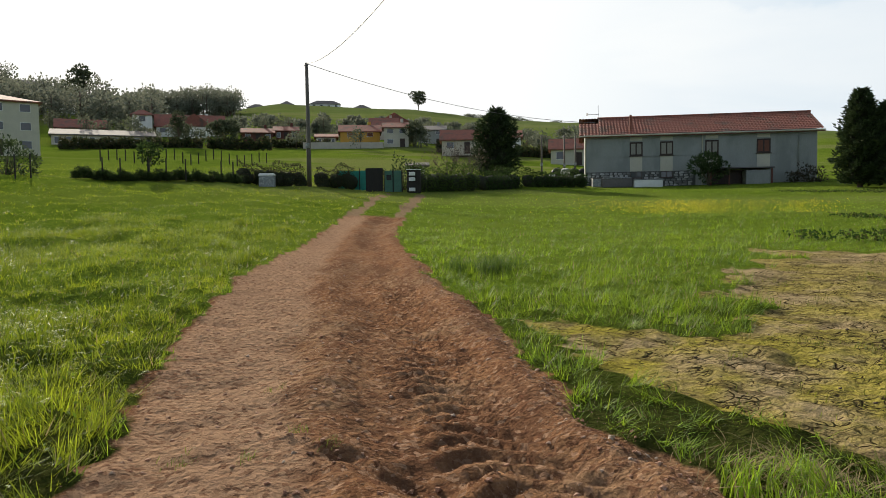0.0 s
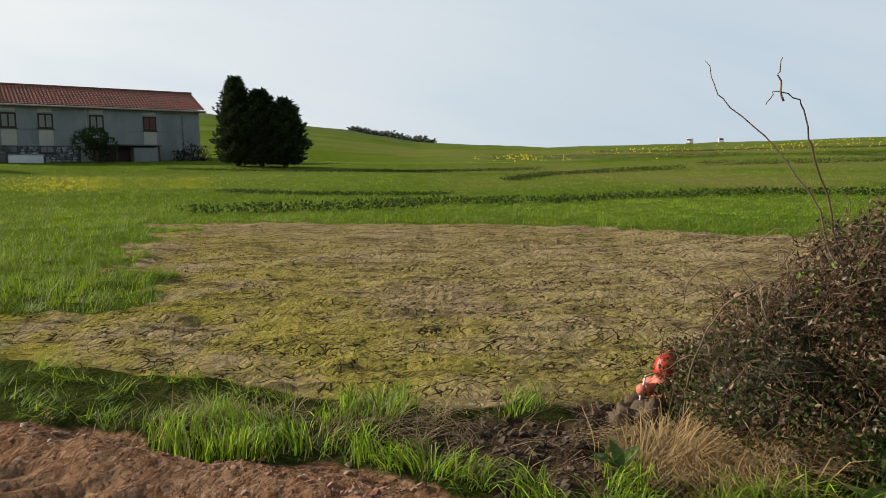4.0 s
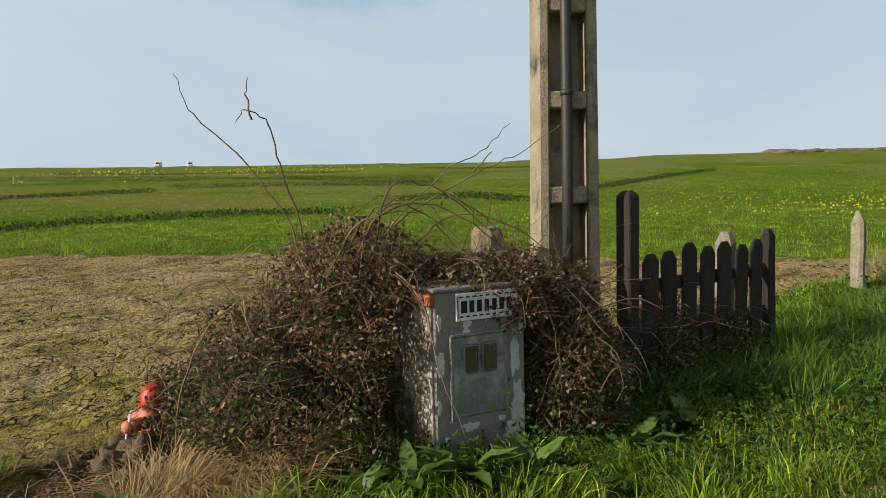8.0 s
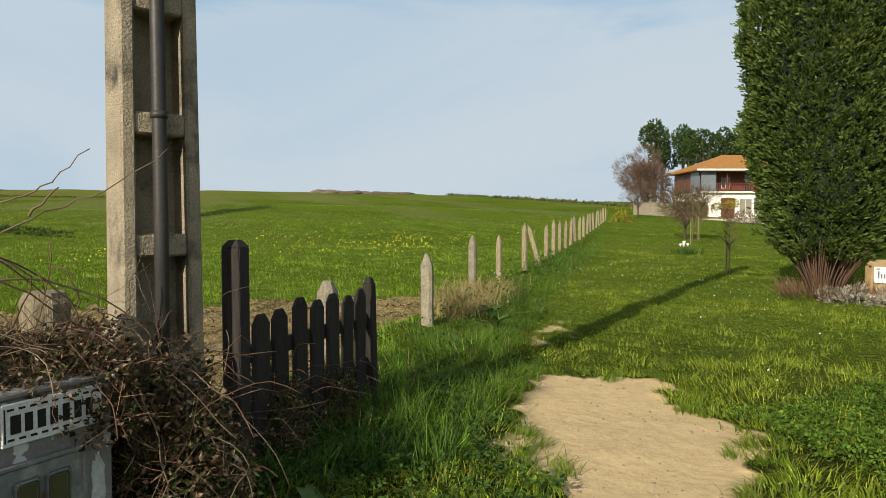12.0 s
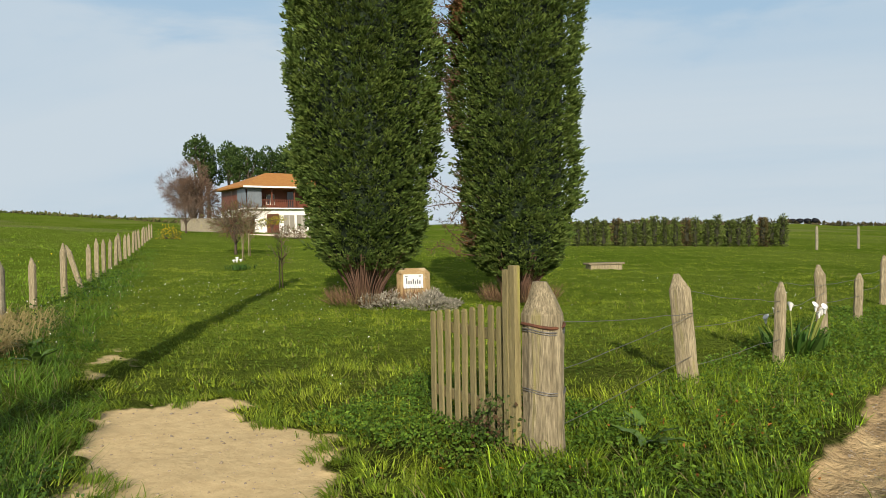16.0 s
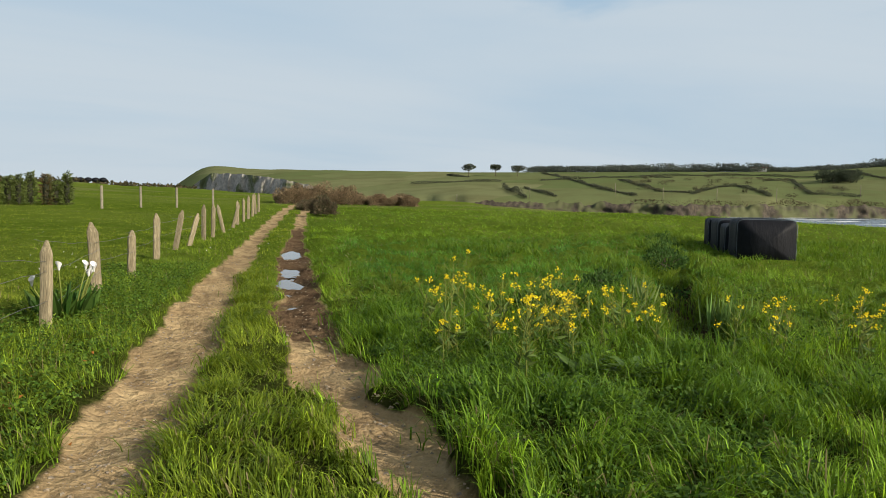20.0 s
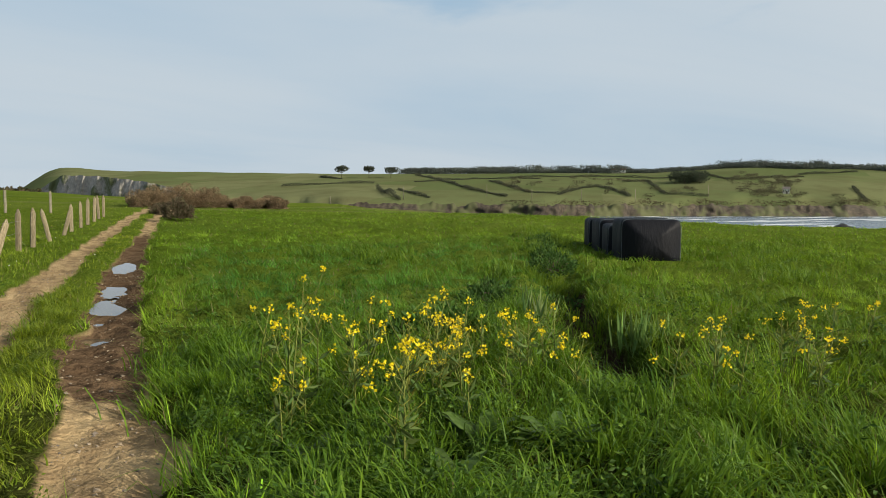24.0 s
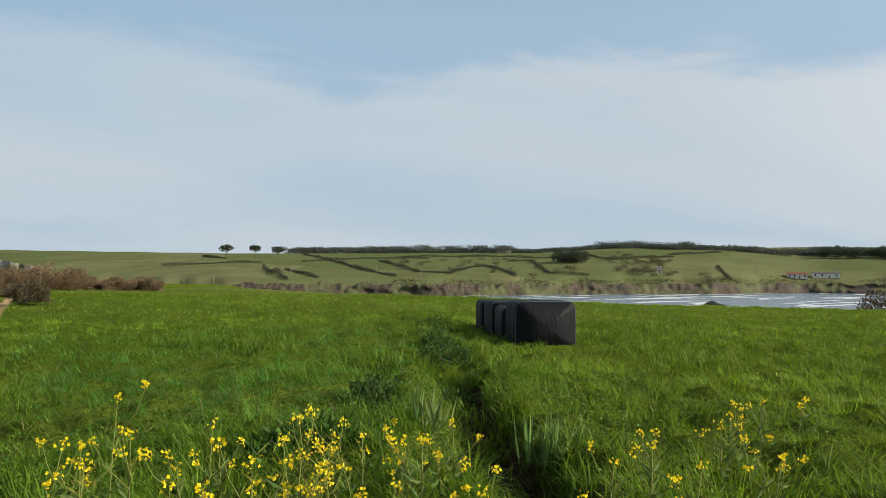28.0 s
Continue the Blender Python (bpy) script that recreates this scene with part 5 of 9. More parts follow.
def bramble():
    t = thing("bramble_bush", 3.2, 1.45, ground_at(3.2, 1.45), "tangled brown bramble bush smothering the meter cabinet", "bush")
    gz = ground_at(3.2, 1.45)
    # mounds: centre, radii
    mounds = [((0.0, 0.05, 0.05), (0.78, 0.66, 0.90), 0.48), ((0.05, -0.35, 0.58), (0.60, 0.52, 0.46), 0.20), ((0.02, -0.25, 0.85), (0.46, 0.42, 0.38), 0.07), ((0.55, -0.95, 0.15), (0.45, 0.42, 0.82), 0.24), ((0.30, -0.75, 0.80), (0.52, 0.48, 0.18), 0.12),
              ((0.38, -1.40, 0.05), (0.32, 0.30, 0.84), 0.17), ((0.62, -1.46, 0.0), (0.32, 0.30, 0.70), 0.13), ((1.25, -1.58, 0.0), (0.42, 0.22, 0.40), 0.08), ((1.85, -2.00, 0.0), (0.50, 0.28, 0.55), 0.12), ((2.40, -2.48, 0.0), (0.45, 0.26, 0.42), 0.08), ((0.30, -1.05, 0.64), (0.36, 0.34, 0.38), 0.13), ((-0.12, 0.72, 0.02), (0.34, 0.28, 0.42), 0.07)]
    r = random.Random(5)
    groups = {"stems": bmesh.new(), "dead_stems": bmesh.new()}
    for k in range(760):
        (cx, cy, cz), (ax, ay, az), _ = r.choices(mounds, [m[2] for m in mounds])[0]
        b, f = r.uniform(0, 2 * math.pi), r.uniform(0.2, 0.9)
        p = Vector((cx + ax * f * math.cos(b), cy + ay * f * math.sin(b), cz + az * math.sqrt(max(0.05, 1 - f * f)) * r.uniform(0.7, 1.05)))
        pts = [p]
        d = Vector((r.gauss(0, 1), r.gauss(0, 1), r.uniform(-0.2, 0.9))).normalized()
        for i in range(4):
            d = (d + Vector((r.gauss(0, 0.45), r.gauss(0, 0.45), r.gauss(-0.25, 0.4)))).normalized()
            pts.append(pts[-1] + d * r.uniform(0.06, 0.17))
        rad = r.uniform(0.0011, 0.0032)
        tube(spline(pts, 2), rad, 3, groups["stems" if k % 3 else "dead_stems"])
    tagged(part("stem_tangle", groups["stems"], TWIG_RED, t), "red-brown tangle of thin stems", kind="stuff")
    tagged(part("dead_stem_tangle", groups["dead_stems"], TWIG_PALE, t), "pale tangle of dead stems", kind="stuff")
    # solid lumps added inside the bush to block light and read as deep shade
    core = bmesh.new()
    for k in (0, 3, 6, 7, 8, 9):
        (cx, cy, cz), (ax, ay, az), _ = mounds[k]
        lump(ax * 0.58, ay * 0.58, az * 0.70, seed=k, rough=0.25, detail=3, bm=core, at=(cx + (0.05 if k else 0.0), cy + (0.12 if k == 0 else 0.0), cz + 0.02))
    part("inner_mass", core, TWIG_SHADE, t, "solid inner lumps coloured dark for the shade within")
    P, D = [], []
    for (cx, cy, cz), (ax, ay, az), share in mounds:
        n = int(36000 * share)
        v = unit(n)
        v[:, 2] = np.abs(v[:, 2]) - 0.12
        k = 1 + 0.16 * np.sin(v[:, 0] * 7 + cx * 9) * np.sin(v[:, 1] * 6) + 0.08 * np.sin(v[:, 2] * 15 + v[:, 0] * 9)
        rad = (0.62 + 0.42 * rng.uniform(0, 1, n) ** 0.6) * k
        P.append(np.array([cx, cy, cz]) + v * rad[:, None] * np.array([ax, ay, az]))
        D.append(v * 0.4 + unit(n))
    P, D = np.concatenate(P), np.concatenate(D)
    # keep the cabinet's front and left side in sight
    wx, wy = P[:, 0] + 3.2, P[:, 1] + 1.45
    c, s = math.cos(radians(-48.6)), math.sin(radians(-48.6))
    lx, ly = (wx - 2.92) * c + (wy - 0.70) * s, -(wx - 2.92) * s + (wy - 0.70) * c
    zz = P[:, 2] + gz
    clear = (lx > -0.10) & (lx < 0.47 - 0.13 * (zz > 0.55) + 0.04 * np.sin(zz * 30)) & (ly < 0.03) & (zz < 0.88) | (lx > -0.20) & (lx < 0.02) & (ly < 0.24 + 0.15 * rng.uniform(-1, 1, len(P))) & (zz < 0.86)
    boxed = (lx > 0) & (lx < 0.55) & (ly > 0) & (ly < 0.45) & (zz < 0.9)
    keep = ~clear & ~boxed & (P[:, 2] > -0.02)
    P, D = P[keep], D[keep]
    n = len(P)
    low = np.clip(1 - P[:, 2] / 0.7, 0, 1)
    green = rng.uniform(0, 1, n) < 0.10 + 0.46 * low
    col = np.where(green[:, None], tints(n, (0.030, 0.060, 0.014), (0.055, 0.095, 0.02)), tints(n, (0.16, 0.105, 0.060), (0.095, 0.066, 0.040), (0.28, 0.20, 0.12), (0.055, 0.058, 0.028), jitter=0.40))
    pale = rng.uniform(0, 1, n) < 0.02
    col[pale] = (0.42, 0.38, 0.30)
    pick = rng.choice(n, 15000)
    twig = rng.normal(size=(15000, 3)) + np.array([0, 0, -0.2])
    tagged(part("twig_litter", leaf_mesh("twig_litter", P[pick] * np.array([0.97, 0.97, 0.98]), twig, rng.uniform(0.06, 0.24, 15000), 0.0036, tints(15000, (0.22, 0.13, 0.08), (0.36, 0.25, 0.15), (0.14, 0.08, 0.05)), DRY), None, t), "fine dry twigs through the bush", kind="stuff")
    part("leaves", leaf_mesh("leaves", P, D, rng.uniform(0.018, 0.042, n), rng.uniform(0.012, 0.026, n), col, LEAF), None, t, "small dark withered and green leaves")
    o = Vector((3.2, 1.45, gz))
    canes = [((2.86, 1.30, 0.75), (2.83, 1.38, 1.16), (2.74, 1.58, 1.56), (2.62, 1.79, 1.79), (2.57, 1.86, 1.99)), ((2.88, 1.28, 0.7), (2.84, 1.34, 1.16), (2.76, 1.42, 1.55), (2.74, 1.46, 1.75), (2.69, 1.56, 1.82), (2.66, 1.60, 1.76)),
             ((2.70, 1.53, 1.78), (2.69, 1.55, 1.88), (2.71, 1.55, 1.97)), ((2.95, 1.35, 0.85), (3.0, 1.09, 1.23), (3.05, 0.92, 1.36), (3.22, 0.65, 1.37), (3.36, 0.43, 1.18), (3.42, 0.35, 0.95)),
             ((2.9, 1.25, 0.8), (3.15, 0.95, 1.25), (3.22, 0.65, 1.53), (3.24, 0.50, 1.60), (3.27, 0.34, 1.75)), ((2.9, 1.2, 0.85), (3.1, 0.95, 1.22), (3.34, 0.55, 1.50), (3.42, 0.30, 1.60), (3.5, 0.07, 1.78)),
             ((3.34, 0.55, 1.50), (3.38, 0.45, 1.62)), ((3.0, 1.2, 0.8), (3.05, 1.0, 1.30), (3.2, 0.8, 1.28), (3.35, 0.62, 1.02)), ((3.1, 1.1, 0.8), (3.0, 0.95, 1.40), (3.12, 0.75, 1.43), (3.3, 0.5, 1.22), (3.5, 0.35, 0.95)),
             ((2.9, 1.15, 0.9), (3.0, 1.0, 1.28), (3.15, 0.72, 1.33), (3.3, 0.42, 1.12), (3.45, 0.22, 0.88)), ((2.85, 1.3, 0.85), (2.95, 1.12, 1.22), (3.1, 0.85, 1.30), (3.22, 0.62, 1.14), (3.3, 0.5, 0.9)), ((3.1, 1.05, 0.9), (3.2, 0.75, 1.22), (3.32, 0.5, 1.26), (3.5, 0.2, 1.08), (3.62, 0.05, 0.8)),
             ((2.5, 1.9, 0.35), (2.52, 1.75, 0.72), (2.58, 1.5, 0.95), (2.75, 1.3, 1.0)), ((2.95, 0.9, 1.0), (2.80, 0.72, 0.85), (2.75, 0.62, 0.5), (2.85, 0.5, 0.12)), ((3.35, 0.25, 0.95), (3.30, 0.14, 0.7), (3.28, 0.08, 0.3)),
             ((2.75, 1.55, 0.6), (2.72, 1.75, 0.98), (2.68, 1.98, 0.9), (2.66, 2.05, 0.62)), ((2.9, 1.1, 0.85), (2.95, 1.0, 1.45)), ((3.0, 1.0, 0.9), (3.02, 0.9, 1.5))]
    for k, c in enumerate(canes):
        pts = [p - o + Vector((r.gauss(0, 0.006), r.gauss(0, 0.006), r.gauss(0, 0.006))) for p in spline(c, 5)]
        m = len(pts)
        part("cane", tube(pts, [(0.0060 if k < 16 else 0.0036) * (1 - 0.72 * i / m) for i in range(m)], 5), (TWIG_PALE, TWIG_RED)[k in (1, 3, 7, 8, 9)], t, "long bare arching bramble cane")
    n = 160
    sprout = np.array([[2.86, 1.35, 0.95], [2.83, 1.6, 0.2], [2.95, 1.2, 0.35], [3.1, 0.25, 0.25], [3.3, 0.9, 1.15]])[rng.randint(0, 5, n)] - np.array(o)
    tagged(part("green_shoot", leaf_mesh("green_shoot", sprout + rng.normal(0, 0.10, (n, 3)), unit(n) + np.array([-0.5, 0, 0.4]), rng.uniform(0.025, 0.05, n), 0.022, tints(n, (0.13, 0.24, 0.03), (0.09, 0.19, 0.025)), LEAF), None, t), "fresh bright green shoots", kind="stuff")
    return t


def dark_gate():
    post = thing("gate_post", 4.50, -0.30, ground_at(4.5, -0.3) - 0.02, "square black tarred gate post with a worn head", "post", rz=-37)
    bm = block(0.115, 0.115, 1.36, (0, 0, 0), 0.008)
    block(0.115, 0.115, 0.04, (0, 0, 1.36), 0.0, 0.45, bm)
    part("shaft", bm, WOOD_DARK, post)
    g = thing("picket_gate", 4.608, -0.380, ground_at(5.2, -0.9), "old black wooden picket gate standing ajar in brambles", "gate", rz=-39.7)
    for k, z0 in enumerate((0.30, 0.66)):
        part("rail", block(1.76, 0.035, 0.10, (0.93, 0.035, z0), 0.004), WOOD_DARK, g)
    r = random.Random(3)
    for k in range(8):
        x0 = 0.12 + 0.238 * k
        tallness = (0.91 + r.uniform(-0.025, 0.025)) + (0.07 if k == 7 else 0)
        bm = block(0.160 if k < 7 else 0.095, 0.034 if k < 7 else 0.08, tallness, (0, 0, 0), 0.006)
        block(0.150 if k < 7 else 0.09, 0.032 if k < 7 else 0.07, 0.05, (0, 0, tallness), 0.006, 0.55, bm)
        p = part("picket", bm, WOOD_DARK, g)
        p.matrix_local = pose(x0, r.uniform(-0.006, 0.006), r.uniform(-0.01, 0.02), r.uniform(-1, 1), r.uniform(-1.6, 1.6), 0)
    return g


def stake(name, x, y, tall, wide, thick, material, label, category="fence post", point=0.14, lean=(0, 0), rz=0.0, group="", sides=10, grooves=0.05, seed=0, blunt=0.25, sunk=0.03):
    """A split post with a hewn point, grooved faces and uneven outline."""
    r = random.Random(seed)
    bm = bmesh.new()
    rows, rings = 7, []
    for i in range(rows + 3):
        s = i / rows
        z = tall * (1 - point) * min(s, 1.0)
        k = 1.0
        if i > rows:
            f = (i - rows) / 2
            z, k = tall * (1 - point) + tall * point * f, 1 - (1 - blunt) * f
        wob = r.uniform(-0.03, 0.03)
        rings.append([bm.verts.new((wide / 2 * k * math.copysign(abs(math.cos(a)) ** 0.7, math.cos(a)) * (1 + grooves * math.sin(5 * a + seed)) + wob * wide + (0.10 * wide * (1 - k) if seed % 2 else 0),
                                    thick / 2 * k * math.copysign(abs(math.sin(a)) ** 0.7, math.sin(a)) * (1 + grooves * math.cos(4 * a + seed)), z)) for a in np.linspace(0, 2 * math.pi, sides + 1)[:-1]])
    for r0, r1 in zip(rings, rings[1:]):
        for k in range(sides):
            bm.faces.new((r0[k], r0[(k + 1) % sides], r1[(k + 1) % sides], r1[k]))
    bm.faces.new(rings[-1])
    return solo(name, bm, material, label, category, group, at=pose(x, y, ground_at(x, y) - sunk, lean[0], lean[1], rz))


meter_cabinet()
concrete_pole()
bramble()
dark_gate()
stake("stump_post", 3.93, 0.58, 1.18, 0.26, 0.20, WOOD_GREY, "grey weathered stump of a wooden post among brambles", "post", point=0.04, blunt=0.8, seed=4, rz=20)
stake("stone_post", 6.05, -1.17, 1.02, 0.20, 0.17, STONE_POST, "pale lichened post with broken pointed head behind the gate", point=0.10, blunt=0.45, seed=3, rz=-20)

# red fire hydrant beside the brambles
hyd = thing("fire_hydrant", 2.96, 2.36, ground_at(2.96, 2.36) - 0.10, "small red fire hydrant, tilted and half buried in soil", "hydrant")
hyd.matrix_world = pose(2.93, 2.40, ground_at(2.93, 2.40) - 0.05, 11, 5, 20)
part("foot", tube([(0, 0, 0), (0, 0, 0.035), (0, 0, 0.05), (0, 0, 0.085), (0, 0, 0.10)], [0.115, 0.118, 0.105, 0.10, 0.075], 16), PINK_PAINT, hyd, "faded pinkish foot flange")
for k in range(6):
    fx_, fy_ = 0.092 * math.cos(k * math.pi / 3), 0.092 * math.sin(k * math.pi / 3)
    part("bolt", tube([(fx_, fy_, 0.08), (fx_, fy_, 0.105)], 0.012, 6), RUST, hyd)
part("barrel", tube([(0, 0, 0.08), (0, 0, 0.17), (0, 0, 0.21), (0, 0, 0.26), (0, 0, 0.30)], [0.052, 0.050, 0.072, 0.072, 0.05], 16), PINK_PAINT, hyd, "faded red barrel")
for k, (ox, oy) in enumerate(((-0.86, 0.5), (0.7, 0.71))):
    o_ = part("outlet", tube([(ox * 0.05, oy * 0.05, 0.225), (ox * 0.11, oy * 0.11, 0.215), (ox * 0.12, oy * 0.12, 0.212), (ox * 0.155, oy * 0.155, 0.205)], [0.030, 0.032, 0.042, 0.042], 12), PINK_PAINT, hyd)
    part("outlet_cap", tube([(ox * 0.152, oy * 0.152, 0.206), (ox * 0.17, oy * 0.17, 0.202), (ox * 0.19, oy * 0.19, 0.198)], [0.038, 0.038, 0.014], 8), PINK_PAINT, o_)
part("bonnet", tube([(0, 0, 0.29), (0, 0, 0.305), (0, 0, 0.33), (0, 0, 0.40), (0, 0, 0.425), (0, 0, 0.435)], [0.05, 0.076, 0.078, 0.070, 0.05, 0.025], 16), RED_PAINT, hyd, "bright red bonnet")
part("spindle", tube([(0, 0, 0.43), (0, 0, 0.465)], 0.018, 5), RED_PAINT, hyd)
part("strap", tube([(-0.13, 0.06, 0.02), (-0.15, 0.075, 0.16), (-0.14, 0.075, 0.30)], 0.006, 5), WHITE_TILE, hyd, "thin white strap")

# ---- pale gate and the post fence along the lane ----
gate2 = thing("picket_gate", 2.80, -4.16, ground_at(3.3, -4.4), "greenish weathered wooden picket gate standing open", "gate", rz=-22)
# local x runs away from the post
r_gate = random.Random(8)
for k in range(9):
    tall_k = 0.98 - 0.012 * k + r_gate.uniform(-0.015, 0.015)
    bm = block(0.064, 0.016, tall_k - 0.03, (0, 0, 0), 0.004)
    block(0.070, 0.020, 0.03, (0, 0, tall_k - 0.03), 0.003, 0.6, bm)
    p = part("picket", bm, WOOD_GREEN, gate2)
    p.matrix_local = pose(0.10 + 0.106 * k, r_gate.uniform(-0.004, 0.004), 0.02, 0, r_gate.uniform(-0.8, 0.8), 0)
for z0 in (0.22, 0.74):
    part("rail", block(0.98, 0.03, 0.08, (0.50, -0.03, z0), 0.004), WOOD_GREEN, gate2)
gp = thing("gate_post", 2.74, -4.10, ground_at(2.74, -4.1) - 0.02, "thin square greenish gate post beside the pale gate", "post", rz=-25)
part("board", block(0.075, 0.05, 1.33, (-0.03, 0, 0), 0.004), WOOD_GREEN, gp)
part("board", block(0.062, 0.05, 1.30, (0.04, 0.004, 0), 0.004), WOOD_GREEN, gp)

big = thing("corner_post", 2.53, -4.15, ground_at(2.53, -4.15) - 0.06, "thick split grey corner post bound with rusty wire", "fence post", rz=10)
ob = stake("shaft", 0, 0, 1.28, 0.27, 0.20, WOOD_GREY, "", point=0.17, blunt=0.34, seed=7, grooves=0.09, sides=22)
for key in ("category", "label"):
    if key in ob:
        del ob[key]
ob.parent, ob.matrix_world = big, Matrix.Identity(4)
ob.matrix_local = Matrix.Identity(4)
for z0, m, rad in ((0.99, RUST, 0.012), (0.96, WIRE, 0.005), (0.945, WIRE, 0.004), (0.56, WIRE, 0.004), (0.545, WIRE, 0.004), (0.14, WIRE, 0.004)):
    ring = [(0.145 * math.cos(a), 0.112 * math.sin(a), z0 + 0.012 * math.sin(a * 2)) for a in np.linspace(0, 2 * math.pi, 19)]
    part("wire_binding", tube(ring, rad, 4), m, big, "rusty iron band" if m is RUST else "twisted wire")
LANE_POSTS = [(2.36, -7.07, 1.14, 0.20), (1.80, -8.70, 0.97, 0.125), (1.64, -11.4, 1.03, 0.15), (1.30, -12.8, 0.80, 0.13), (1.08, -15.6, 0.95, 0.14), (0.80, -17.6, 0.95, 0.13), (0.52, -19.0, 0.85, 0.13), (0.18, -20.8, 1.0, 0.13),
              (-0.08, -22.1, 1.0, 0.12), (-0.45, -24.3, 0.95, 0.12), (-0.8, -26.6, 0.9, 0.12), (-1.05, -28.6, 0.95, 0.12), (-1.4, -31.0, 1.0, 0.12), (-1.7, -33.2, 1.05, 0.13), (-2.05, -35.8, 1.1, 0.13), (-2.35, -38.2, 1.1, 0.13), (-2.7, -41, 1.1, 0.13)]
LEANS = {0: (0, 5), 5: (0, -11), 6: (0, -16), 9: (0, 12), 10: (6, -14)}
for k, (px, py, ph, pw) in enumerate(LANE_POSTS):
    stake("fence_post", px, py, ph, pw, pw * 0.6, WOOD_GREY, "pointed grey split-wood fence post with wires" if k < 4 else "pointed grey fence post along the lane", group="posts along the lane", seed=k + 11, lean=LEANS.get(k, (0, random.Random(k).uniform(-3, 3))), rz=random.Random(k + 50).uniform(-20, 20), grooves=0.08 if k == 0 else 0.05, sides=16 if k < 3 else 8)
wires = thing("fence_wire", 2.53, -4.15, 0, "slack galvanised wires strung along the posts", "wire")
prev = (2.53, -4.15)
for k, (px, py, ph, pw) in enumerate(LANE_POSTS[:8]):
    for z0, z1, sag in ((0.95, 0.72, -0.03), (0.55, 0.62 if k else 0.70, -0.02), (0.14, 0.30, 0.0)) if k < 3 else ((0.72, 0.68, -0.02), (0.45, 0.42, -0.02)):
        a, c = (prev[0] - 2.53 + 0.08, prev[1] + 4.15, ground_at(*prev) + z0), (px - 2.53 - 0.05, py + 4.15, ground_at(px, py) + z1)
        part("strand", tube(curve_pts(a, c, sag, 8, 0.012, k), 0.0028, 4), WIRE, wires)
    prev = (px, py)

# ---- posts between garden and open field ----
SPOTS = [(9.2, -3.2, 0.98, 0.19, 0), (12.0, -5.1, 1.05, 0.17, 0), (13.9, -6.55, 0.95, 0.14, 0), (15.5, -8.0, 1.15, 0.14, 0)]
sx, sy = 17.3, -9.4
for k in range(17):
    SPOTS.append((sx, sy, random.Random(k).uniform(0.98, 1.15), 0.13, 20 if k == 0 else random.Random(k + 9).uniform(-4, 4)))
    step = 1.6 + 0.10 * k
    sx, sy = sx + step * 0.80, sy - step * 0.60
for k, (px, py, ph, pw, ln) in enumerate(SPOTS):
    stake("fence_post", px, py, ph, pw, pw * 0.65, STONE_POST if k < 2 else WOOD_GREY, "pale pointed post between garden and green field", group="posts of the garden fence", seed=k + 31, lean=(0, ln), point=0.16, blunt=0.2, rz=20)
for k in range(4):
    px, py = ((4.96, -39.8), (3.4, -43.0), (1.6, -44.5), (-0.4, -46.2))[k]
    stake("fence_post", px, py, 1.2, 0.13, 0.10, STONE_POST, "short pale post in the far meadow", group="posts in the far meadow", seed=k, point=0.05, blunt=0.7)

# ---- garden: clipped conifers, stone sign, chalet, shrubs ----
# inner shell colour: the shade behind the leaf fans, painted very dark green
CYPRESS_IN = mat("cypress_inner_shade", (0.012, 0.030, 0.007), (0.007, 0.014, 0.005), scale=9, fine=40, bump=0.8)
CYPRESS = ((0.068, 0.112, 0.022), (0.095, 0.148, 0.028), (0.135, 0.190, 0.038))
pair = []
pair.append(clipped_cypress(9.50, -10.70, [(0.72, 0.62), (1.0, 0.86), (1.5, 1.05), (2.2, 1.22), (3.2, 1.36), (4.6, 1.44), (6.0, 1.38), (7.4, 1.05), (8.3, 0.4)], "tall clipped dark green cypress with bare reddish stems below", tufts=11500, seed=2, group="pair of clipped cypresses", brown=((5.6, 1.3, 0.45), (2.2, 6.4, 0.4)), colours=CYPRESS))
pair.append(clipped_cypress(7.28, -12.80, [(0.55, 0.55), (0.9, 0.86), (1.3, 0.98), (1.9, 1.06), (3.2, 1.19), (4.8, 1.25), (6.2, 1.22), (7.6, 0.95), (8.4, 0.35)], "tall clipped cypress with brown dead patches", tufts=10300, seed=5, group="pair of clipped cypresses", brown=((0.6, 1.6, 0.5), (0.8, 5.2, 0.4), (1.2, 6.0, 0.6), (0.5, 2.4, 0.3)), colours=CYPRESS))
# loose dead twigs where the two crowns meet
r_d = random.Random(6)
bm = bmesh.new()
P_dead = []
for k in range(34):
    z0 = r_d.choice((r_d.uniform(0.9, 2.2), r_d.uniform(3.3, 5.6), r_d.uniform(4.0, 5.6)))
    s0 = Vector((0.55 + r_d.uniform(-0.1, 0.3), 0.75 + r_d.uniform(-0.2, 0.2), z0))
    e0 = s0 + Vector((r_d.uniform(0.2, 0.75), r_d.uniform(0.2, 0.7), r_d.uniform(-0.2, 0.7)))
    line = spline([s0, s0.lerp(e0, 0.5) + Vector((r_d.gauss(0, 0.08), r_d.gauss(0, 0.08), r_d.gauss(0.05, 0.08))), e0], 4)
    tube(line, [0.014 * (1 - 0.8 * i / len(line)) for i in range(len(line))], 4, bm)
    P_dead += [tuple(p) for p in line[2:] if r_d.random() < 0.75]
tagged(part("dead_branch", bm, TWIG_RED, pair[1]), "bare dead twigs between the crowns", kind="stuff")
P_dead = np.repeat(np.array(P_dead), 12, axis=0) + rng.normal(0, 0.055, (len(P_dead) * 12, 3))
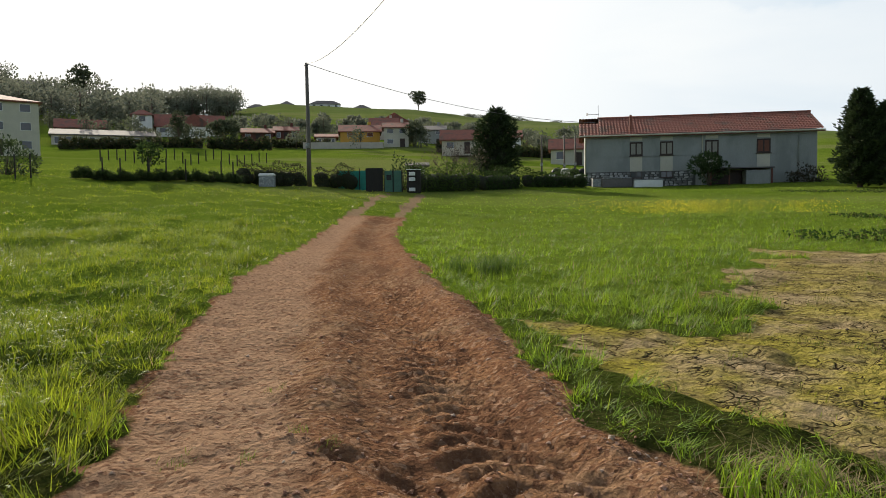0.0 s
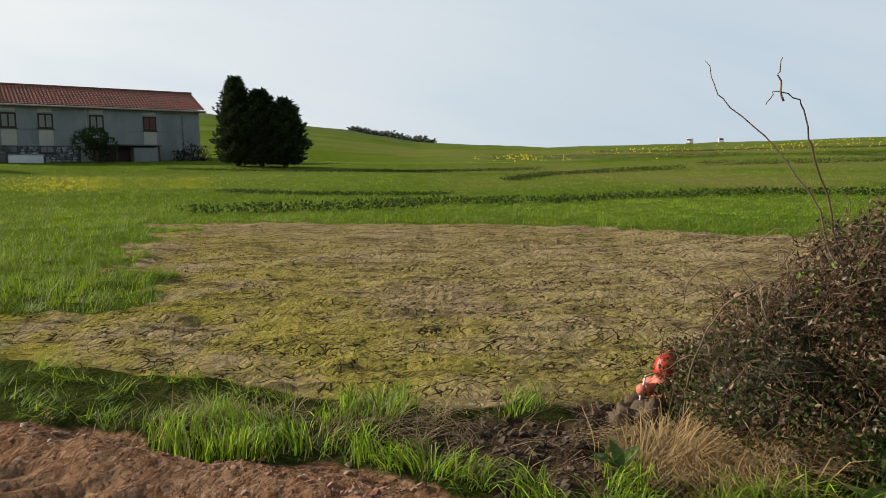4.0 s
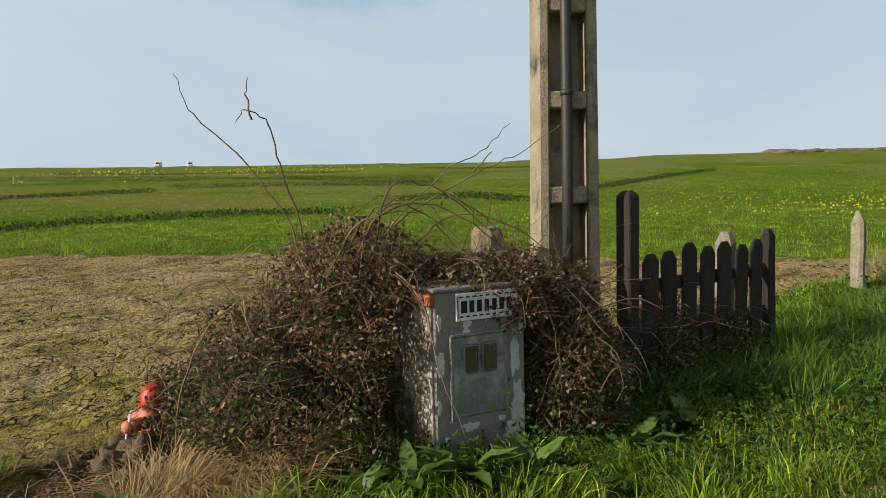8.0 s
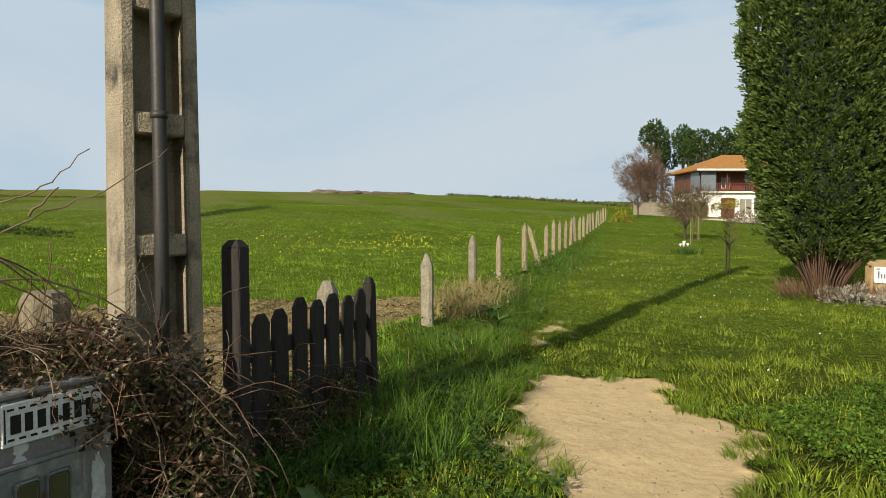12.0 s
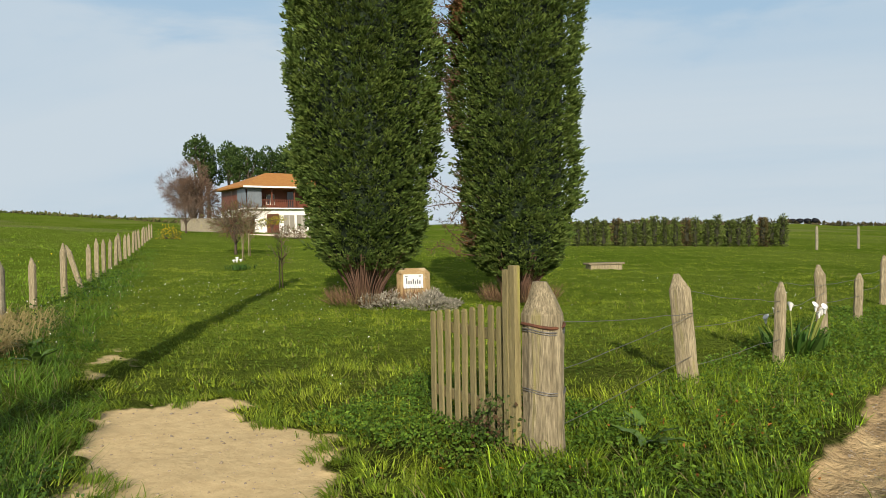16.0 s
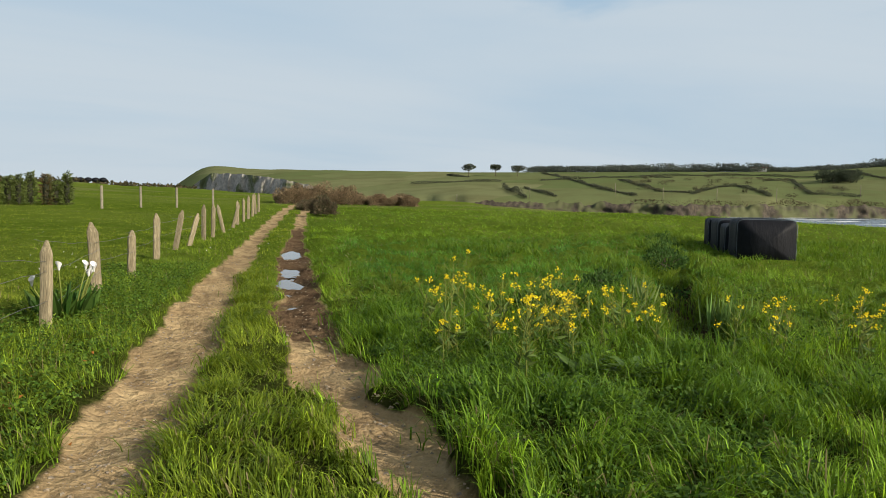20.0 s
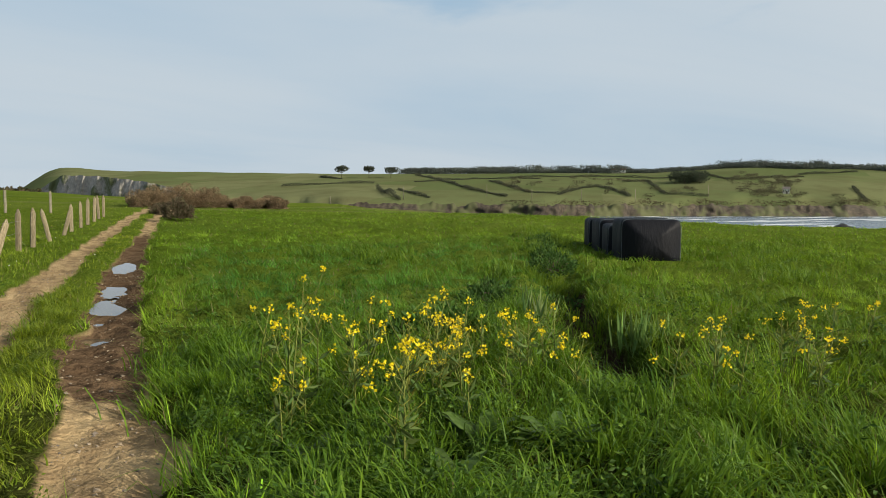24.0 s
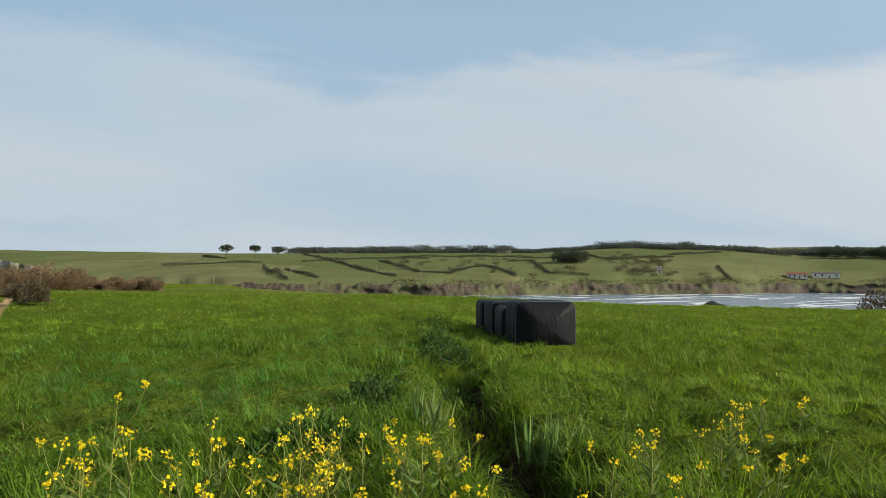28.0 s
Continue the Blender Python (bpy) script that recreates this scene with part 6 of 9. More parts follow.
tagged(part("dead_sprays", leaf_mesh("dead_sprays", P_dead, unit(len(P_dead)) + np.array([0, 0, 0.3]), rng.uniform(0.05, 0.12, len(P_dead)), 0.022, tints(len(P_dead), (0.15, 0.085, 0.04), (0.07, 0.085, 0.03), (0.10, 0.07, 0.035)), NEEDLE), None, pair[1]), "brown withered sprays", kind="stuff")
for sd, t in enumerate(pair):
    r_st = random.Random(sd + 1)
    bm = bmesh.new()
    for k in range(170):
        a, q = r_st.uniform(0, 2 * math.pi), r_st.uniform(0.25, 1.0)
        tube([(0.22 * math.cos(a) * q, 0.22 * math.sin(a) * q, 0), (0.40 * math.cos(a) * q, 0.40 * math.sin(a) * q, 0.4), (0.85 * math.cos(a + 0.2) * q, 0.85 * math.sin(a + 0.2) * q, 1.05)], [0.016, 0.011, 0.005], 4, bm)
    tagged(part("stem_fan", bm, TWIG_RED, t), "fan of bare reddish-brown lower stems", kind="stuff")
    n = 500
    a = rng.uniform(0, 2 * math.pi, n)
    q = rng.uniform(0.5, 1.0, n)
    p = np.stack([0.75 * q * np.cos(a), 0.75 * q * np.sin(a), np.full(n, 0.05)], -1)
    tagged(part("dry_grass", leaf_mesh("dry_grass", p, np.stack([0.5 * np.cos(a), 0.5 * np.sin(a), np.ones(n)], -1) + 0.3 * rng.normal(size=(n, 3)), rng.uniform(0.25, 0.5, n), 0.012, tints(n, (0.22, 0.15, 0.08), (0.15, 0.09, 0.05)), DRY), None, t), "dry brown grass round the stems", kind="stuff")

sign = thing("stone_sign", 8.72, -11.15, ground_at(8.72, -11.15) - 0.03, "rounded ochre boulder carrying a white name tile", "sign", rz=38)
bm = block(0.66, 0.30, 0.74, (0, 0, 0), 0.09)
for v in bm.verts:
    k = 1 + 0.10 * noise.noise(v.co * 4)
    v.co.x, v.co.y = v.co.x * k * (1 - 0.12 * max(0, v.co.z - 0.3)), v.co.y * k
part("boulder", bm, mat("ochre_sandstone", (0.46, 0.33, 0.16), (0.36, 0.25, 0.12), scale=5, bump=0.6, third=(0.5, 0.42, 0.28), third_scale=3), sign)
tile = part("name_tile", block(0.38, 0.03, 0.27, (0, 0.168, 0.36), 0.004), WHITE_TILE, sign, "white tile with dark lettering bars")
for k in range(7):
    part("letter_bar", block(0.026, 0.004, (0.12, 0.07, 0.07, 0.10, 0.07, 0.09, 0.07)[k], (0.125 - 0.042 * k, 0.185, 0.44), 0), mat("faded_ink", (0.20, 0.21, 0.24), bump=0) if k == 0 else bpy.data.materials["faded_ink"], tile)
for k in range(2):
    part("corner_mark", block(0.05, 0.004, 0.02, (0.13 - 0.26 * k, 0.185, 0.585), 0), bpy.data.materials["faded_ink"], tile)
SILVER = ((0.36, 0.335, 0.27), (0.28, 0.265, 0.20), (0.44, 0.41, 0.34))
shrub("lavender_shrub", 8.15, -10.9, 0.75, 0.45, 0.27, "low silver-grey lavender shrub before the stone sign", SILVER, 2600, 0.07, hollow=0.6, wide=0.4, turn_deg=-35)
shrub("lavender_shrub", 8.95, -10.55, 0.55, 0.4, 0.24, "low silver-grey lavender shrub before the stone sign", SILVER, 1300, 0.07, hollow=0.6, wide=0.4)
n = 300
tuft = thing("withered_flowers", 8.55, -10.95, ground_at(8.55, -10.95), "withered brown flower stalks against the sign", "plant")
part("stalks", leaf_mesh("stalks", rng.normal(0, 0.14, (n, 3)) * np.array([1, 1, 0]), np.array([0, 0, 1.0]) + 0.3 * rng.normal(size=(n, 3)), rng.uniform(0.2, 0.48, n), 0.018, tints(n, (0.26, 0.15, 0.08), (0.33, 0.24, 0.14)), DRY), None, tuft)

# garden odds and ends
trough = thing("stone_trough", 9.4, -22.9, ground_at(9.4, -22.9) - 0.02, "low weathered plank bench-like trough in the meadow", "trough", rz=48)
part("body", block(1.15, 0.42, 0.20, (0, 0, 0.0), 0.02), WOOD_GREY, trough)
part("lid", block(1.30, 0.50, 0.06, (0, 0, 0.20), 0.015), WOOD_GREY, trough)


def sapling(x, y, tall, seed, label):
    t = thing("sapling", x, y, ground_at(x, y), label, "tree", group="young garden trees")
    r = random.Random(seed)
    bm = tube([(0, 0, 0), (0.02, 0.01, tall * 0.5), (-0.02, 0.02, tall)], [0.018, 0.013, 0.005], 6)
    for k in range(16):
        z0 = tall * r.uniform(0.35, 0.9)
        a = r.uniform(0, 2 * math.pi)
        ln = tall * r.uniform(0.15, 0.32)
        tube([(0, 0, z0), (ln * 0.6 * math.cos(a), ln * 0.6 * math.sin(a), z0 + ln * 0.4), (ln * math.cos(a), ln * math.sin(a), z0 + ln)], [0.012, 0.008, 0.004], 4, bm)
    part("trunk", bm, TWIG_PALE, t)
    part("stake", block(0.03, 0.03, tall * 0.55, (0.07, 0.03, 0), 0.004), WOOD_GREY, t)
    n = 160
    p = np.stack([rng.normal(0, tall * 0.12, n), rng.normal(0, tall * 0.12, n), rng.uniform(tall * 0.4, tall * 1.05, n)], -1)
    tagged(part("bud_spray", leaf_mesh("bud_spray", p, unit(n), 0.06, 0.03, tints(n, (0.12, 0.16, 0.05), (0.2, 0.14, 0.09)), LEAF), None, t), "tiny opening buds", kind="stuff")
    return t


sapling(13.6, -12.4, 1.5, 1, "slender bare sapling tied to a stake")
sapling(24.2, -20.4, 1.9, 2, "young bare garden tree with a pale trunk")
sapling(26.3, -22.6, 1.9, 3, "young bare garden tree with a pale trunk")
tree("pollard", 28.0, -23.2, 2.3, 1.6, "low spreading bare reddish garden tree", count=2200, colours=((0.16, 0.085, 0.06), (0.10, 0.07, 0.045), (0.13, 0.13, 0.05)), leaf=0.4, slim=0.05, bare=1.0, trunk_h=0.28, seed=4, material=DRY, squash=0.6)
lil = thing("white_flowers", 19.6, -16.2, ground_at(19.6, -16.2), "clump of white lilies in the lawn", "flowers")
r_l = random.Random(4)
for k in range(7):
    bx, by, bz = r_l.gauss(0, 0.16), r_l.gauss(0, 0.16), r_l.uniform(0.22, 0.36)
    part("bloom", tube([(bx, by, bz), (bx + 0.01, by, bz + 0.05), (bx + 0.02, by, bz + 0.10)], [0.008, 0.03, 0.055], 7), WHITE_TILE, lil, "white lily bloom")
n = 120
part("foliage", leaf_mesh("foliage", rng.normal(0, 0.22, (n, 3)) * np.array([1, 1, 0]), unit(n) * 0.5 + np.array([0, 0, 1]), 0.24, 0.03, tints(n, (0.05, 0.11, 0.02)), LEAF), None, lil)


def window(parent, x, y, z, w, h, frame_mat, pane_mat, facing=-1, sill=True, bars=1, label="", rim=0.05):
    """A window set in a wall: frame, sill, panes, glazing bars. The wall's face lies at y, facing -y (facing -1) or +y."""
    f = part("window", block(w, 0.08, h, (x, y + facing * 0.01, z), 0.0), frame_mat, parent, label)
    pw = (w - 2 * rim - rim * bars) / (bars + 1)
    for k in range(bars + 1):
        part("pane", block(pw, 0.02, h - 2.3 * rim, (x - w / 2 + rim + pw / 2 + k * (pw + rim), y + facing * 0.045, z + 1.15 * rim), 0.0), pane_mat, f)
    if sill:
        part("sill", block(w + 0.16, 0.14, 0.05, (x, y + facing * 0.05, z - 0.055), 0.0), frame_mat, f)
    return f


PLASTER_W = mat("white_plaster", (0.78, 0.77, 0.73), (0.68, 0.67, 0.63), scale=1.5, fine=20, fine_mix=0.15, bump=0.15)
PLASTER_G = mat("grey_weathered_plaster", (0.36, 0.37, 0.345), (0.30, 0.31, 0.29), scale=0.8, fine=14, fine_mix=0.2, bump=0.2, third=(0.25, 0.26, 0.245), third_scale=0.5, stretch=(1, 1, 0.4))
PLASTER_C = mat("cream_plaster", (0.62, 0.58, 0.46), (0.54, 0.50, 0.40), scale=1, fine=15, fine_mix=0.15, bump=0.15)
PLASTER_Y = mat("ochre_yellow_plaster", (0.68, 0.38, 0.07), (0.60, 0.33, 0.06), scale=1, fine=15, fine_mix=0.12, bump=0.1)
PLASTER_B = mat("beige_plaster", (0.60, 0.54, 0.44), (0.52, 0.46, 0.38), scale=1, fine=15, fine_mix=0.15, bump=0.1)
RED_WALL = mat("dark_red_wall", (0.17, 0.055, 0.04), (0.12, 0.045, 0.035), scale=2, bump=0.2)
BROWN_WOOD = mat("red_brown_varnish", (0.20, 0.065, 0.035), (0.14, 0.045, 0.025), rough=0.5, scale=5, bump=0.2, stretch=(4, 1, 1))
WIN_BROWN = mat("dark_brown_frame", (0.06, 0.032, 0.022), rough=0.5, bump=0.1)
TILE_RED = mat("weathered_red_tile", (0.38, 0.130, 0.090), (0.25, 0.090, 0.066), scale=2.5, fine=14, fine_mix=0.5, bump=0.4, third=(0.14, 0.085, 0.065), third_scale=0.8, third_cut=(0.52, 0.64))
TILE_ORANGE = mat("lichened_orange_tile", (0.50, 0.25, 0.06), (0.40, 0.17, 0.045), scale=2.5, fine=16, bump=0.4)
GLASS_DARK = glass("window_glass")
GLASS_PALE = mat("drawn_blind", (0.34, 0.31, 0.26), (0.28, 0.26, 0.22), rough=0.5, bump=0.05)
SLATE = mat("grey_sheet_roof", (0.20, 0.18, 0.17), (0.15, 0.135, 0.128), scale=1.5, fine=12, bump=0.3)


def tiled_slope(width, run, rise, pitch=0.25, thick=0.07):
    """A roof slope of round tiles: columns run up the slope, courses step; from (0,0,0) along x, rising along +y."""
    cols, rows = max(4, int(width / pitch)), max(4, int(run / 0.42))
    xs = np.linspace(0, width, cols * 4 + 1)
    ys = np.repeat(np.linspace(0, 1, rows + 1), 2)[1:-1]
    lift = np.tile([0.045, 0.0], rows)
    wave = thick * np.abs(np.sin(np.linspace(0, math.pi * cols, cols * 4 + 1)))
    X, Y = np.meshgrid(xs, ys, indexing="ij")
    Z = Y * rise + lift[None, :] + wave[:, None]
    a, b = X.shape
    i, j = np.meshgrid(np.arange(a - 1), np.arange(b - 1), indexing="ij")
    q = np.stack([i * b + j, (i + 1) * b + j, (i + 1) * b + j + 1, i * b + j + 1], -1).reshape(-1, 4)
    return mesh_from("tiles", np.stack([X, Y * run, Z], -1).reshape(-1, 3), q.ravel(), np.full(len(q), 4), smooth_faces=False)


def chalet():
    # local -y faces the gate; x to the right
    cx, cy = 63.1, -61.8
    t = thing("chalet", cx, cy, 2.05, "two-storey chalet with orange hip roof, white base and red-brown balcony", "house", rz=-110)
    w, d = 11.5, 8.5
    part("ground_floor", block(w, d, 2.9, (0, d / 2, -0.4), 0.02), PLASTER_W, t)
    part("upper_floor", block(w - 0.2, d - 1.6, 2.6, (0, d / 2 + 0.8, 2.5), 0.02), BROWN_WOOD, t)
    part("balcony_floor", block(w + 0.4, 1.9, 0.16, (0, 0.55, 2.42), 0.01), PLASTER_W, t)
    rail = part("balcony_rail", block(w + 0.3, 0.07, 0.08, (0, -0.33, 3.45), 0.01), BROWN_WOOD, t)
    for k in range(46):
        part("baluster", block(0.09, 0.035, 0.85, (-w / 2 + 0.05 + k * 0.255, -0.33, 2.6), 0.0), BROWN_WOOD, rail)
    for k in range(5):
        part("post", block(0.14, 0.14, 2.55, (-w / 2 + 0.1 + k * (w - 0.2) / 4, -0.32, 2.5), 0.01), BROWN_WOOD, t)
    part("glazed_corner", block(0.08, 2.6, 2.3, (-w / 2 - 0.06, 1.3, 2.6), 0.0), mat("grey_blue_glazing", (0.22, 0.25, 0.28), (0.17, 0.19, 0.22), rough=0.25, bump=0.05), t, "grey glazed balcony corner")
    part("glazed_corner", block(1.7, 0.08, 2.3, (-w / 2 + 0.8, -0.38, 2.6), 0.0), bpy.data.materials["grey_blue_glazing"], t, "grey glazed balcony corner")
    bm = bmesh.new()
    o, ez, rz0 = 0.75, 5.05, 7.0
    e = [bm.verts.new(v) for v in ((-w / 2 - o, -o - 0.4, ez), (w / 2 + o, -o - 0.4, ez), (w / 2 + o, d + o, ez), (-w / 2 - o, d + o, ez))]
    g = [bm.verts.new(v) for v in ((-w / 2 + 4.2, d / 2, rz0), (w / 2 - 4.2, d / 2, rz0))]
    u = [bm.verts.new((v.co.x, v.co.y, ez - 0.18)) for v in e]
    for f in ((e[0], e[1], g[1], g[0]), (e[1], e[2], g[1]), (e[2], e[3], g[0], g[1]), (e[3], e[0], g[0]), (u[3], u[2], u[1], u[0])):
        bm.faces.new(f)
    for k in range(4):
        bm.faces.new((u[k], u[(k + 1) % 4], e[(k + 1) % 4], e[k]))
    part("roof", bm, TILE_ORANGE, t, "bright orange lichened tile roof")
    part("eaves_board", block(w + 1.6, 0.06, 0.2, (0, -1.20, ez - 0.22), 0.0), PLASTER_W, t)
    part("garage_door", block(1.5, 0.1, 2.2, (-2.6, -0.03, -0.35), 0.0), BROWN_WOOD, t)
    for k in range(3):
        window(t, -0.6 + 1.65 * k, 0.0, -0.05, 1.45, 1.85, PLASTER_W, GLASS_PALE, sill=False, label="pale shuttered window")
    window(t, -2.2, 1.6, 3.0, 1.0, 1.2, PLASTER_W, GLASS_DARK, sill=False)
    window(t, 0.4, 1.6, 2.7, 1.0, 1.9, WIN_BROWN, GLASS_DARK, sill=False)
    shed = thing("garden_wall", 58.5, -47.0, ground_at(58.5, -47.0), "low grey boundary wall with a wire fence beside the chalet", "wall", rz=45)
    part("wall", block(7, 0.25, 1.5, (0, 0, -0.1), 0.02), STONE_POST, shed)
    low = thing("garden_wall", 49.5, -50.5, ground_at(49.5, -50.5), "low pale wall before the chalet", "wall", rz=42)
    part("wall", block(13, 0.3, 0.55, (0, 0, -0.1), 0.02), PLASTER_B, low)
    return t


chalet()
TWIGS = ((0.19, 0.135, 0.105), (0.15, 0.105, 0.085), (0.24, 0.18, 0.14))
tree("bare_tree", 62.4, -47.1, 7.0, 3.3, "large bare brown tree beside the chalet", count=11000, colours=((0.17, 0.105, 0.075), (0.13, 0.085, 0.06), (0.20, 0.14, 0.10)), leaf=0.6, slim=0.05, bare=1.0, trunk_h=0.12, seed=3, material=DRY, lobes=11, squash=0.95, z=1.75)
tree("bare_tree", 53.2, -39.3, 3.0, 1.5, "small pale bare tree beside the chalet wall", count=1100, colours=TWIGS, leaf=0.4, slim=0.05, bare=1.0, trunk_h=0.25, seed=8, material=DRY, lobes=8, squash=0.9)
shrub("red_shrub", 55.0, -46.7, 1.7, 1.5, 2.5, "orange-red climbing shrub at the chalet corner", ((0.22, 0.08, 0.04), (0.15, 0.06, 0.035), (0.12, 0.11, 0.03)), 1500, 0.16, material=DRY)
shrub("brown_shrub", 47.5, -46.0, 2.6, 1.2, 1.0, "row of dry brown shrubs before the chalet", ((0.16, 0.11, 0.065), (0.13, 0.10, 0.06)), 900, 0.15, material=DRY)
shrub("forsythia", 45.2, -31.9, 0.9, 0.8, 0.9, "small yellow-flowering shrub at the fence end", ((0.55, 0.42, 0.02), (0.12, 0.15, 0.03)), 520, 0.12)
tree("lemon_tree", 55.9, -51.6, 2.0, 1.5, "small yellow-green garden tree before the windows", count=600, colours=((0.34, 0.30, 0.03), (0.10, 0.14, 0.03)), leaf=0.16, trunk_h=0.35, seed=6, squash=0.5)
for k in range(12):
    a = 127.5 + 1.0 * k + random.Random(k).uniform(-0.3, 0.3)
    dd = 118 + random.Random(k + 4).uniform(-6, 10)
    px, py = dd * math.sin(radians(a)), dd * math.cos(radians(a))
    tree("stone_pine", px, py, 12.2 + random.Random(k).uniform(-0.9, 1.0), 2.3, "tall dark green pine with bare trunk behind the chalet", count=1700, colours=((0.035, 0.065, 0.020), (0.05, 0.085, 0.025), (0.075, 0.115, 0.035)), leaf=0.42, trunk_h=0.46, seed=k + 20, squash=1.15, group="pines behind the chalet", lobes=9)
# row of young hedge conifers across the meadow
for k in range(24):
    f = k / 23
    px, py = 19.8 - 12.9 * f, -40.6 - 2.4 * f
    rr_ = random.Random(k)
    conifer("hedge_conifer", px + rr_.uniform(-0.1, 0.1), py + rr_.uniform(-0.15, 0.15), [(0.05, 0.12), (0.4, 0.21), (1.0, 0.20), (1.3 + rr_.uniform(0.0, 0.5), 0.08)], "young upright hedge conifer in a row" if k % 7 else "young upright conifer gone brown in the row", count=260, spray=0.22, trunk_r=0.03,
            colours=((0.105, 0.14, 0.035), (0.145, 0.185, 0.05)) if k % 7 else ((0.16, 0.11, 0.05), (0.10, 0.10, 0.035)), seed=k, group="young hedge row", depth=0.4)

# ---- farmhouse ----
def farmhouse():
    zb = 2.85
    t = thing("farmhouse", 3.45, 66.75, zb, "long two-storey grey plastered farmhouse with red tile roof", "house", rz=-2.6)
    w, d, h = 19.4, 7.6, 4.85
    part("wall", block(w, d, h + 0.8, (w / 2, d / 2, -0.8), 0.0), PLASTER_G, t)
    for x0 in (0.0, w):
        bm = bmesh.new()
        bm.faces.new([bm.verts.new(v) for v in ((x0, 0, h), (x0, d, h), (x0, d / 2, h + 1.75))])
        part("gable", bm, PLASTER_G, t)
    roof = part("roof", tiled_slope(w - 1.3 + 0.5, d / 2 + 0.5, 1.95, 0.27), TILE_RED, t, "weathered red round-tile roof")
    roof.location = (1.3, -0.45, h - 0.02)
    r2 = part("roof", tiled_slope(1.85, d / 2 - 0.6, 1.35, 0.27), TILE_RED, t, "lower end of the tiled roof")
    r2.location = (-0.5, -0.45, h - 0.02)
    r3 = part("roof", tiled_slope(w + 1.0, d / 2 + 0.5, 1.95, 0.27), TILE_RED, t)
    r3.matrix_local = pose(w + 0.5, d + 0.45, h - 0.02, 0, 0, 180)
    part("ridge", tube([(1.2, d / 2, h + 1.98), (w + 0.55, d / 2, h + 1.98)], 0.11, 8), TILE_RED, t)
    part("eaves_board", block(w + 1.0, 0.10, 0.16, (w / 2, -0.42, h - 0.20), 0.01), BROWN_WOOD, t)
    part("gutter", tube([(-0.5, -0.50, h - 0.06), (w + 0.5, -0.50, h - 0.06)], 0.07, 8), PLASTER_C, t, "pale gutter")
    for x0 in (10.05, 17.9, 0.05):
        part("downpipe", tube([(x0, -0.42, h - 0.1), (x0, -0.06, h - 0.45), (x0, -0.06, -0.5)], 0.05, 8), PLASTER_C if x0 < 11 else PLASTER_G, t)
    part("chimney", block(0.20, 0.20, 1.6, (4.0, 0.35, h + 0.2), 0.02), TILE_RED, t, "slim brown stove pipe chimney")
    for x0, lab in ((4.45, "tall brown-framed window"), (7.05, "tall brown-framed window"), (10.85, "tall brown-framed window"), (15.1, "brown shuttered window")):
        part("light_panel", block(1.05, 0.03, 0.30, (x0, -0.012, h - 0.52), 0.0), PLASTER_C, t)
        part("light_panel", block(1.05, 0.03, 1.31, (x0, -0.012, 1.62), 0.0), PLASTER_C, t, "pale plaster panel")
        window(t, x0, 0.0, 2.98, 1.12, 1.22, WIN_BROWN, (GLASS_PALE if x0 < 14 else BROWN_WOOD), label=lab, rim=0.12)
    for x0 in (4.45, 7.05):
        window(t, x0, 0.0, 1.02, 1.0, 0.58, WIN_BROWN, GLASS_DARK, bars=1)
    part("string_course", block(w, 0.03, 0.05, (w / 2, -0.014, 2.92), 0.0), PLASTER_G, t)
    # crazy stone cladding of the lower left wall
    stones = [part("stone", block(0.30, 0.05, 0.19, (0, 0, 0), 0.03), None, t)]
    me = stones[0].data
    CLAD = mat("crazy_stone", (0.62, 0.61, 0.58), (0.12, 0.12, 0.115), scale=3.5, bump=0.4, spread=0.5)
    me.materials.append(CLAD)
    r = random.Random(2)
    part("cladding_bed", block(9.4, 0.03, 1.50, (4.8, -0.012, 0.10), 0.0), mat("dark_mortar", (0.13, 0.13, 0.12)), t)
    k = 0
    for row in range(7):
        x0 = 0.2 + r.uniform(0, 0.2)
        while x0 < 9.2:
            if not any(abs(x0 - q) < 0.62 for q in (4.45, 7.05)) or row < 4:
                s = stones[0] if k == 0 else stones[0].copy()
                if k:
                    scene.collection.objects.link(s)
                s.parent = t
                s.matrix_local = pose(x0, -0.04, 0.13 + row * 0.205, r.uniform(-2, 2), r.uniform(-12, 12), 0) @ Matrix.Diagonal((r.uniform(0.7, 1.3), 1, r.uniform(0.75, 1.05), 1))
                k += 1
            x0 += r.uniform(0.33, 0.48)
    # lean-to and oddments
    part("porch_roof", block(5.4, 1.7, 0.10, (12.9, -0.85, 1.62), 0.01), SLATE, t, "dark sheet porch roof")
    for x0 in (10.5, 12.0, 15.4):
        part("porch_post", block(0.12, 0.12, 1.7, (x0, -1.6, -0.1), 0.01), BROWN_WOOD, t)
    # flat dark panel on the wall stands in for the shade under the porch
    part("porch_back", block(3.1, 0.05, 1.5, (12.0, -0.03, 0.05), 0.0), WIN_BROWN, t, "dark panel painted as the shaded porch opening")
    part("porch_block", block(1.9, 1.5, 1.45, (14.3, -0.85, 0.0), 0.02), PLASTER_G, t)
    ant = thing("roof_aerial", 4.9, 70.4, zb + h + 1.2, "thin television aerial on a mast above the roof", "aerial", rz=20)
    part("mast", tube([(0, 0, -0.6), (0, 0, 2.0)], 0.025, 6), METAL_GREY, ant)
    part("boom", tube([(-1.0, 0, 1.15), (0.1, 0, 1.15)], 0.018, 5), METAL_GREY, ant)
    for k in range(6):
        part("element", tube([(-0.95 + 0.18 * k, -0.22, 1.15), (-0.95 + 0.18 * k, 0.22, 1.15)], 0.01, 4), METAL_GREY, ant)
    part("panel", block(0.05, 0.3, 0.22, (-1.1, 0, 1.02), 0.0), METAL_GREY, ant)
    return t


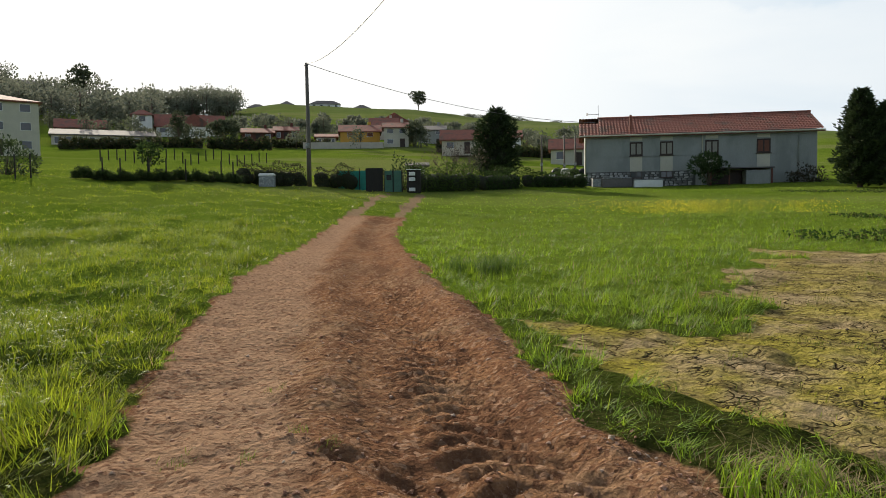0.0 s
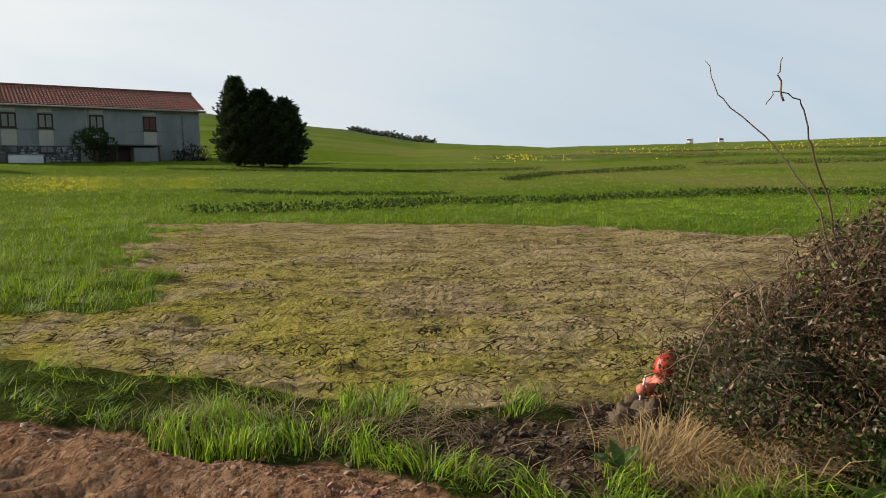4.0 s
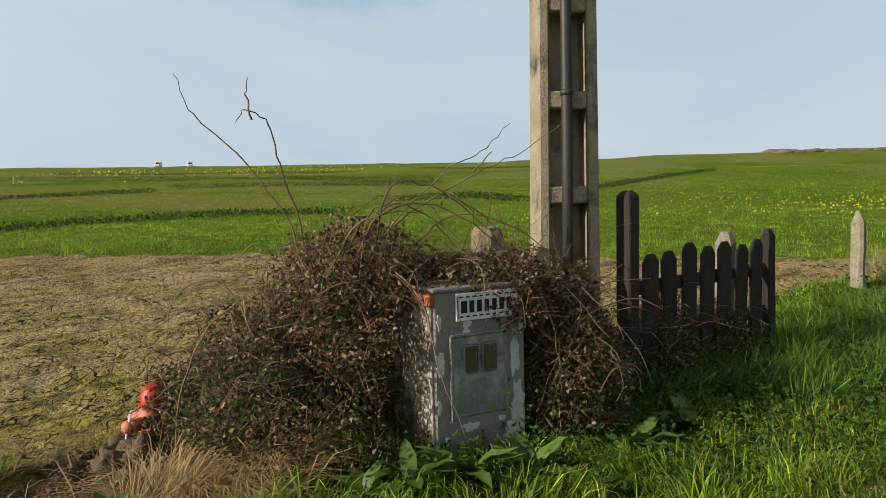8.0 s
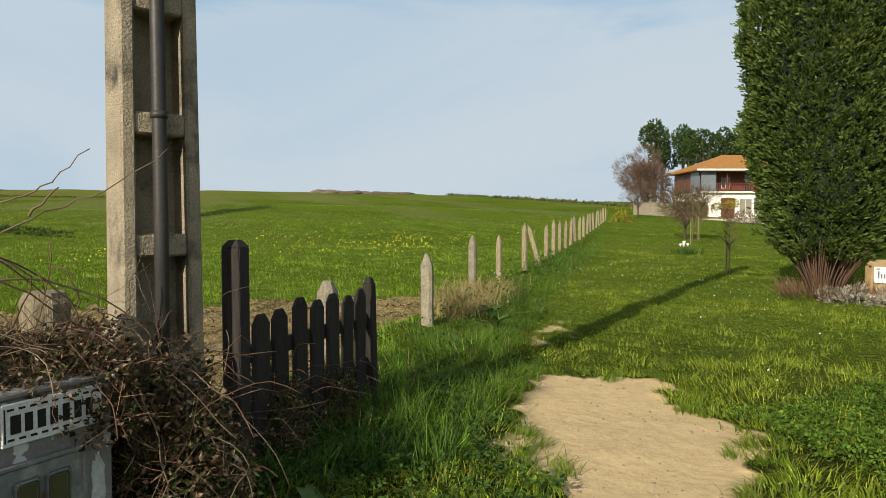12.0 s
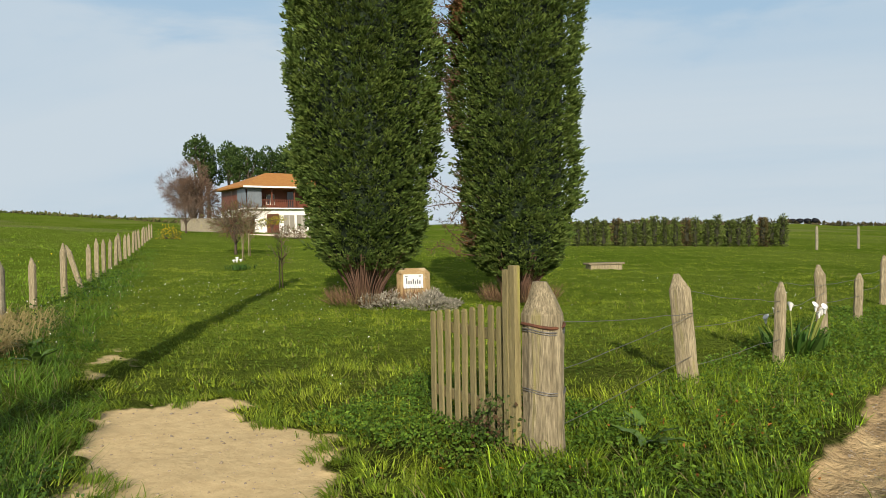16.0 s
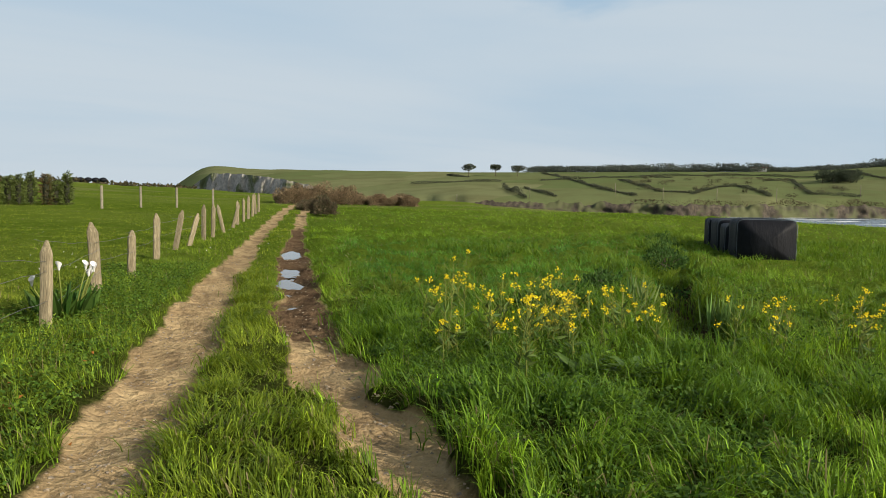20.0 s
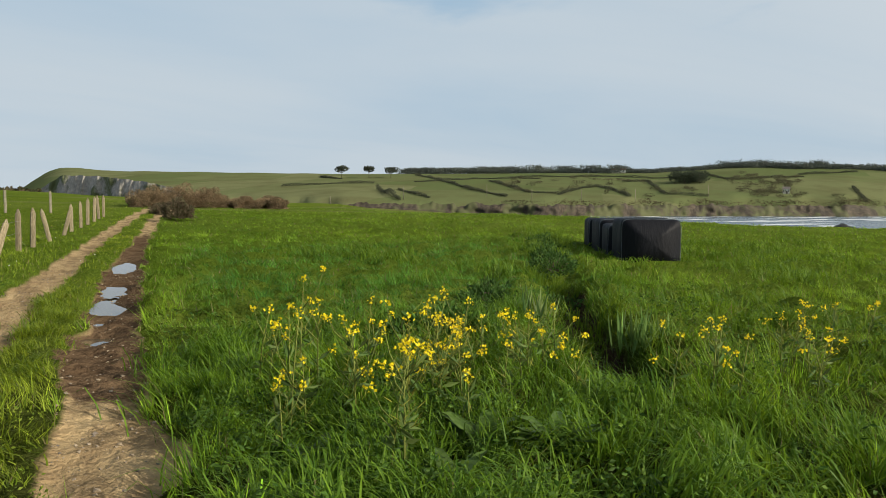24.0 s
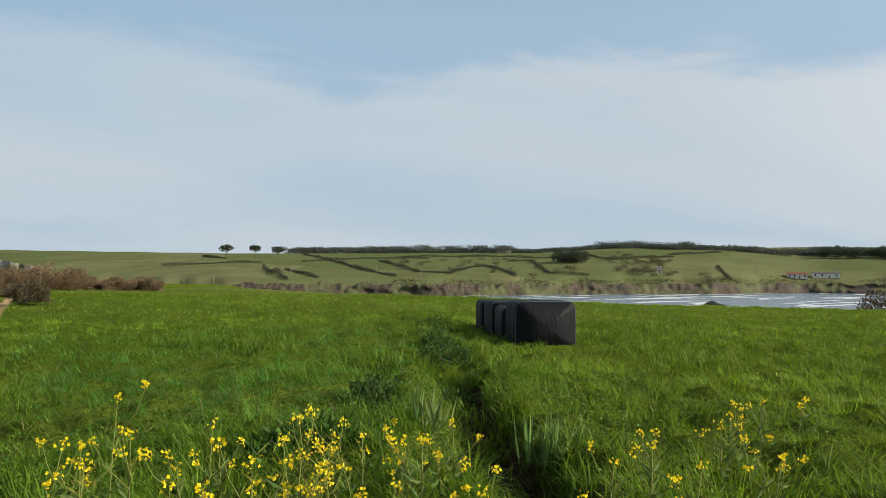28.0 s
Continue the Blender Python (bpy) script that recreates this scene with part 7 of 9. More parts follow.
farmhouse()
DARKTREE = ((0.030, 0.050, 0.020), (0.045, 0.070, 0.026), (0.062, 0.092, 0.034))
conifer("cypress", -4.3, 63.5, [(0.5, 0.6), (1.6, 1.5), (3.5, 1.5), (5.2, 1.2), (6.6, 0.25)], "ragged dark cypress beside the farmhouse hedge", 6000, 0.36, 0.2, DARKTREE, seed=3, depth=0.5, rough=0.34)
conifer("cypress", 22.0, 55.3, [(0.3, 0.9), (1.5, 1.25), (3.5, 1.15), (5.4, 0.8), (6.9, 0.2)], "tall dark cypress beside the farmhouse", 6000, 0.36, 0.2, DARKTREE, seed=6, depth=0.45, group="cypresses beside the farmhouse", rough=0.36)
conifer("cypress", 23.6, 54.4, [(0.3, 1.2), (1.5, 1.6), (3.2, 1.5), (4.8, 1.05), (6.0, 0.3)], "broad dark cypress beside the farmhouse", 7000, 0.36, 0.2, DARKTREE, seed=9, depth=0.45, group="cypresses beside the farmhouse", rough=0.36)
conifer("cypress", 25.2, 53.5, [(0.3, 1.0), (1.5, 1.35), (3.0, 1.25), (4.4, 0.8), (5.4, 0.2)], "shaggy dark cypress beside the farmhouse", 5600, 0.36, 0.2, DARKTREE, seed=12, depth=0.45, group="cypresses beside the farmhouse", rough=0.4)
tree("fig_tree", 13.5, 63.8, 2.9, 1.7, "dark round shrubby tree before the farmhouse wall", count=1500, colours=DARKTREE, leaf=0.22, trunk_h=0.15, seed=3, z=2.7)
for k, (px, py, lab) in enumerate(((4.4, 64.9, "white-topped crate beside the farmhouse"), (6.0, 64.6, "covered grey trailer beside the farmhouse"), (8.6, 64.5, "pale fibre tank beside the farmhouse"))):
    c = thing("crate", px, py, ground_at(px, py), lab, "crate", rz=4)
    part("body", block((0.9, 2.6, 2.4)[k], 0.8, (0.7, 0.75, 0.62)[k], (0, 0, 0), 0.04), (METAL_GREY, SLATE, PLASTER_W)[k], c)
    part("cover", block((0.95, 2.4, 2.5)[k], 0.85, 0.10, (0, 0, (0.7, 0.75, 0.62)[k]), 0.03), (SLATE, METAL_GREY, METAL_GREY)[k], c)
    part("skid", block((0.8, 2.0, 2.0)[k], 0.1, 0.08, (0, -0.3, -0.06), 0.0), WOOD_GREY, c)
shrub("hedge_shrub", 21.5, 64.4, 1.6, 0.5, 1.3, "dry dark shrub against the farmhouse wall", ((0.05, 0.05, 0.03), (0.075, 0.06, 0.04)), 700, 0.2)


def hedge(x0, y0, x1, y1, tall, thick, label, colours, per_m=130, leaf=0.12, seed=0, name="hedge"):
    ln = math.hypot(x1 - x0, y1 - y0)
    t = thing(name, (x0 + x1) / 2, (y0 + y1) / 2, 0, label, "hedge")
    n = int(3.2 * per_m * ln)
    u, v, q = rng.uniform(-0.5, 0.5, n), rng.uniform(-1, 1, n), rng.uniform(0, 1, n)
    dirx, diry = (x1 - x0) / ln, (y1 - y0) / ln
    top = tall * (1 + 0.14 * np.sin(u * ln * 1.7 + seed) + 0.10 * np.sin(u * ln * 4.3 + seed))
    edge_ = rng.uniform(0, 1, n) < 0.75
    v = np.where(edge_ & (q < 0.8), np.sign(v) * rng.uniform(0.75, 1.0, n), v)
    q = np.where(edge_ & (q >= 0.8), rng.uniform(0.88, 1.0, n), q)
    px, py = u * ln * dirx - v * thick / 2 * diry, u * ln * diry + v * thick / 2 * dirx
    gz = base_height(px + (x0 + x1) / 2, py + (y0 + y1) / 2)
    p = np.stack([px, py, gz + q * top], -1)
    part("foliage", leaf_mesh("foliage", p, unit(n) + np.array([0, 0, 0.3]), leaf * rng.uniform(0.6, 1.3, n), leaf * 0.65, tints(n, *colours, jitter=0.15), FARLEAF), None, t)
    # solid lumps inside, coloured dark in place of the hedge's inner shade
    b = bmesh.new()
    m = max(3, int(ln / 0.8))
    for k in range(m):
        s = (k + 0.5) / m - 0.5
        ax, ay = s * ln * dirx, s * ln * diry
        az = float(base_height(ax + (x0 + x1) / 2, ay + (y0 + y1) / 2))
        lump(0.60, thick * 0.28, tall * 0.36, seed=k + seed, rough=0.3, detail=2, bm=b, at=(ax, ay, az + tall * 0.36))
    part("inner_mass", b, TWIG_SHADE, t)
    return t


HEDGE = ((0.032, 0.058, 0.018), (0.048, 0.080, 0.024))
HEDGE_B = ((0.026, 0.046, 0.016), (0.038, 0.062, 0.02))
HEDGE_D = ((0.035, 0.05, 0.02), (0.055, 0.065, 0.03), (0.075, 0.07, 0.035))
hedge(-1.9, 61.0, 3.2, 63.0, 1.35, 1.6, "clipped dark green hedge before the farmhouse", HEDGE, 260)
hedge(-9.2, 50.6, -5.4, 53.6, 1.8, 1.8, "clipped bright green hedge beside the lane gate", ((0.05, 0.085, 0.02), (0.07, 0.11, 0.026)), 260)
hedge(-5.2, 54.5, -2.5, 58.5, 1.5, 1.6, "dark green hedge behind the lane gate", HEDGE, 220)
hedge(-21.0, 47.6, -16.9, 49.5, 1.5, 0.7, "scrappy hedge along a garden fence", HEDGE_D, 200)
hedge(-16.2, 49.8, -13.6, 50.3, 1.5, 0.7, "scrappy hedge along a garden fence", HEDGE_D, 200)
for k in range(9):
    f = k / 8
    px, py = -28.0 + 7.2 * f, 40.8 + 5.2 * f
    shrub("box_shrub", px, py, 0.72, 0.5, 0.62, "round clipped shrub in a field-edge row", HEDGE_B, 2600, 0.09, group="row of clipped shrubs", hollow=0.35)
shrub("ivy_shrub", -35.5, 43.8, 2.2, 1.4, 2.1, "dark dense shrub at the field edge", DARKTREE, 1500, 0.2, hollow=0.7)
for k, (px, py) in enumerate(((-27.0, 41.3), (-26.2, 41.9), (-25.0, 43.0), (-22.9, 43.8), (-21.3, 45.5), (-30.5, 39.6), (-31.2, 39.2), (-24.0, 43.4), (-20.7, 46.0))):
    stake("fence_post", px, py, 1.45, 0.08, 0.08, WOOD_DARK, "thin dark post of a field fence", group="posts of the field fence", seed=k, point=0.03, blunt=0.9)
tree("laurel", -25.6, 44.2, 2.4, 0.9, "small bushy tree in the hedge row", count=500, colours=HEDGE, leaf=0.2, trunk_h=0.35, seed=5)
# lane end: green netting, gate, mail boxes, hut
net = thing("garden_fence", -13.3, 50.4, ground_at(-13.3, 50.4), "green plastic mesh fence at the lane end", "fence", rz=12)
NET = mat("green_mesh_net", (0.05, 0.34, 0.26), (0.035, 0.25, 0.19), scale=3, bump=0.2)
for k in range(4):
    part("panel", block(0.75, 0.03, 1.4, (-1.1 + 0.76 * k, 0.03 * (k % 2), 0.0), 0.0), NET, net)
    part("post", block(0.06, 0.06, 1.55, (-1.5 + 0.78 * k, -0.05, 0.0), 0.0), WOOD_DARK, net)
gt = thing("lane_gate", -10.6, 49.3, ground_at(-10.6, 49.3) - 0.05, "green sheet-metal gate between dark posts", "gate", rz=6)
part("frame", block(1.15, 0.06, 1.45, (0, 0, 0.05), 0.01), mat("dull_green_sheet", (0.10, 0.22, 0.16), (0.08, 0.18, 0.13), scale=3, bump=0.2), gt)
for x0 in (-0.62, 0.0, 0.62):
    part("bar", block(0.07, 0.09, 1.55, (x0, -0.03, 0.0), 0.0), WOOD_DARK, gt)
# no hole is cut: a black plate paints the dark of the opening
part("opening", block(0.34, 0.02, 0.36, (-0.28, -0.045, 0.85), 0.0), INK, gt)
part("side_sheet", block(1.2, 0.05, 1.7, (-1.3, 0.05, 0.0), 0.0), WOOD_DARK, gt)
mb = thing("mail_board", -9.1, 49.0, ground_at(-9.1, 49.0) - 0.03, "dark board carrying white letter boxes", "mailbox")
part("board", block(0.95, 0.08, 1.6, (0, 0, 0), 0.01), WOOD_DARK, mb)
for z0 in (0.15, 0.85, 1.22):
    part("box", block(0.42, 0.18, 0.24, (-0.1, -0.12, z0), 0.02), WHITE_TILE, mb)
part("lid", block(1.0, 0.25, 0.05, (0, -0.03, 1.6), 0.01), WHITE_TILE, mb)
hut = thing("garden_chest", -18.9, 47.4, ground_at(-18.9, 47.4), "pale grey garden chest with a sloped lid", "chest", rz=15)
part("body", block(1.05, 0.7, 0.75, (0, 0, 0), 0.02), METAL_GREY, hut)
part("lid", block(1.15, 0.8, 0.16, (0, 0, 0.75), 0.03, 0.85), PLASTER_W, hut)
shrub("dark_shrub", -10.4, 51.5, 1.5, 1.2, 2.1, "bushy dark shrub behind the lane gate", HEDGE, 900, 0.2)
tree("bare_shrub", -6.0, 56.5, 3.2, 2.4, "bare twiggy tree behind the lane gate", count=260, colours=((0.14, 0.11, 0.085),), leaf=0.15, bare=1.0, trunk_h=0.15, seed=9, material=DRY)
tree("bare_shrub", -8.0, 58.5, 3.4, 2.2, "bare twiggy tree behind the lane gate", count=200, colours=((0.14, 0.11, 0.085),), leaf=0.15, bare=1.0, trunk_h=0.15, seed=10, material=DRY)


def wire_pole(x, y, top_z, label, rad=0.14, lamp=False):
    z = ground_at(x, y)
    t = thing("utility_pole", x, y, z - 0.1, label, "utility pole")
    part("shaft", tube([(0, 0, 0), (0.02, 0, (top_z - z) * 0.5), (0, 0, top_z - z + 0.1)], [rad * 1.25, rad, rad * 0.8], 10), mat("dark_creosoted_pole", (0.20, 0.175, 0.15), (0.13, 0.11, 0.095), scale=3, stretch=(3, 3, 0.5)) if "dark_creosoted_pole" not in bpy.data.materials else bpy.data.materials["dark_creosoted_pole"], t)
    part("box", block(0.25, 0.2, 0.35, (0, -0.2, (top_z - z) * 0.32), 0.02), METAL_GREY, t)
    part("insulator", tube([(-0.18, 0, top_z - z - 0.05), (0.18, 0, top_z - z - 0.02)], 0.03, 6), METAL_GREY, t)
    return t


wire_pole(-16.9, 50.3, 11.85, "dark wooden utility pole standing in the field hedge")
cab = thing("overhead_cable", -16.9, 50.3, 11.8, "thin overhead cable sagging from the wooden pole", "cable")
part("span", tube(curve_pts((0, 0, 0), (21.4, 17.5, -2.8), -0.9, 16), 0.020, 5), WIRE, cab)
part("span", tube(curve_pts((0, 0, 0), (16.9 + 4.38, -50.2, -3.6), -1.6, 24), 0.018, 5), WIRE, cab)
for k, (px, py, hh) in enumerate(((-0.4, 78, 8.6), (1.9, 76, 8.9), (3.2, 80, 8.2), (-7, 90, 9.5))):
    wire_pole(px, py, base_height(px, py) + 4.6, "thin grey pole behind the hedges", 0.09)
# silage bales heap behind the hedge
for k in range(8):
    px, py = 0.6 + 0.42 * k, 72 + 0.25 * (k % 3)
    b_ = thing("wrapped_bale", px, py, ground_at(px, py), "black and white wrapped bale in a heap behind the hedge", "bale", group="bales behind the hedge")
    part("wrap", lump(0.5, 0.5, 0.45, seed=k, rough=0.06, detail=2, at=(0, 0, 0.42 + 0.55 * (k % 2))), (BALE_WRAP, PLASTER_W)[k % 3 == 0], b_)

# ---- village, hill and woods to the north ----
def polar(az, dist):
    return dist * math.sin(radians(az)), dist * math.cos(radians(az))


def cottage(name, az, dist, w, d, h, rise, walls, roof, label, floors=1, cols=3, z=None, turn_by=0.0, hip=False, chimney=True, gable_front=False, pane=None):
    """A far house: walls, pitched roof, windows and door in the face towards the track."""
    x, y = polar(az, dist)
    zb = float(base_height(x, y)) if z is None else z
    t = thing(name, x, y, zb - 0.3, label, "house", rz=-az + turn_by + (90 if gable_front else 0))
    part("wall", block(w, d, h + 0.3, (0, d / 2, 0), 0.0), walls, t)
    bm = bmesh.new()
    o, e0 = 0.45, h + 0.3
    x0, x1, y0, y1 = -w / 2 - o, w / 2 + o, -o, d + o
    rx = min(w, d) / 2 if hip else 0.0
    a = [bm.verts.new(v) for v in ((x0, y0, e0 - 0.1), (x1, y0, e0 - 0.1), (x1, y1, e0 - 0.1), (x0, y1, e0 - 0.1), (x0 + rx, d / 2, e0 + rise), (x1 - rx, d / 2, e0 + rise))]
    b = [bm.verts.new((v.co.x, v.co.y, v.co.z - 0.18)) for v in a[:4]]
    for f in ((a[0], a[1], a[5], a[4]), (a[2], a[3], a[4], a[5]), (a[1], a[2], a[5]), (a[3], a[0], a[4]), (b[3], b[2], b[1], b[0]), (b[0], b[1], a[1], a[0]), (b[1], b[2], a[2], a[1]), (b[2], b[3], a[3], a[2]), (b[3], b[0], a[0], a[3])):
        bm.faces.new(f)
    part("roof", bm, roof, t)
    if not hip:
        for gx in (-w / 2 - 0.01, w / 2 + 0.01):
            g = bmesh.new()
            g.faces.new([g.verts.new(v) for v in ((gx, 0, e0), (gx, d, e0), (gx, d / 2, e0 + rise * 0.88))])
            part("gable", g, walls, t)
    if chimney:
        part("chimney", block(0.6, 0.6, 1.1, (w * 0.25, d * 0.55, e0 + rise * 0.75), 0.0), walls, t)
    fh = h / floors
    for fl in range(floors):
        for k in range(cols):
            cx = -w / 2 + w * (k + 0.5) / cols
            if fl == 0 and k == cols // 2:
                part("door", block(1.0, 0.08, min(2.1, fh - 0.3), (cx, -0.02, 0.3), 0.0), WIN_BROWN, t)
            else:
                window(t, cx, 0.0, 0.3 + fl * fh + fh * 0.36, min(1.3, w / cols * 0.5), fh * 0.45, PLASTER_W if walls is not PLASTER_W else WIN_BROWN, pane or GLASS_DARK, sill=False, bars=0)
    return t


ap = cottage("apartment_block", -39.9, 112, 13.0, 11.0, 7.3, 1.5, PLASTER_C, TILE_RED, "three-storey pale apartment block with red hip roof", floors=3, cols=4, hip=True, chimney=False, z=9.2, turn_by=8)
cottage("barn", -32.6, 152, 17.5, 9.0, 2.9, 1.3, PLASTER_B, SLATE, "long low barn with grey sheet roof and window band", floors=1, cols=9, z=13.2, chimney=False)
cottage("shed", -34.0, 165, 9.0, 7.0, 4.2, 2.0, PLASTER_B, TILE_RED, "shed with dull red roof behind the barn", z=14.5, cols=2, chimney=False)
cottage("manor", -26.7, 180, 15.0, 9.0, 4.6, 3.2, PLASTER_W, TILE_RED, "white manor house with red roof and dormers", floors=2, cols=5, z=16.5)
tw = cottage("manor_tower", -30.0, 178, 4.2, 4.5, 7.6, 1.2, PLASTER_W, TILE_RED, "square white tower with low roof", floors=3, cols=1, hip=True, z=15.8, chimney=False)
cottage("manor_wing", -25.3, 176, 4.5, 7.0, 4.2, 2.6, PLASTER_W, TILE_RED, "white gabled wing with small windows", floors=2, cols=2, z=16.5, gable_front=True, chimney=False)
cottage("red_house", -21.9, 165, 6.5, 7.0, 2.3, 1.2, RED_WALL, TILE_RED, "low dark red house with white windows", cols=3, z=16.2)
cottage("red_house", -19.8, 167, 5.0, 7.0, 2.6, 1.2, RED_WALL, TILE_RED, "low dark red house with white windows", cols=3, z=16.6)
cottage("yellow_house", -14.2, 154, 8.2, 8.0, 3.9, 1.7, PLASTER_Y, TILE_RED, "bright ochre-yellow house with red tile roof", floors=2, cols=2, z=13.8, pane=BROWN_WOOD)
cottage("yellow_wing", -16.8, 156, 4.2, 6.0, 2.6, 0.8, PLASTER_C, TILE_RED, "pale wing beside the yellow house", cols=3, z=14.2, chimney=False)
cottage("cream_house", -11.4, 150, 5.0, 6.0, 4.2, 1.2, PLASTER_C, TILE_RED, "cream house with two storeys", floors=2, cols=2, z=13.9)
cottage("stone_house", -12.3, 175, 6.5, 7.0, 4.6, 2.0, PLASTER_B, TILE_RED, "beige house with red roof in the village", floors=2, cols=2, z=16.8)
cottage("white_house", -10.4, 185, 7.5, 7.0, 4.8, 2.2, PLASTER_W, TILE_RED, "white gabled house in the village", floors=2, cols=2, z=18.0, gable_front=True)
cottage("grey_house", -8.6, 165, 6.0, 7.0, 3.6, 1.2, PLASTER_G, SLATE, "grey house with a flat dark roof", floors=2, cols=2, z=15.5)
cottage("tiled_house", -5.9, 130, 9.0, 7.0, 2.6, 2.0, PLASTER_B, TILE_RED, "low beige house with weathered red roof", cols=3, z=11.0, chimney=False)
cottage("tiled_house", -3.6, 150, 10.0, 7.0, 2.8, 1.6, PLASTER_W, TILE_RED, "low white house with red roof", cols=3, z=13.0, chimney=False)
cottage("hut", -10.0, 78, 1.7, 1.4, 1.1, 0.2, PLASTER_B, SLATE, "small block hut at the field edge", cols=1, chimney=False)
cottage("cottage", 2.0, 120, 6.0, 6.0, 2.8, 1.8, PLASTER_C, TILE_RED, "cream cottage beside the farmhouse", cols=2, z=8.0, chimney=False)
for az, w_, lab in ((-21.8, 10, "dark-roofed house on the hill crest"), (-19.6, 7, "small grey house on the hill crest"), (-16.7, 16, "white hilltop villa with dark roof"), (-13.9, 9, "dark-roofed house on the hill crest")):
    cottage("hilltop_house", az, 405, w_, 8, 3.0, 2.2, PLASTER_W if w_ == 16 else PLASTER_B, SLATE, lab, cols=4, hip=True, chimney=False, z=float(base_height(*polar(az, 405))) - (1.2 if w_ == 16 else 2.6))
cottage("hilltop_house", -37.0, 300, 14, 9, 5.5, 2.0, PLASTER_B, SLATE, "flat-roofed hillside villa among trees", floors=2, cols=4, chimney=False)
cottage("hilltop_house", -35.0, 250, 7, 7, 4.0, 0.8, PLASTER_W, SLATE, "white hillside house among trees", floors=2, cols=2, chimney=False)
wall_w = thing("field_wall", *polar(-15.5, 148), 13.3, "long pale retaining wall below the yellow house", "wall", rz=15.5)
part("wall", block(16, 0.4, 1.7, (0, 0, -0.2), 0.02), PLASTER_B, wall_w)
for a0, a1, dd, hh in ((-35.5, -26.0, 138, 1.6), (-25.6, -21.0, 140, 1.9), (-21.0, -16.5, 150, 1.2), (-8.2, 3.5, 140, 2.0)):
    x0, y0 = polar(a0, dd)
    x1, y1 = polar(a1, dd)
    hedge(x0, y0, x1, y1, hh, 1.4, "long dark hedge below the village", HEDGE_D, 26, 0.7, seed=int(a0), name="village_hedge")


def wood(name, spots, label, colours, leaf=1.6, per=120):
    """A far wood: many crowns of leaf clumps over tapered trunks, as one mass."""
    P, D, T = [], [], []
    bm = bmesh.new()
    r = random.Random(len(spots))
    for az, dist, tall, rad in spots:
        x, y = polar(az, dist)
        z = float(base_height(x, y))
        tube([(x, y, z - 0.5), (x, y, z + tall * 0.7)], [tall * 0.03, tall * 0.012], 5, bm)
        for k in range(6):
            c = np.array([x + r.uniform(-0.45, 0.45) * rad, y + r.uniform(-0.45, 0.45) * rad, z + tall * r.uniform(0.20, 0.76)])
            v = unit(per // 6)
            P.append(c + v * np.array([rad * 0.52, rad * 0.52, tall * 0.22]) * rng.uniform(0.3, 1.0, (per // 6, 1)))
            D.append(v + 0.4 * unit(per // 6))
            T.append(tints(per // 6, *colours, jitter=0.07) * r.uniform(0.88, 1.12))
    n = sum(len(p) for p in P)
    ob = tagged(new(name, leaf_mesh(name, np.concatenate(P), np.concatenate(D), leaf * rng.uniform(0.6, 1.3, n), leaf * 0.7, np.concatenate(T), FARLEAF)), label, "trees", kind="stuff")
    solo(name + "_trunks", bm, BARK, "trunks of " + label, "trees", kind="stuff")
    return ob


# far foliage greyed and lightened: the distance haze is put into the colour
WOOD_HAZED = ((0.135, 0.150, 0.112), (0.155, 0.168, 0.125), (0.175, 0.185, 0.14))
r_w = random.Random(17)
hill_spots = []
for k in range(60):
    az = r_w.uniform(-30, -23.5)
    hill_spots.append((az, r_w.uniform(310, 350), 11 * (1 - abs(az + 26) / 9) + 4, r_w.uniform(5, 8)))
for k in range(80):
    az = r_w.uniform(-43, -29)
    hill_spots.append((az, r_w.uniform(190, 320), r_w.uniform(8, 13), r_w.uniform(4, 7)))
for k in range(24):
    hill_spots.append((r_w.uniform(-29, -12), r_w.uniform(185, 225), r_w.uniform(2.5, 5), r_w.uniform(2, 4)))
for k in range(24):
    hill_spots.append((r_w.uniform(-12, 5), r_w.uniform(180, 230), r_w.uniform(2.0, 4), r_w.uniform(2.5, 5)))
for k in range(22):
    hill_spots.append((r_w.uniform(-6, 6), r_w.uniform(400, 440), r_w.uniform(2, 4), r_w.uniform(4, 9)))
wood("hillside_wood", hill_spots, "woods and scrub on the hillside, foliage paled for haze", WOOD_HAZED, 0.86, 340)
# these tints are lightened for haze as well
wood("village_trees", [(r_w.uniform(-36, 4), r_w.uniform(140, 185), r_w.uniform(3, 6), r_w.uniform(2, 3.5)) for _ in range(46)], "garden trees between the village houses, foliage paled for haze", ((0.11, 0.125, 0.085), (0.13, 0.145, 0.095)), 0.45, 260)
for k, (az, dist, tall, rad, lab) in enumerate(((-27.6, 140, 6.2, 2.0, "round-headed dark tree before the manor"), (-33.8, 260, 15, 5, "tall layered cedar on the hillside"), (-9.5, 400, 10, 5, "broad lone tree on the hill crest"), (-9.9, 150, 5.0, 2.4, "spiky palm-like tree before the cream house"),
                                                (-24.4, 150, 4.5, 3.2, "spreading dark tree beside the manor"))):
    px, py = polar(az, dist)
    tree("lone_tree", px, py, tall, rad, lab, count=1500, colours=((0.06, 0.075, 0.045), (0.085, 0.10, 0.06)), leaf=rad * 0.17, trunk_h=0.3 if k != 2 else 0.25, seed=k + 40, lobes=7)
# rails and posts of the paddock
for k in range(22):
    a0 = -33 + 0.55 * k
    px, py = polar(a0, 92 + 6 * math.sin(k))
    stake("paddock_post", px, py, 1.3, 0.14, 0.14, WOOD_DARK, "thin dark post in the paddock", group="paddock posts", seed=k, point=0.04, blunt=0.8, sides=6)


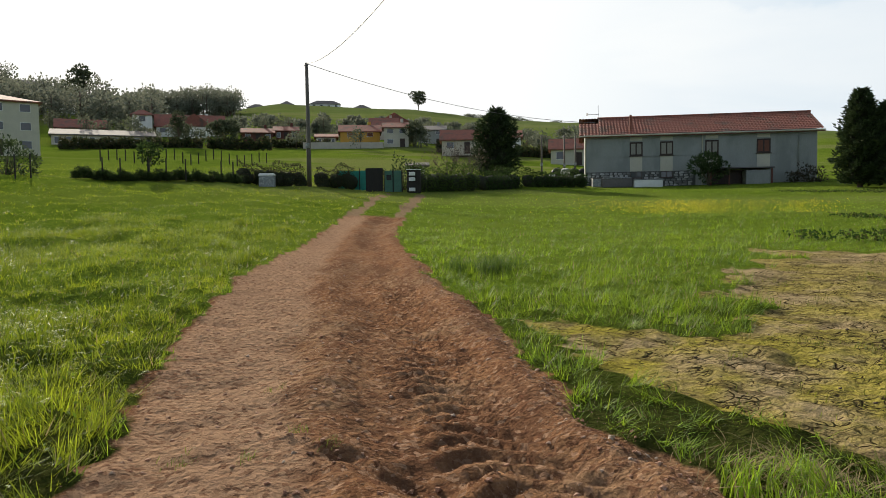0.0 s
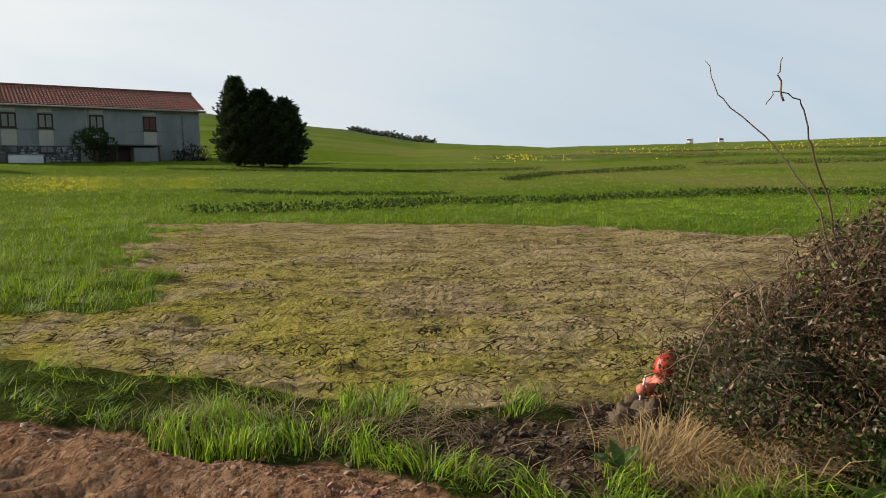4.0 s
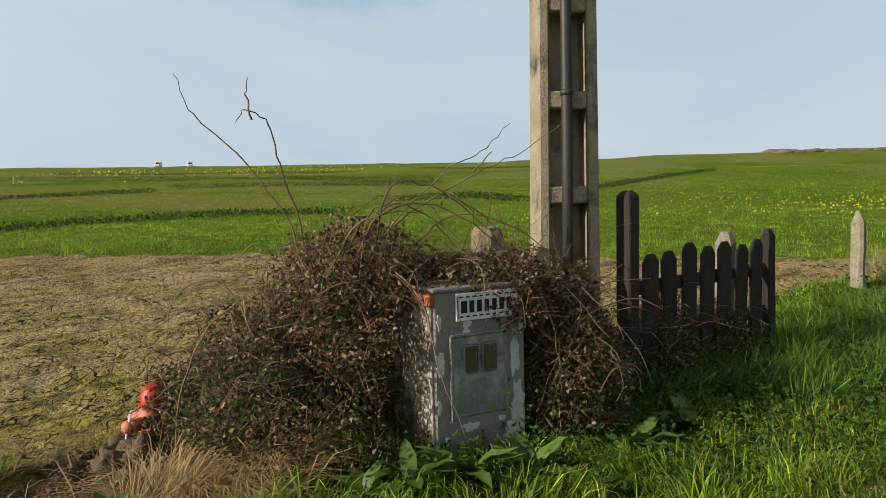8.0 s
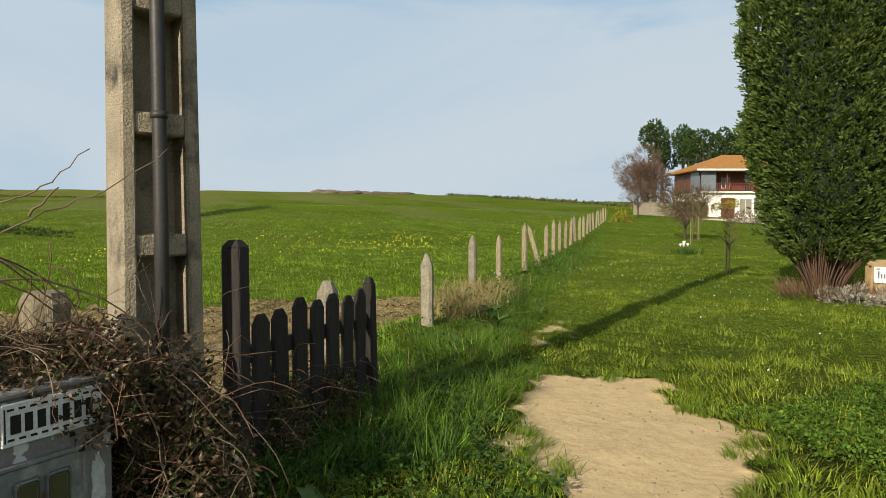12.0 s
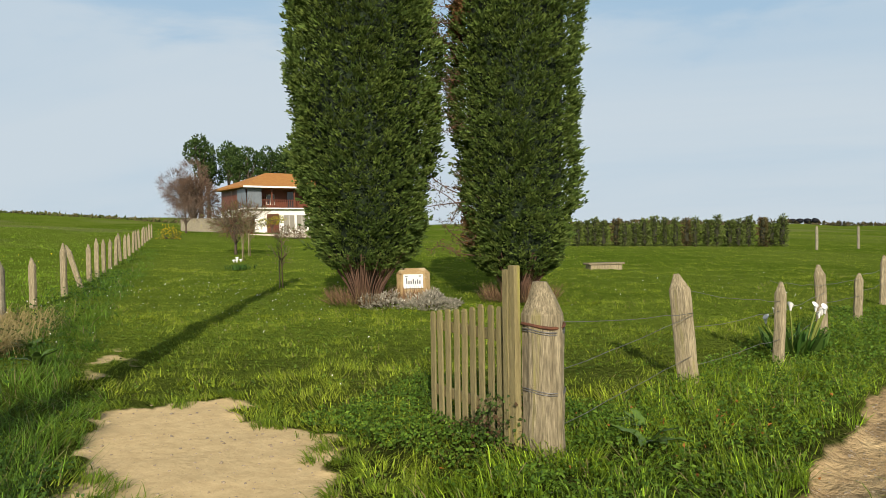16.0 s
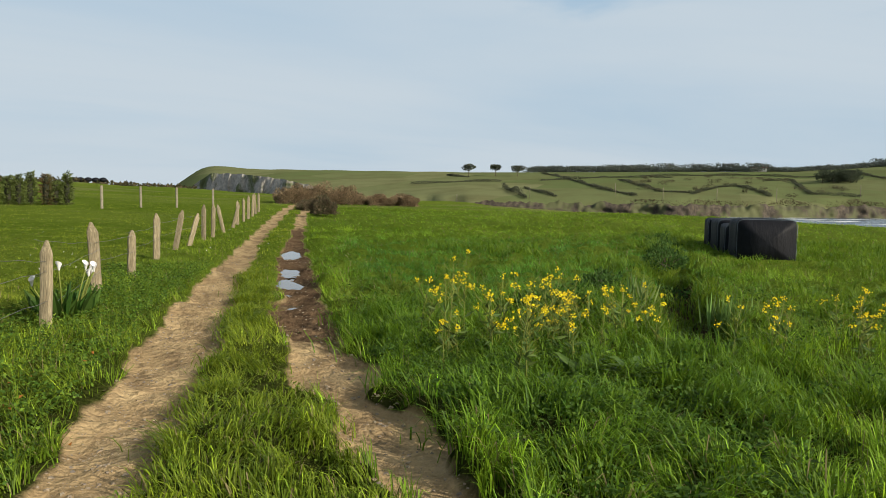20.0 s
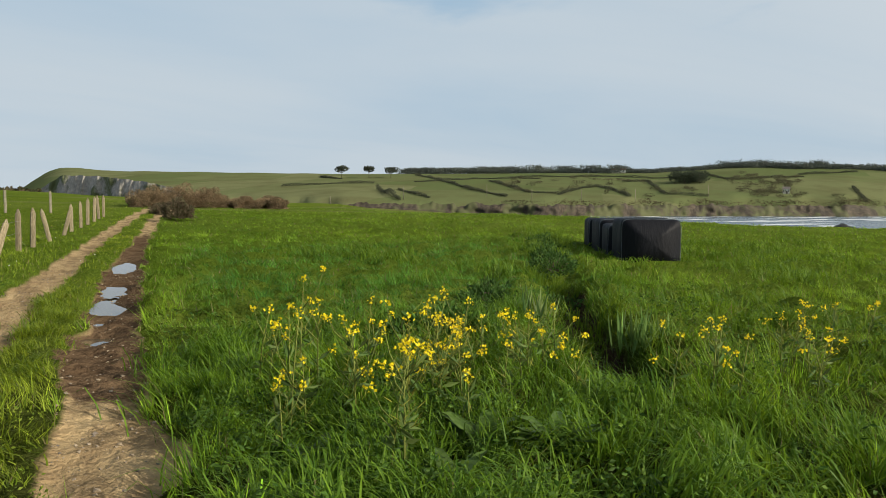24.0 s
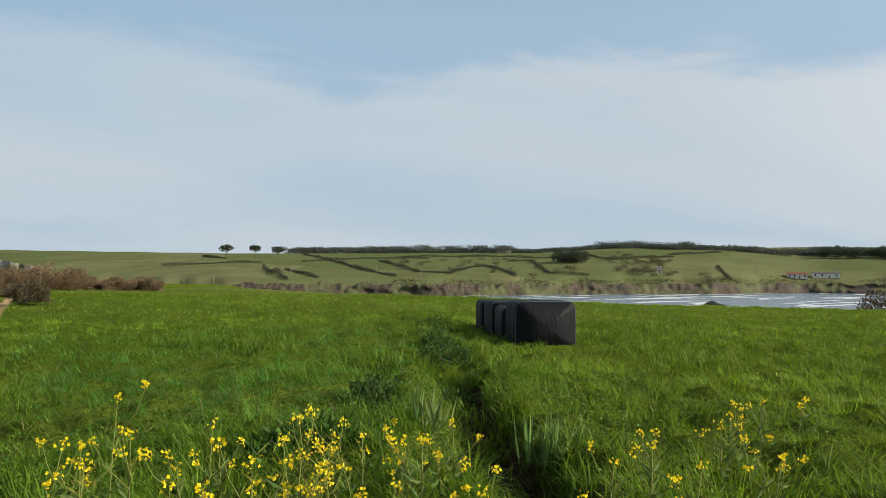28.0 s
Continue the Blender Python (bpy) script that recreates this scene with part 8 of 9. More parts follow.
# white vans on the far field road
def van(x, y, rz, label):
    z = float(height(np.array([x]), np.array([y]))[0])
    t = thing("white_van", x, y, z - 0.3, label, "van", rz=rz, group="vans on the far field")
    WHITE = bpy.data.materials.get("white_car_paint") or mat("white_car_paint", (0.80, 0.80, 0.80), (0.76, 0.76, 0.76), rough=0.3, bump=0)
    bm = block(3.1, 1.9, 1.95, (0.75, 0, 0.45), 0.12)
    part("body", bm, WHITE, t)
    part("cab", block(1.7, 1.85, 1.0, (-1.5, 0, 0.45), 0.15), WHITE, t)
    part("windscreen", block(1.0, 1.65, 0.75, (-1.15, 0, 1.4), 0.1, 0.75), GLASS_DARK, t)
    for wx in (-1.5, 1.5):
        for wy in (-0.9, 0.9):
            wh = part("wheel", tube([(wx, wy - 0.1, 0.36), (wx, wy + 0.1, 0.36)], 0.36, 14), PLASTIC_PIPE, t)
            part("rim", tube([(wx, wy - 0.12, 0.36), (wx, wy + 0.12, 0.36)], 0.2, 10), METAL_GREY, wh)
    return t


van(257.0, 170.6, 20, "white van parked on the far field, seen from the side")
van(263.8, 161.0, 35, "second white van parked on the far field")
# spoil heap on the field crest
heap = thing("spoil_heap", 140, -38.5, float(base_height(140, -38.5)) - 0.4, "long heap of brown rubble on the field crest", "heap", rz=-75)
bm = bmesh.new()
for k in range(14):
    lump(2.2, 1.3, 0.45 + 0.3 * random.Random(k).random(), seed=k, rough=0.3, detail=2, bm=bm, at=(-9 + 1.4 * k, random.Random(k).uniform(-0.8, 0.8), 0.3))
tagged(part("rubble_mass", bm, mat("brown_rubble", (0.24, 0.17, 0.13), (0.16, 0.12, 0.09), scale=2, fine=8, bump=0.6), heap), "crumbled brown rubble", kind="stuff")
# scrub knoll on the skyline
wood("skyline_scrub", [(31 + 0.35 * k, 400, 2.0 + 1.0 * math.sin(k), 5) for k in range(18)], "low scrub on the skyline, foliage paled for haze", WOOD_HAZED, 1.8, 60)

# ---- bay, cliffs and the far shore ----
def shore_r(az):
    return float(np.interp(az, [176, 186, 200, 216, 222, 237, 243, 262], [860, 640, 500, 500, 520, 610, 690, 760]))


def water_material():
    m = bpy.data.materials.new("sea_water")
    m.use_nodes = True
    n, l = m.node_tree.nodes, m.node_tree.links
    b = n["Principled BSDF"]
    b.inputs["Roughness"].default_value = 0.22
    geo = n.new("ShaderNodeNewGeometry")
    mp = n.new("ShaderNodeMapping")
    mp.inputs["Scale"].default_value = (0.018, 0.07, 1)
    mp.inputs["Rotation"].default_value = (0, 0, radians(-35))
    l.new(geo.outputs["Position"], mp.inputs[0])
    t = n.new("ShaderNodeTexNoise")
    t.inputs["Scale"].default_value, t.inputs["Detail"].default_value, t.inputs["Distortion"].default_value = 1.0, 7.0, 0.8
    l.new(mp.outputs[0], t.inputs["Vector"])
    r = n.new("ShaderNodeMapRange")
    r.inputs["From Min"].default_value, r.inputs["From Max"].default_value = 0.55, 0.60
    l.new(t.outputs[0], r.inputs[0])
    x = n.new("ShaderNodeMix")
    x.data_type = "RGBA"
    x.inputs[6].default_value, x.inputs[7].default_value = (0.10, 0.14, 0.18, 1), (0.78, 0.80, 0.80, 1)
    l.new(r.outputs[0], x.inputs[0])
    l.new(x.outputs[2], b.inputs["Base Color"])
    w = n.new("ShaderNodeTexNoise")
    w.inputs["Scale"].default_value, w.inputs["Detail"].default_value = 0.25, 5.0
    l.new(geo.outputs["Position"], w.inputs["Vector"])
    bp = n.new("ShaderNodeBump")
    bp.inputs["Strength"].default_value, bp.inputs["Distance"].default_value = 0.6, 1.0
    l.new(w.outputs[0], bp.inputs["Height"])
    l.new(bp.outputs[0], b.inputs["Normal"])
    return m


rs = np.geomspace(95, 4800, 26)
an = np.radians(np.arange(140, 268, 2.0))
R, A = np.meshgrid(rs, an, indexing="ij")
i, j = np.meshgrid(np.arange(len(rs) - 1), np.arange(len(an) - 1), indexing="ij")
q = np.stack([i * len(an) + j, i * len(an) + j + 1, (i + 1) * len(an) + j + 1, (i + 1) * len(an) + j], -1).reshape(-1, 4)
sea = mesh_from("sea", np.stack([R * np.sin(A), R * np.cos(A), np.full(R.shape, SEA)], -1).reshape(-1, 3), q[:, ::-1].ravel(), np.full(len(q), 4), material=water_material())
if sea.polygons[0].normal.z < 0:
    sea.flip_normals()
tagged(new("water", sea), "grey-blue bay with white breakers", "sea", kind="structure")

ROCK = mat("grey_brown_cliff", (0.135, 0.108, 0.074), (0.045, 0.038, 0.028), scale=0.16, fine=0.8, fine_mix=0.8, bump=0.9, bump_scale=0.4, third=(0.10, 0.11, 0.045), third_scale=0.05, third_cut=(0.5, 0.58), stretch=(1, 1, 0.45))
ROCK_GREY = mat("grey_headland_rock", (0.46, 0.43, 0.37), (0.28, 0.265, 0.235), scale=0.06, fine=0.3, fine_mix=0.55, bump=0.9, bump_scale=0.15, third=(0.085, 0.105, 0.04), third_scale=0.025, third_cut=(0.49, 0.56))


def cliff(name, a0, a1, top_fn, rough, material, label, step=0.12, rows=9, inset=0.0, bottom=SEA - 1):
    az = np.arange(a0, a1, step)
    V = []
    for k in range(rows):
        f = k / (rows - 1)
        for a in az:
            r = shore_r(a) + inset + f * rough * 1.6
            x, y = polar(a, r)
            top = top_fn(a)
            bump_r = rough * (noise.noise(Vector((x * 0.025, y * 0.025, f * 1.6))) + 0.55 * noise.noise(Vector((x * 0.09, y * 0.09, f * 1.5))) + 0.35 * noise.noise(Vector((x * 0.3, y * 0.3, f * 2.5))))
            x, y = polar(a, r + bump_r)
            V.append((x, y, bottom + (top - bottom) * f))
    n = len(az)
    i, j = np.meshgrid(np.arange(rows - 1), np.arange(n - 1), indexing="ij")
    q = np.stack([i * n + j, i * n + j + 1, (i + 1) * n + j + 1, (i + 1) * n + j], -1).reshape(-1, 4)
    return tagged(new(name, mesh_from(name, V, q.ravel(), np.full(len(q), 4), material=material)), label, "cliff", kind="structure")


cliff("cliff", 200.5, 250, lambda a: SEA + 7.4 + 2.5 * noise.noise(Vector((a * 0.9, 2, 0))) + 1.5 * noise.noise(Vector((a * 3.1, 5, 0))), 4.5, ROCK, "low brown sea cliff along the far shore", inset=-25)
cliff("headland", 178.3, 188.5, lambda a: float(np.interp(a, [178.3, 179.5, 180.6, 183, 186, 188.5], [-12, 4, 14.5, 13, 8, 1])) + 1.2 * noise.noise(Vector((a * 2.0, 1, 0))), 9.0, ROCK_GREY, "grey rocky headland falling to the sea", step=0.06, rows=14, inset=6)


def row_hedge(pts, tall, thick, label, seed, colours=WOOD_HAZED, leaf=1.5):
    """A hedgerow or wall line of the far hills along plan points."""
    P, D = [], []
    for (x0, y0), (x1, y1) in zip(pts, pts[1:]):
        ln = math.hypot(x1 - x0, y1 - y0)
        n = max(30, int(ln * (32 if leaf > 2 else 16 if leaf > 0.5 else 110)))
        s = rng.uniform(0, 1, n)
        x, y = x0 + (x1 - x0) * s + rng.normal(0, thick, n), y0 + (y1 - y0) * s + rng.normal(0, thick, n)
        P.append(np.stack([x, y, base_height(x, y) + rng.uniform(0, tall, n) * (0.7 + 0.4 * np.sin(s * ln * 0.11 + seed))], -1))
        D.append(unit(n) + np.array([0, 0, 0.4]))
    P, D = np.concatenate(P), np.concatenate(D)
    n = len(P)
    return tagged(new("hedgerow", leaf_mesh("hedgerow", P, D, leaf * rng.uniform(0.6, 1.3, n), leaf * 0.8, tints(n, *colours, jitter=0.1), FARLEAF)), label, "hedgerow", kind="stuff")


row_hedge([polar(a_, shore_r(a_) + 3 + 5 * math.sin(a_ * 1.3)) for a_ in range(212, 251, 2)], 3.2, 3.0, "brown scrub along the cliff top of the far shore", 4, ((0.10, 0.088, 0.048), (0.07, 0.07, 0.038), (0.12, 0.10, 0.06)), 1.0)
FAR_HEDGES = [[(-250, -745), (-257, -698)], [(-360, -740), (-353, -695), (-299, -509), (-293, -450)], [(-232, -549), (-216, -471)], [(-246, -537), (-240, -471)], [(-370, -598), (-326, -468), (-341, -451)],
              [(-335, -444), (-391, -485), (-413, -490), (-397, -449), (-380, -416)], [(-476, -531), (-500, -524), (-420, -421), (-441, -397)], [(-595, -381), (-541, -336)], [(-830, -560), (-796, -472), (-786, -413)],
              [(-600, -560), (-560, -480), (-640, -460)], [(-300, -620), (-380, -640), (-430, -600)], [(-420, -640), (-520, -600), (-560, -520)], [(-660, -480), (-740, -470)], [(-180, -640), (-260, -620)]]
for k, pts in enumerate(FAR_HEDGES):
    row_hedge(pts, 2.2 if k != 2 else 5.0, 0.7, "dark hedgerow dividing the far green fields", k, ((0.075, 0.085, 0.055), (0.095, 0.105, 0.065)), leaf=0.9)
r_c = random.Random(23)
BELT = ((0.085, 0.10, 0.085), (0.105, 0.12, 0.098))
for k, (a0, a1, dist, tall_) in enumerate(((205, 213, 890, 6), (211, 223, 900, 8), (222, 229, 910, 4), (229, 236.5, 920, 11), (236, 244, 930, 6), (243, 252, 940, 7))):
    row_hedge([polar(a0 + (a1 - a0) * q_ / 6, dist + 14 * math.sin(q_ * 2.1 + k)) for q_ in range(7)], tall_, 6.0, "dark belt of woods along the far ridge", k, BELT, 2.2)
wood("copse", [(r_c.uniform(225.6, 227.6), r_c.uniform(690, 730), 12, 8) for _ in range(14)] + [(r_c.uniform(244, 251), r_c.uniform(880, 910), 13, 10) for _ in range(26)], "dark copse on the far slope", ((0.055, 0.070, 0.046), (0.068, 0.084, 0.054)), 1.3, 420)
wood("slope_scrub", [(r_c.uniform(229.5, 234), r_c.uniform(620, 790), r_c.uniform(2, 5), r_c.uniform(4, 9)) for _ in range(60)] + [(r_c.uniform(212, 224), r_c.uniform(560, 760), r_c.uniform(2, 5), r_c.uniform(3, 7)) for _ in range(30)] + [(r_c.uniform(224, 250), shore_r(235) + r_c.uniform(10, 60), 3, 6) for _ in range(40)],
     "brown-green scrub on the far slope", ((0.105, 0.105, 0.06), (0.09, 0.098, 0.052), (0.12, 0.11, 0.066)), 0.8, 120)
for k, a in enumerate((200.2, 202.3, 204.0)):
    px, py = polar(a, 770)
    tree("ridge_pine", px, py, 12 - 1.5 * (k == 2), 7, "umbrella-shaped pine on the far ridge", count=700, colours=((0.07, 0.085, 0.06), (0.09, 0.10, 0.07)), leaf=1.6, trunk_h=0.4, seed=k + 3, squash=0.35, group="pines on the far ridge")
for k, (az, dist) in enumerate(((199.3, 510), (205.0, 520), (211.5, 540), (215.0, 512), (218.8, 520), (222.8, 538), (228, 590), (233, 620), (240, 690))):
    px, py = polar(az, dist)
    p = thing("distant_pole", px, py, float(base_height(px, py)), "thin pale pole on the far shore", "pole", group="poles on the far shore")
    part("shaft", tube([(0, 0, -0.5), (0, 0, 9)], 0.22, 6), STONE_POST, p)
for k, (az, dist, w_, lab) in enumerate(((242.6, 705, 16, "long low white beach building"), (244.4, 720, 22, "white beach building above the far shore"), (250.5, 900, 26, "white house on the far hill"), (231.4, 930, 20, "far white farm on the green ridge"), (221.5, 890, 18, "far white houses below the ridge wood"), (233.2, 640, 5, "small white hut on the far shore"))):
    cottage("coast_house", az, dist, w_, 8, 4.0, 1.6, PLASTER_W, SLATE if k % 2 else TILE_RED, lab, cols=4, chimney=False)

WET_ROCK = mat("dark_wet_rock", (0.05, 0.048, 0.042), (0.03, 0.028, 0.025), rough=0.5, scale=0.5, fine=3, bump=0.8, bump_scale=1.5)
# scrub beside the lane, at the field's seaward end, and the bank along the meadow
BROWNSCRUB = ((0.17, 0.130, 0.080), (0.12, 0.095, 0.06), (0.09, 0.09, 0.045))
shrub("bramble_scrub", -5.6, -36.9, 0.62, 0.9, 0.80, "dry brown bramble scrub beside the lane", BROWNSCRUB, 4500, 0.09, material=DRY, hollow=0.5)
shrub("bramble_scrub", -6.3, -47.5, 0.8, 1.5, 0.6, "dry brown bramble scrub beside the lane", BROWNSCRUB, 2500, 0.11, material=DRY)
for k, (px, py, rx_, rz_) in enumerate(((-7.6, -66, 1.6, 1.7), (-10.0, -66.6, 2.0, 1.9), (-12.2, -66.3, 1.5, 1.7), (-15.2, -65.8, 1.3, 1.0), (-17.4, -65.3, 1.2, 1.1))):
    shrub("windswept_scrub", px, py, rx_ * 1.15, 2.6, rz_ * 0.82, "brown windswept scrub at the field end", ((0.22, 0.16, 0.095), (0.14, 0.115, 0.066), (0.27, 0.20, 0.12)), 7000, 0.14, material=FARLEAF, hollow=0.5, group="scrub at the field end")
row_hedge([polar(150, 118), polar(160, 122), polar(170, 135), polar(179, 150)], 1.1, 0.8, "low brown bank of scrub along the meadow end", 3, ((0.09, 0.075, 0.04), (0.06, 0.06, 0.03)), 0.7)
row_hedge([polar(112, 150), polar(122, 125), polar(126, 112)], 0.35, 0.6, "rough brown edge of the crop field", 5, ((0.13, 0.12, 0.05), (0.08, 0.10, 0.03)), 0.6)
px, py = polar(172.2, 138)
blk = thing("black_bales", px, py, float(base_height(px, py)) + 0.3, "row of black wrapped bales on the far bank", "bale", rz=8)
for k in range(5):
    part("bale", lump(0.62, 0.5, 0.42, seed=k, rough=0.05, detail=2, at=(-2.4 + 1.15 * k, 0, 0.45)), BALE_WRAP, blk)
for k, (az, dist, rx_, rz_) in enumerate(((247.0, 66, 5.0, 2.6), (250, 62, 3.5, 2.0), (243.2, 74, 2.5, 1.0))):
    px, py = polar(az, dist)
    shrub("dune_scrub", px, py, rx_, 2.5, rz_, "brown bushes at the seaward field edge", ((0.075, 0.055, 0.035), (0.11, 0.08, 0.045), (0.05, 0.05, 0.025)), 2500, 0.22, material=FARLEAF)
for k, (az, dist, rx_, rz_) in enumerate(((236.5, 150, 2.0, 1.6), (239.5, 155, 4.5, 1.4), (241.5, 158, 6.0, 1.2))):
    px, py = polar(az, dist)
    solo("shore_rock", lump(rx_, 2.5, rz_, seed=k, rough=0.25, detail=3), WET_ROCK, "dark wet rock in the surf", "rock", "rocks in the surf", at=pose(px, py, SEA + 8.5 - k))

# rough dark grass bands across the crop field, in place of ledge shadows
LEDGE_SHADE = ((0.030, 0.065, 0.014), (0.05, 0.09, 0.02), (0.085, 0.10, 0.03))
for k, line in enumerate((((13.0, 21.0), (17.3, 17.0), (21.1, 16.1), (24.8, 13.2), (25.3, 9.5)), ((66, 75), (70.6, 67.5), (76.4, 54.8), (74.5, 34.4), (67.3, 22.8), (62, 14)), ((33.8, 9.8), (36.5, 6.6), (32.2, 3.5)), ((40, 1.5), (45.5, -0.6), (58, -4.5), (74, -10.5)),
                          ((11.5, 31.2), (14.4, 26.3), (18, 23.5)), ((15.6, 52.0), (22, 48), (29.4, 44.2), (40, 40)), ((27.8, 30.3), (34, 33.0), (44, 30)), ((52, 34), (56, 22), (54, 12)), ((6.5, 21.5), (9.0, 20.4), (13.0, 18.4)), ((96, 82), (112, 60), (118, 30), (112, 4)))):
    row_hedge(line, 0.14 + 0.004 * math.hypot(*line[0]), 0.22 + 0.003 * math.hypot(*line[0]), "dark grass band standing in for a ledge's shadow line", k, LEDGE_SHADE, 0.11)

# ---- bales, puddles, flowers, weeds, clods ----
def bale(px, py, rz, k):
    t = thing("silage_bale", px, py, ground_at(px, py) - 0.24, "black plastic-wrapped silage bale with pale cord on the grass", "bale", rz=rz, group="row of wrapped bales")
    bm = bmesh.new()
    seg, rows = 28, 9
    rings = []
    for i in range(rows):
        f = -1 + 2 * i / (rows - 1)
        sc = 1 - 0.06 * abs(f) ** 12
        ring = []
        for s in range(seg):
            a = 2 * math.pi * s / seg
            ca, sa = math.cos(a), math.sin(a)
            ex = 0.20
            x = 0.66 * math.copysign(abs(ca) ** ex, ca) * sc
            z = 0.53 + 0.53 * math.copysign(abs(sa) ** ex, sa) * sc
            wob = 0.020 * noise.noise(Vector((x * 4 + k, f * 4, z * 4))) + 0.008 * noise.noise(Vector((x * 11 + k, f * 9, z * 5)))
            ring.append(bm.verts.new((x + wob, f * 0.60 + wob, z + wob)))
        rings.append(ring)
    for r0, r1 in zip(rings, rings[1:]):
        for s in range(seg):
            bm.faces.new((r0[s], r0[(s + 1) % seg], r1[(s + 1) % seg], r1[s])).smooth = True
    for ring, sign_ in ((rings[0], -1), (rings[-1], 1)):
        c = bm.verts.new((0, 0.60 * sign_ + 0.03 * sign_, 0.53))
        for s in range(seg):
            bm.faces.new((ring[s], ring[(s + 1) % seg], c)).smooth = True
    bmesh.ops.recalc_face_normals(bm, faces=bm.faces)
    part("wrap", bm, BALE_WRAP, t, "creased black film")
    for yy in (0.52,):
        ring = [(0.655 * math.copysign(abs(math.cos(a)) ** 0.20, math.cos(a)), yy, 0.53 + 0.525 * math.copysign(abs(math.sin(a)) ** 0.20, math.sin(a))) for a in np.linspace(0, 2 * math.pi, 33)]
        part("cord", tube(ring, 0.006, 5), CORD, t, "pale blue cord")
    return t


for k in range(4):
    bale(-12.49 - 0.66 * k, -14.15 - 1.16 * k, -30.7 + random.Random(k).uniform(-2, 2), k)

WATER = bpy.data.materials.new("puddle_water")
WATER.use_nodes = True
wb = WATER.node_tree.nodes["Principled BSDF"]
wb.inputs["Base Color"].default_value = (0.09, 0.075, 0.05, 1)
wb.inputs["Roughness"].default_value, wb.inputs["Specular IOR Level"].default_value = 0.03, 0.9
for k, (px, py, ax, ay) in enumerate(PUDDLES):
    bm = bmesh.new()
    vs = []
    for a in np.linspace(0, 2 * math.pi, 57)[:-1]:
        ragged_rim = 1.25 + 0.42 * noise.noise(Vector((math.cos(a) * 2.6 + 7 * k, math.sin(a) * 2.6, k))) + 0.22 * noise.noise(Vector((math.cos(a) * 7 + k, math.sin(a) * 7, k)))
        # the long axis follows the rut
        u_, v_ = ax * ragged_rim * math.cos(a), ay * ragged_rim * math.sin(a)
        vs.append(bm.verts.new((u_ + 0.13 * v_, v_, 0)))
    bm.faces.new(vs)
    solo("puddle", bm, WATER, "still puddle reflecting the sky in the wheel rut", "puddle", "puddles in the rut", "structure", at=pose(px, py, ground_at(px, py) + 0.052))

STEM = mat("green_stalk", (0.24, 0.28, 0.05), (0.16, 0.20, 0.04), bump=0.1)


def mustard(x, y, tall, seed, heads=3, group="yellow flowering mustard"):
    """A mustard plant: branching stalk, narrow leaves, clusters of yellow petals."""
    r = random.Random(seed)
    t = thing("mustard_plant", x, y, ground_at(x, y) - 0.01, "tall yellow-flowering mustard plant among grass", "flower", group=group)
    bm = bmesh.new()
    tips = []
    lx, ly = r.uniform(-0.12, 0.12), r.uniform(-0.12, 0.12)
    tube([(0, 0, 0), (lx * 0.4, ly * 0.4, tall * 0.55), (lx, ly, tall)], [0.006, 0.0045, 0.0025], 4, bm)
    tips.append((lx, ly, tall))
    for k in range(heads - 1):
        a, f = r.uniform(0, 2 * math.pi), r.uniform(0.4, 0.75)
        s = Vector((lx * f, ly * f, tall * f))
        e = s + Vector((0.16 * math.cos(a), 0.16 * math.sin(a), tall * r.uniform(0.2, 0.42)))
        tube([s, s.lerp(e, 0.5) + Vector((0.03 * math.cos(a), 0.03 * math.sin(a), 0)), e], [0.004, 0.003, 0.002], 4, bm)
        tips.append(tuple(e))
    part("stalk", bm, STEM, t)
    n = 12
    zz = rng.uniform(0.05, tall * 0.7, n)
    part("leaves", leaf_mesh("leaves", np.stack([lx * zz / tall, ly * zz / tall, zz], -1), unit(n) + np.array([0, 0, 0.3]), rng.uniform(0.06, 0.14, n), 0.03, tints(n, (0.09, 0.16, 0.04), (0.13, 0.19, 0.05)), LEAF), None, t)
    n = 34
    zz = rng.uniform(tall * 0.35, tall * 0.98, n)
    tagged(part("pod_spray", leaf_mesh("pod_spray", np.stack([lx * zz / tall, ly * zz / tall, zz], -1) + rng.normal(0, 0.035, (n, 3)), unit(n) * np.array([1, 1, 0.4]) + np.array([0, 0, 0.8]), rng.uniform(0.04, 0.10, n), 0.005, tints(n, (0.30, 0.30, 0.05), (0.22, 0.26, 0.05)), LEAF), None, t), "thin yellow-green pods", kind="stuff")
    P = np.concatenate([np.array(c) + rng.normal(0, 1, (11, 3)) * np.array([0.014, 0.014, 0.013]) for c in tips])
    tagged(part("petals", leaf_mesh("petals", P, unit(len(P)) + np.array([0, 0, 0.5]), 0.019, 0.019, tints(len(P), (0.84, 0.68, 0.01), (0.88, 0.74, 0.02), jitter=0.1), PETAL), None, t), "bright yellow petals", kind="stuff")
    return t


r_m = random.Random(9)
for k in range(42):
    f = r_m.random() ** 1.25
    px, py = -1.84 - 2.0 * f + r_m.gauss(0, 0.24), -5.68 - 0.8 * f + r_m.gauss(0, 0.55)
    mustard(px, py, r_m.uniform(0.42, 0.78) * (1.05 - 0.3 * f), k, r_m.randint(2, 4))
for k, (px, py) in enumerate(((-4.59, -5.18), (-4.79, -5.33), (-5.44, -5.28), (-5.94, -5.58), (-5.79, -5.28), (-5.14, -4.78), (-4.04, -5.03), (-6.94, -5.88), (-7.14, -5.68), (-5.54, -4.98), (-4.24, -4.68))):
    mustard(px, py, 0.45 + 0.02 * (k % 4), 200 + k, 3)


